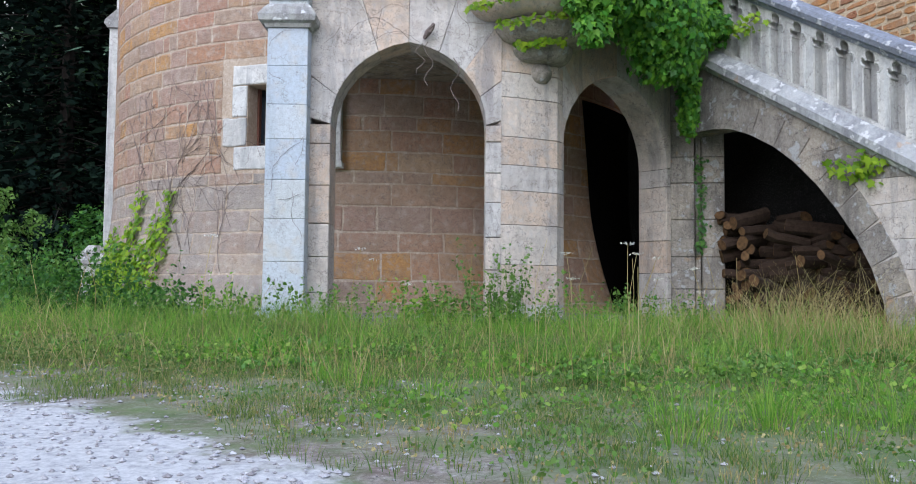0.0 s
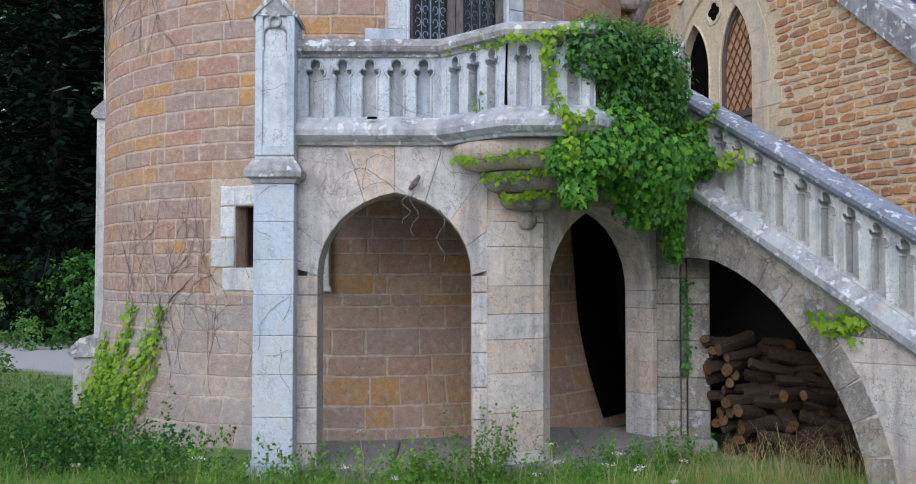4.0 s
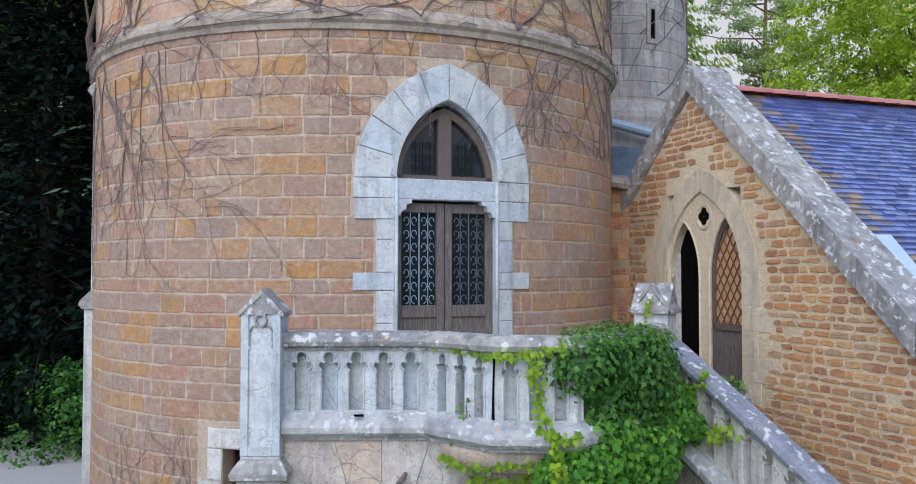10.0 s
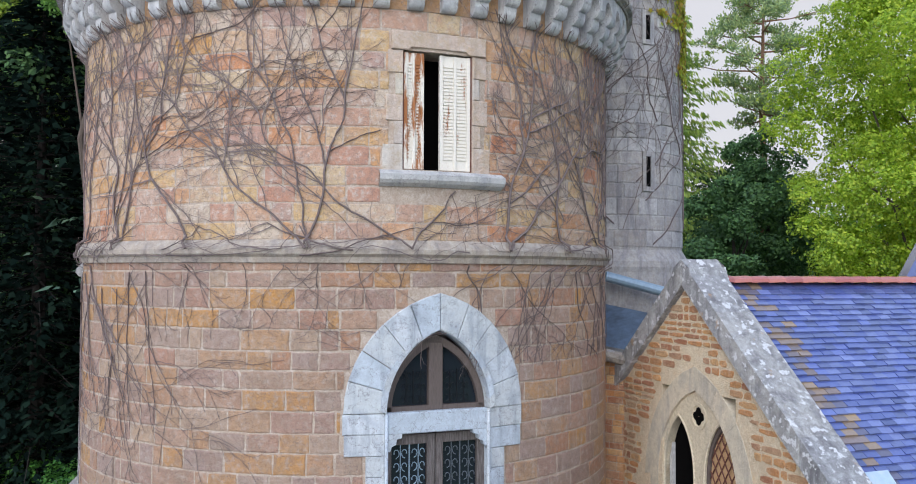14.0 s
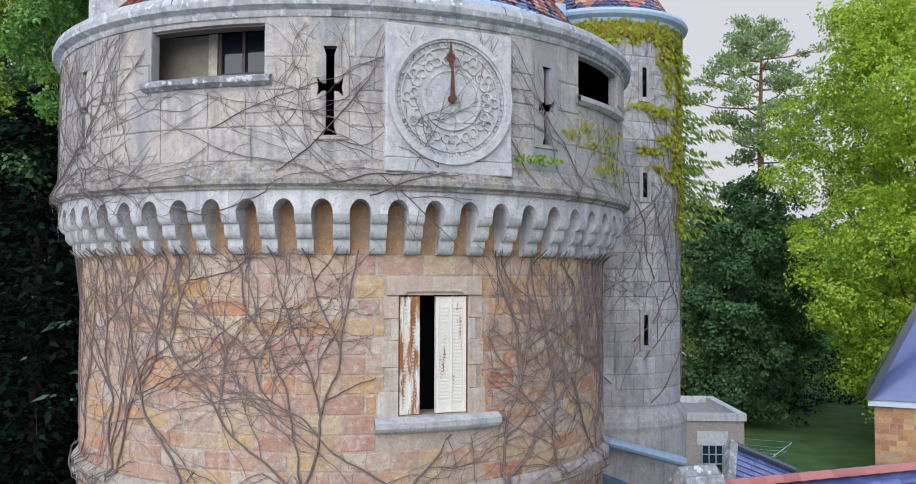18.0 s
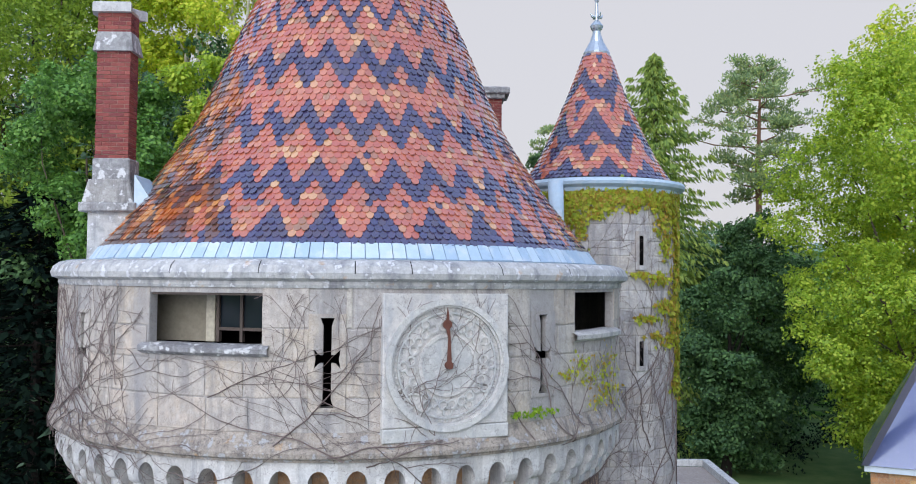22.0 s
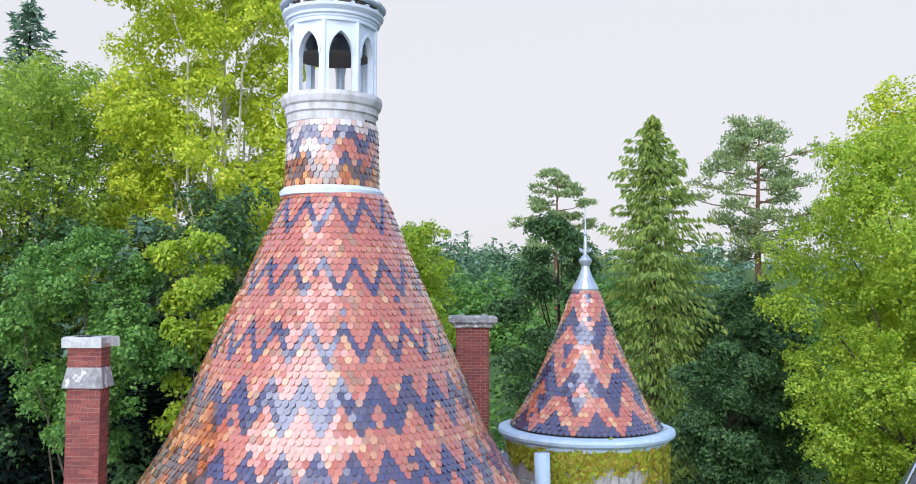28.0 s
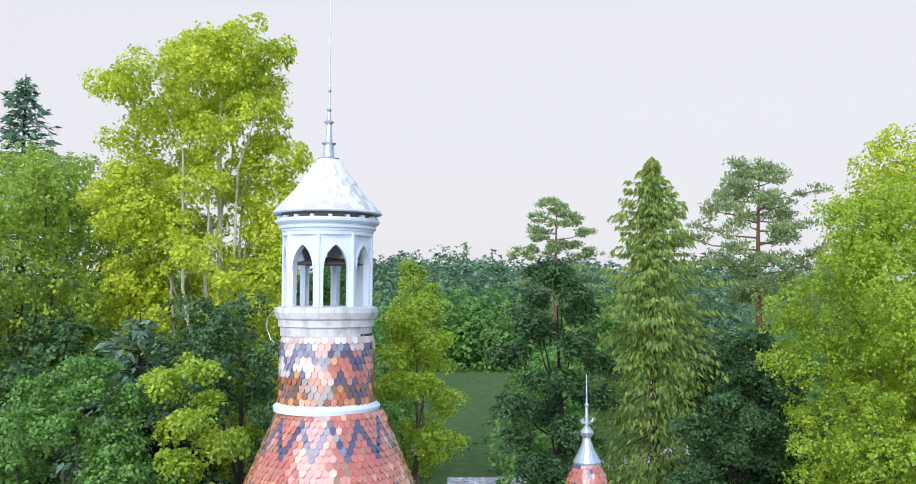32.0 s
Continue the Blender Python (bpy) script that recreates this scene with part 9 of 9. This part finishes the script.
# vine at the foot of the tower
for i, (a, z1) in enumerate(((-146, 1.25), (-142, 1.0), (-138, 1.3), (-135.5, 1.75), (-132, 1.0), (-129, 1.35), (-126, 1.75), (-133, 0.8), (-140, 0.9))):
    pts = []
    for k in range(6):
        z = 0.05 + (z1 - 0.05) * k / 5
        rr = shaft_r(z) + 0.05
        aa = radians(a + 2.2 * k / 5 + math.sin(k + i) * 0.5)
        pts.append((TX + rr * math.cos(aa), TY + rr * math.sin(aa), z))
    runner("wall_vine", "yellow-green vine climbing the tower's foot", pts, 210, 0.095, L_VINE, 100 + i, 0.06, out=(-0.5, -0.8, 0))


def wall_leaves(name, label, cx, cy, r, patches, size, leaf):
    """Creeper leaves lying on a round wall: patches of (angle, z, half angle, half height, count)."""
    cen, out = [], []
    for a, z, da, dz, n in patches:
        aa = a * DEG + R.normal(size=n) * da * DEG * 0.6
        zz = z + R.normal(size=n) * dz * 0.6
        rr = r + 0.02 + R.uniform(0, 0.09, n)
        cen.append(np.stack([cx + rr * np.cos(aa), cy + rr * np.sin(aa), zz], 1))
        out.append(np.stack([np.cos(aa), np.sin(aa), np.full(n, -0.2)], 1))
    cen, out = np.concatenate(cen), np.concatenate(out)
    ob = quads(name, hung_leaves(cen, out * 1.2, size * 0.85), leaf, None, 10)
    return tagged(ob, label, "creeper", "", "stuff")


pt = [(a, 16.42 + 0.08 * math.sin(a * 1.7), 5, 0.17, 260) for a in range(-165, 30, 9)]
pt += [(-24 + 5 * math.sin(z * 3), z, 10, 0.2, 170) for z in np.arange(12.5, 16.4, 0.35)]
pt += [(-118, 16.05, 7, 0.25, 170), (-112, 15.75, 5, 0.3, 110), (-100, 16.1, 7, 0.14, 110), (-48, 16.0, 7, 0.25, 170), (-44, 15.5, 6, 0.35, 150), (-52, 14.75, 10, 0.1, 110), (-68, 14.85, 8, 0.06, 60), (-46, 14.2, 10, 0.12, 110), (-62, 13.95, 9, 0.07, 70), (-40, 13.5, 9, 0.16, 90), (-55, 13.6, 8, 0.06, 40)]
wall_leaves("turret_creeper", "yellowing creeper round the turret's eaves and side", UX, UY, RT, pt, 0.115, L_VINEY)
pt = [(-38, 13.55, 4, 0.10, 50), (-36, 13.3, 5, 0.12, 60), (-32, 13.1, 5, 0.14, 50), (-44, 13.4, 3, 0.08, 36), (-28, 13.5, 4, 0.2, 60), (-34, 12.95, 4, 0.08, 36), (-24, 13.0, 4, 0.25, 60)]
wall_leaves("drum_creeper", "turning creeper leaves below the side opening", TX, TY, R2, pt, 0.07, L_VINEY)
pt = [(-57 + i * 1.1, 12.93 + 0.03 * math.sin(i * 2.1), 1.0, 0.03, 12) for i in range(8)] + [(-52, 12.99, 1.5, 0.03, 12)]
wall_leaves("drum_creeper", "bright green creeper sprig on the ledge beside the clock", TX, TY, R2 + 0.05, pt, 0.06, L_VINE)

# ---- grass and weeds ----
def blades(name, label, n, area, hgt, width, leaf, lean=0.35, dens=None, cat="grass"):
    """Grass blades over an area (x0, x1, y0, y1), thinned by dens(x, y)."""
    x0, x1, y0, y1 = area
    x, y = R.uniform(x0, x1, n), R.uniform(y0, y1, n)
    if dens:
        keep = np.array([dens(a, b) for a, b in zip(x, y)]) > R.random_sample(n)
        x, y = x[keep], y[keep]
    n = len(x)
    z = np.array([ground_z(a, b) for a, b in zip(x, y)]) - 0.01
    h = hgt * R.uniform(0.4, 1.25, n) * np.array([0.75 + 0.75 * noise.noise(Vector((p * 0.9, q * 0.9, 4))) + 0.3 * noise.noise(Vector((p * 3.1, q * 3.1, 6))) for p, q in zip(x, y)])
    a = R.uniform(0, 6.28, n)
    l = R.normal(size=(n, 2)) * lean
    w = width * R.uniform(0.6, 1.3, n)
    dx, dy = np.cos(a) * w, np.sin(a) * w
    b0 = np.stack([x - dx, y - dy, z], 1)
    b1 = np.stack([x + dx, y + dy, z], 1)
    m0 = np.stack([x - dx * 0.8 + l[:, 0] * h * 0.35, y - dy * 0.8 + l[:, 1] * h * 0.35, z + h * 0.6], 1)
    m1 = np.stack([x + dx * 0.8 + l[:, 0] * h * 0.35, y + dy * 0.8 + l[:, 1] * h * 0.35, z + h * 0.6], 1)
    t0 = np.stack([x - dx * 0.12 + l[:, 0] * h, y - dy * 0.12 + l[:, 1] * h, z + h], 1)
    t1 = np.stack([x + dx * 0.12 + l[:, 0] * h, y + dy * 0.12 + l[:, 1] * h, z + h], 1)
    pts = np.concatenate([np.stack([b0, b1, m1, m0], 1), np.stack([m0, m1, t1, t0], 1)])
    ob = quads(name, pts, leaf)
    return tagged(ob, label, cat, "", "stuff")


def patchy(x, y):
    """Thin on the trodden strip near the drive, thick towards the wall."""
    e = 1.02 * x + y + 0.65 * noise.noise(Vector((x * 1.4, y * 1.4, 2)))
    if e < 2.15:
        return 0.0
    p = 0.5 + 0.5 * noise.noise(Vector((x * 1.1, y * 1.1, 5)))
    t = max(0.0, min(1.0, (y - 2.2) / 3.2))
    return max(0.0, min(1.0, 0.10 + 0.9 * max(0.0, p - 0.35) + 1.0 * t * t * (0.15 + p * 1.05)))


def tufts(name, label, n, area, hgt, width, leaf, dens, per=22, spread=0.035, cat="grass"):
    """Grass in clumps: blades that lean out from each clump's middle."""
    x0, x1, y0, y1 = area
    cx, cy = R.uniform(x0, x1, n), R.uniform(y0, y1, n)
    keep = np.array([dens(a, b) for a, b in zip(cx, cy)]) > R.random_sample(n)
    cx, cy = np.repeat(cx[keep], per), np.repeat(cy[keep], per)
    n = len(cx)
    hs = np.repeat(R.uniform(0.45, 1.3, n // per), per)
    ox, oy = R.normal(size=n) * spread, R.normal(size=n) * spread
    x, y = cx + ox, cy + oy
    z = np.array([ground_z(a, b) for a, b in zip(cx, cy)]) - 0.01
    h = hgt * hs * R.uniform(0.4, 1.2, n)
    lx, ly = ox / spread * 0.28 + R.normal(size=n) * 0.2, oy / spread * 0.28 + R.normal(size=n) * 0.2
    a = R.uniform(0, 6.28, n)
    w = width * R.uniform(0.6, 1.3, n)
    dx, dy = np.cos(a) * w, np.sin(a) * w
    at = lambda k, f, u: np.stack([x + dx * k + lx * h * f, y + dy * k + ly * h * f, z + h * u], 1)
    low = np.stack([at(-1, 0, 0), at(1, 0, 0), at(0.75, 0.4, 0.62), at(-0.75, 0.4, 0.62)], 1)
    top = np.stack([at(-0.75, 0.4, 0.62), at(0.75, 0.4, 0.62), at(0.12, 1, 1), at(-0.12, 1, 1)], 1)
    pts = np.concatenate([low, top])
    return tagged(quads(name, pts, leaf), label, cat, "", "stuff")


clump = lambda x, y, k, s=0.0: max(0.0, 0.5 + 0.9 * noise.noise(Vector((x * k, y * k, 7 + s))))
tufts("short_grass", "short green grass in small clumps", 11000, (-4.2, 5.2, 1.7, 7.0), 0.06, 0.0014, L_GRASS, patchy, 26, 0.03)
tufts("short_grass", "olive grass clumps on the bare strip", 2200, (-3.8, 5.2, 1.9, 6.0), 0.05, 0.0013, L_DRY, lambda x, y: 0.5 if 1.02 * x + y > 2.3 else 0.0, 16, 0.035)
tufts("clover", "low clover and moss patches", 3200, (-4.2, 5.2, 2.4, 6.6), 0.024, 0.004, L_WEED, lambda x, y: (0.5 + noise.noise(Vector((x * 1.3, y * 1.3, 8)))) if 1.02 * x + y > 2.6 else 0.0, 20, 0.05)
tufts("grass_tussock", "bright fresh grass tussocks in the lawn", 620, (-4.2, 5.2, 2.6, 6.6), 0.15, 0.0020, L_FRESH, lambda x, y: clump(x, y, 0.8) ** 2 if 1.02 * x + y > 2.8 else 0.0, 40, 0.045)
tufts("tall_grass", "taller green tussocks", 1300, (-6.0, 5.4, 4.4, 8.95), 0.25, 0.0023, L_FRESH, lambda x, y: max(0.0, (y - 4.6) / 3.6) * clump(x, y, 1.1, 2), 40, 0.06)
blades("meadow_grass", "knee-high green grass by the wall", 130000, (-6.5, 5.6, 4.6, 9.0), 0.17, 0.0018, L_GRASS, 0.55, lambda x, y: patchy(x, y) * min(1.0, max(0.0, (y - 4.6) / 3.2)) * min(1.0, 0.12 + clump(x, y, 1.3, 6) ** 2 * 1.6))
blades("wall_grass", "high grass and seed heads against the wall", 12000, (-5.0, 3.4, 7.4, 9.0), 0.40, 0.0022, L_FRESH, 0.45, lambda x, y: clump(x, y, 1.6, 4) ** 2)
blades("dry_grass", "tall straw-coloured grass by the stair", 9000, (1.4, 5.6, 5.0, 9.3), 0.54, 0.0018, L_DRY, 0.5, lambda x, y: min(1.0, max(0.0, (x - 1.5) / 1.4)) * (0.45 + 0.6 * noise.noise(Vector((x * 2, y * 2, 1)))))
blades("dry_grass", "scattered straw-coloured stalks", 7000, (-5.5, 3.0, 3.6, 9.0), 0.36, 0.0015, L_DRY, 0.5, lambda x, y: 0.8 * clump(x, y, 0.9, 9))
blades("meadow_grass", "grass behind the tower's side", 9000, (-14.0, -5.0, 8.6, 21.0), 0.16, 0.012, L_GRASS, 0.4, lambda x, y: 0.0 if 13.4 < 0.55 * x + y < 21.2 else 1.0)


def weed_patch(name, label, x, y, r, h, n, size, leaf):
    """Leaves set along many short leaning stems, with the stems."""
    k = max(4, n // 16)
    foot = np.stack([x + R.normal(size=k) * r * 0.45, y + R.normal(size=k) * r * 0.45, np.full(k, -0.02)], 1)
    rise = np.stack([R.normal(size=k) * 0.28, R.normal(size=k) * 0.28, np.ones(k)], 1) * (h * R.uniform(0.35, 1.35, k))[:, None]
    i = R.randint(0, k, n)
    f = R.random_sample(n) ** 0.8
    cen = foot[i] + rise[i] * f[:, None] + R.normal(size=(n, 3)) * size * 0.55
    cen[:, 2] = np.maximum(cen[:, 2], 0.01)
    a = R.uniform(0, 6.28, k)
    w = np.stack([np.cos(a), np.sin(a), np.zeros(k)], 1) * 0.0022
    stems = np.stack([foot - w, foot + w, foot + rise + w * 0.4, foot + rise - w * 0.4], 1)
    return tagged(quads(name, np.concatenate([leaf_cards(cen, size * 1.25, 0.5, n=4), stems]), leaf), label, "weed", "", "stuff")


def low_weeds(name, label, n, area, size, leaf, k, hgt):
    """Small broad leaves close to the soil, in drifts."""
    x, y = R.uniform(area[0], area[1], n), R.uniform(area[2], area[3], n)
    d = np.array([max(0.0, 0.42 + 1.1 * noise.noise(Vector((a * k, b * k, size * 300)))) if 1.02 * a + b + 0.4 * noise.noise(Vector((a * 2, b * 2, 3))) > 2.25 else 0.0 for a, b in zip(x, y)])
    keep = d > R.random_sample(n)
    x, y, d = x[keep], y[keep], d[keep]
    z = np.array([ground_z(a, b) for a, b in zip(x, y)]) + R.random_sample(len(x)) * hgt * d
    return tagged(quads(name, leaf_cards(np.stack([x, y, z], 1), size, 0.7, n=8), leaf, None, 8), label, "weed", "", "stuff")


low_weeds("low_weeds", "small broad-leaved weeds creeping over the soil", 30000, (-4.0, 4.6, 2.0, 6.6), 0.016, L_WEED, 1.5, 0.06)
low_weeds("low_weeds", "fresh green rosettes among the grass", 16000, (-4.2, 5.0, 2.8, 8.0), 0.026, L_FRESH, 0.9, 0.12)
low_weeds("dry_litter", "dry yellowish leaf litter on the trodden strip", 14000, (-3.6, 4.4, 2.0, 5.4), 0.012, L_DRY, 2.0, 0.02)
rw = random.Random(55)
weed_patch("weeds", "tall weeds beside the tower", -4.4, 9.6, 0.9, 0.75, 3600, 0.042, L_DARK)
weed_patch("weeds", "tall weeds beside the drive", -5.6, 10.2, 1.1, 0.8, 3600, 0.045, L_WEED)
weed_patch("weeds", "weeds at the tower's foot", -3.2, 9.4, 0.8, 0.4, 2400, 0.04, L_DARK)
for i in range(36):
    x, y = rw.uniform(-3.5, 4.2), rw.uniform(3.9, 8.6)
    weed_patch("weeds", "low broad-leaved weeds in the lawn", x, y, rw.uniform(0.2, 0.5), rw.uniform(0.05, 0.16), 420, rw.uniform(0.012, 0.024), rw.choice((L_WEED, L_WEED, L_GRASS, L_IVY)))
for i in range(34):
    x, y = rw.uniform(-3.0, 4.0), rw.uniform(4.6, 6.6)
    weed_patch("weeds", "fresh leafy rosettes in the lawn", x, y, rw.uniform(0.25, 0.55), rw.uniform(0.03, 0.08), 260, rw.uniform(0.018, 0.034), rw.choice((L_FRESH, L_MID, L_WEED)))
weed_patch("young_acacia", "feathery light green seedling before the pier", 0.42, 8.5, 0.24, 0.75, 900, 0.034, L_WEED)
weed_patch("weeds", "green bush in front of the arch", -0.1, 8.7, 0.4, 0.35, 900, 0.035, L_WEED)
for i in range(22):
    x = -3.4 + i * 0.3 + rw.uniform(-0.1, 0.1)
    y = 8.62 + max(0.0, x - 1.0) * 0.75 + rw.uniform(-0.12, 0.1)
    weed_patch("weeds", "leafy weeds growing along the foot of the wall", x, y, rw.uniform(0.25, 0.4), rw.uniform(0.22, 0.5), 330, rw.uniform(0.022, 0.04), rw.choice((L_WEED, L_FRESH, L_IVY)))
# shrub at the edge of the drive
broadleaf("hazel_shrub", "loose green shrub beside the tower's foot", -6.6, 12.2, 1.75, 0.8, 0.3, 1600, 0.08, L_WEED, M_BARK, 130, 12, 0.6, trunk_r=0.03)
# flower umbels and seed stalks
g = geo()
umb = []
for i in range(34):
    x, y = (rw.uniform(0.6, 2.4), rw.uniform(6.5, 8.3)) if i < 16 else (rw.uniform(-5.5, 4), rw.uniform(5.0, 8.6))
    h = rw.uniform(0.35, 0.85)
    top = Vector((x + rw.uniform(-0.1, 0.1), y, h))
    tube(g, [(x, y, -0.02), (x + rw.uniform(-0.03, 0.03), y, h * 0.6), top], 0.0022, 3)
    if i % 2 == 0:
        umb += [tuple(top + Vector((rw.gauss(0, 0.022), rw.gauss(0, 0.022), rw.gauss(0, 0.006)))) for _ in range(26)]
tagged(build("weed_stalks", g, L_DRY), "thin dry weed stalks", "weed", "", "stuff")
tagged(quads("flower_umbels", leaf_cards(np.array(umb), 0.016, 0.8), L_FLOWER), "small whitish flower heads on stalks", "flower", "", "stuff")

# pebbles of the drive
g = geo()
base = [(1, 0, 0), (-1, 0, 0), (0, 1, 0), (0, -1, 0), (0, 0, 1), (0, 0, -1)]
tri = [(0, 2, 4), (2, 1, 4), (1, 3, 4), (3, 0, 4), (2, 0, 5), (1, 2, 5), (3, 1, 5), (0, 3, 5)]
for i in range(8000):
    x, y = rw.uniform(-2.6, 2.8), rw.uniform(1.2, 5.0)
    e = 1.02 * x + y
    if e > 1.95 and rw.random() > 0.22 * max(0.0, 1 - (e - 1.95) / 3.0):
        continue
    s = rw.uniform(0.004, 0.013)
    z = ground_z(x, y)
    a = rw.uniform(0, 6.28)
    add(g, [(x + s * (p[0] * math.cos(a) - p[1] * math.sin(a)) * rw.uniform(0.7, 1.4), y + s * (p[0] * math.sin(a) + p[1] * math.cos(a)), z + s * 0.6 * p[2] + s * 0.25) for p in base], tri)
tagged(build("pebbles", g, M_PEBBLE), "loose white limestone pebbles", "gravel", "", "stuff")

# ---- firewood under the stair ----
rl = random.Random(44)


def log(p, way, L, r):
    """A sawn log: barked barrel and two pale ends."""
    t = thing("log", "split or round firewood log with bark and a sawn end", "log", "logs under the stair")
    way = Vector(way).normalized()
    g = geo()
    n = 9
    a = way.cross(Vector((0, 0, 1))).normalized()
    b = way.cross(a)
    ph = rl.random() * 6
    rad = [r * (1 + 0.16 * math.sin(2 * k * 6.283 / n + ph) + rl.uniform(-0.08, 0.08)) for k in range(n)]
    ends = []
    for q in (-0.5, -0.1, 0.3, 0.5):
        c = Vector(p) + way * L * q + Vector((0, 0, rl.uniform(-0.01, 0.01)))
        ends.append([c + (a * math.cos(6.283 * k / n) + b * math.sin(6.283 * k / n)) * rad[k] for k in range(n)])
    vs = [v for e in ends for v in e]
    add(g, vs, [(i * n + k, i * n + (k + 1) % n, (i + 1) * n + (k + 1) % n, (i + 1) * n + k) for i in range(3) for k in range(n)])
    part("bark", g, M_LOGBARK, t)
    for e, s in ((ends[0], -1), (ends[-1], 1)):
        g = geo()
        c = sum(e, Vector()) / n
        add(g, [c + (v - c) * 0.93 + way * s * 0.004 for v in e] + [c + (v - c) * 0.9 - way * s * 0.01 for v in e], [tuple(range(n)) if s > 0 else tuple(range(n - 1, -1, -1))] + [(k, (k + 1) % n, n + (k + 1) % n, n + k) for k in range(n)])
        part("sawn_end", g, M_LOGEND, t)
    return t


LOGM = wall_frame(3.25, 10.75, 0.53, -0.85)
for row in range(10):
    z = 0.10 + row * 0.135
    u = 0.05 + rl.uniform(0, 0.1)
    umax = (2.35, 2.3, 2.25, 2.15, 2.0, 1.8, 1.55, 1.3, 1.0, 0.6)[row]
    while u < umax:
        r = rl.uniform(0.055, 0.085)
        if rl.random() < (0.8 if u < 0.5 else 0.25):
            c = LOGM @ Vector((u, z, -0.15 + rl.uniform(-0.08, 0.08)))
            way = LOGM.to_3x3() @ Vector((rl.uniform(-0.7, 0.7), rl.uniform(-0.35, 0.35), 1))
            log(c, way, rl.uniform(0.45, 0.6), r)
            u += r * 2.05
        else:
            c = LOGM @ Vector((u + 0.15, z, -0.25 - 0.04 * row + rl.uniform(-0.12, 0.12)))
            way = LOGM.to_3x3() @ Vector((1, rl.uniform(-0.5, 0.35), rl.uniform(-0.9, 0.9)))
            log(c, way, rl.uniform(0.4, 0.65), r)
            u += rl.uniform(0.16, 0.34)
g = geo()
prism(g, [(0.0, 0.0), (2.3, 0.0), (1.9, 0.7), (1.0, 1.15), (0.0, 1.2)], -1.3, -0.5, LOGM)
tagged(build("log_heap", g, M_LOGBARK), "rest of the firewood heap behind", "log heap", "", "stuff")
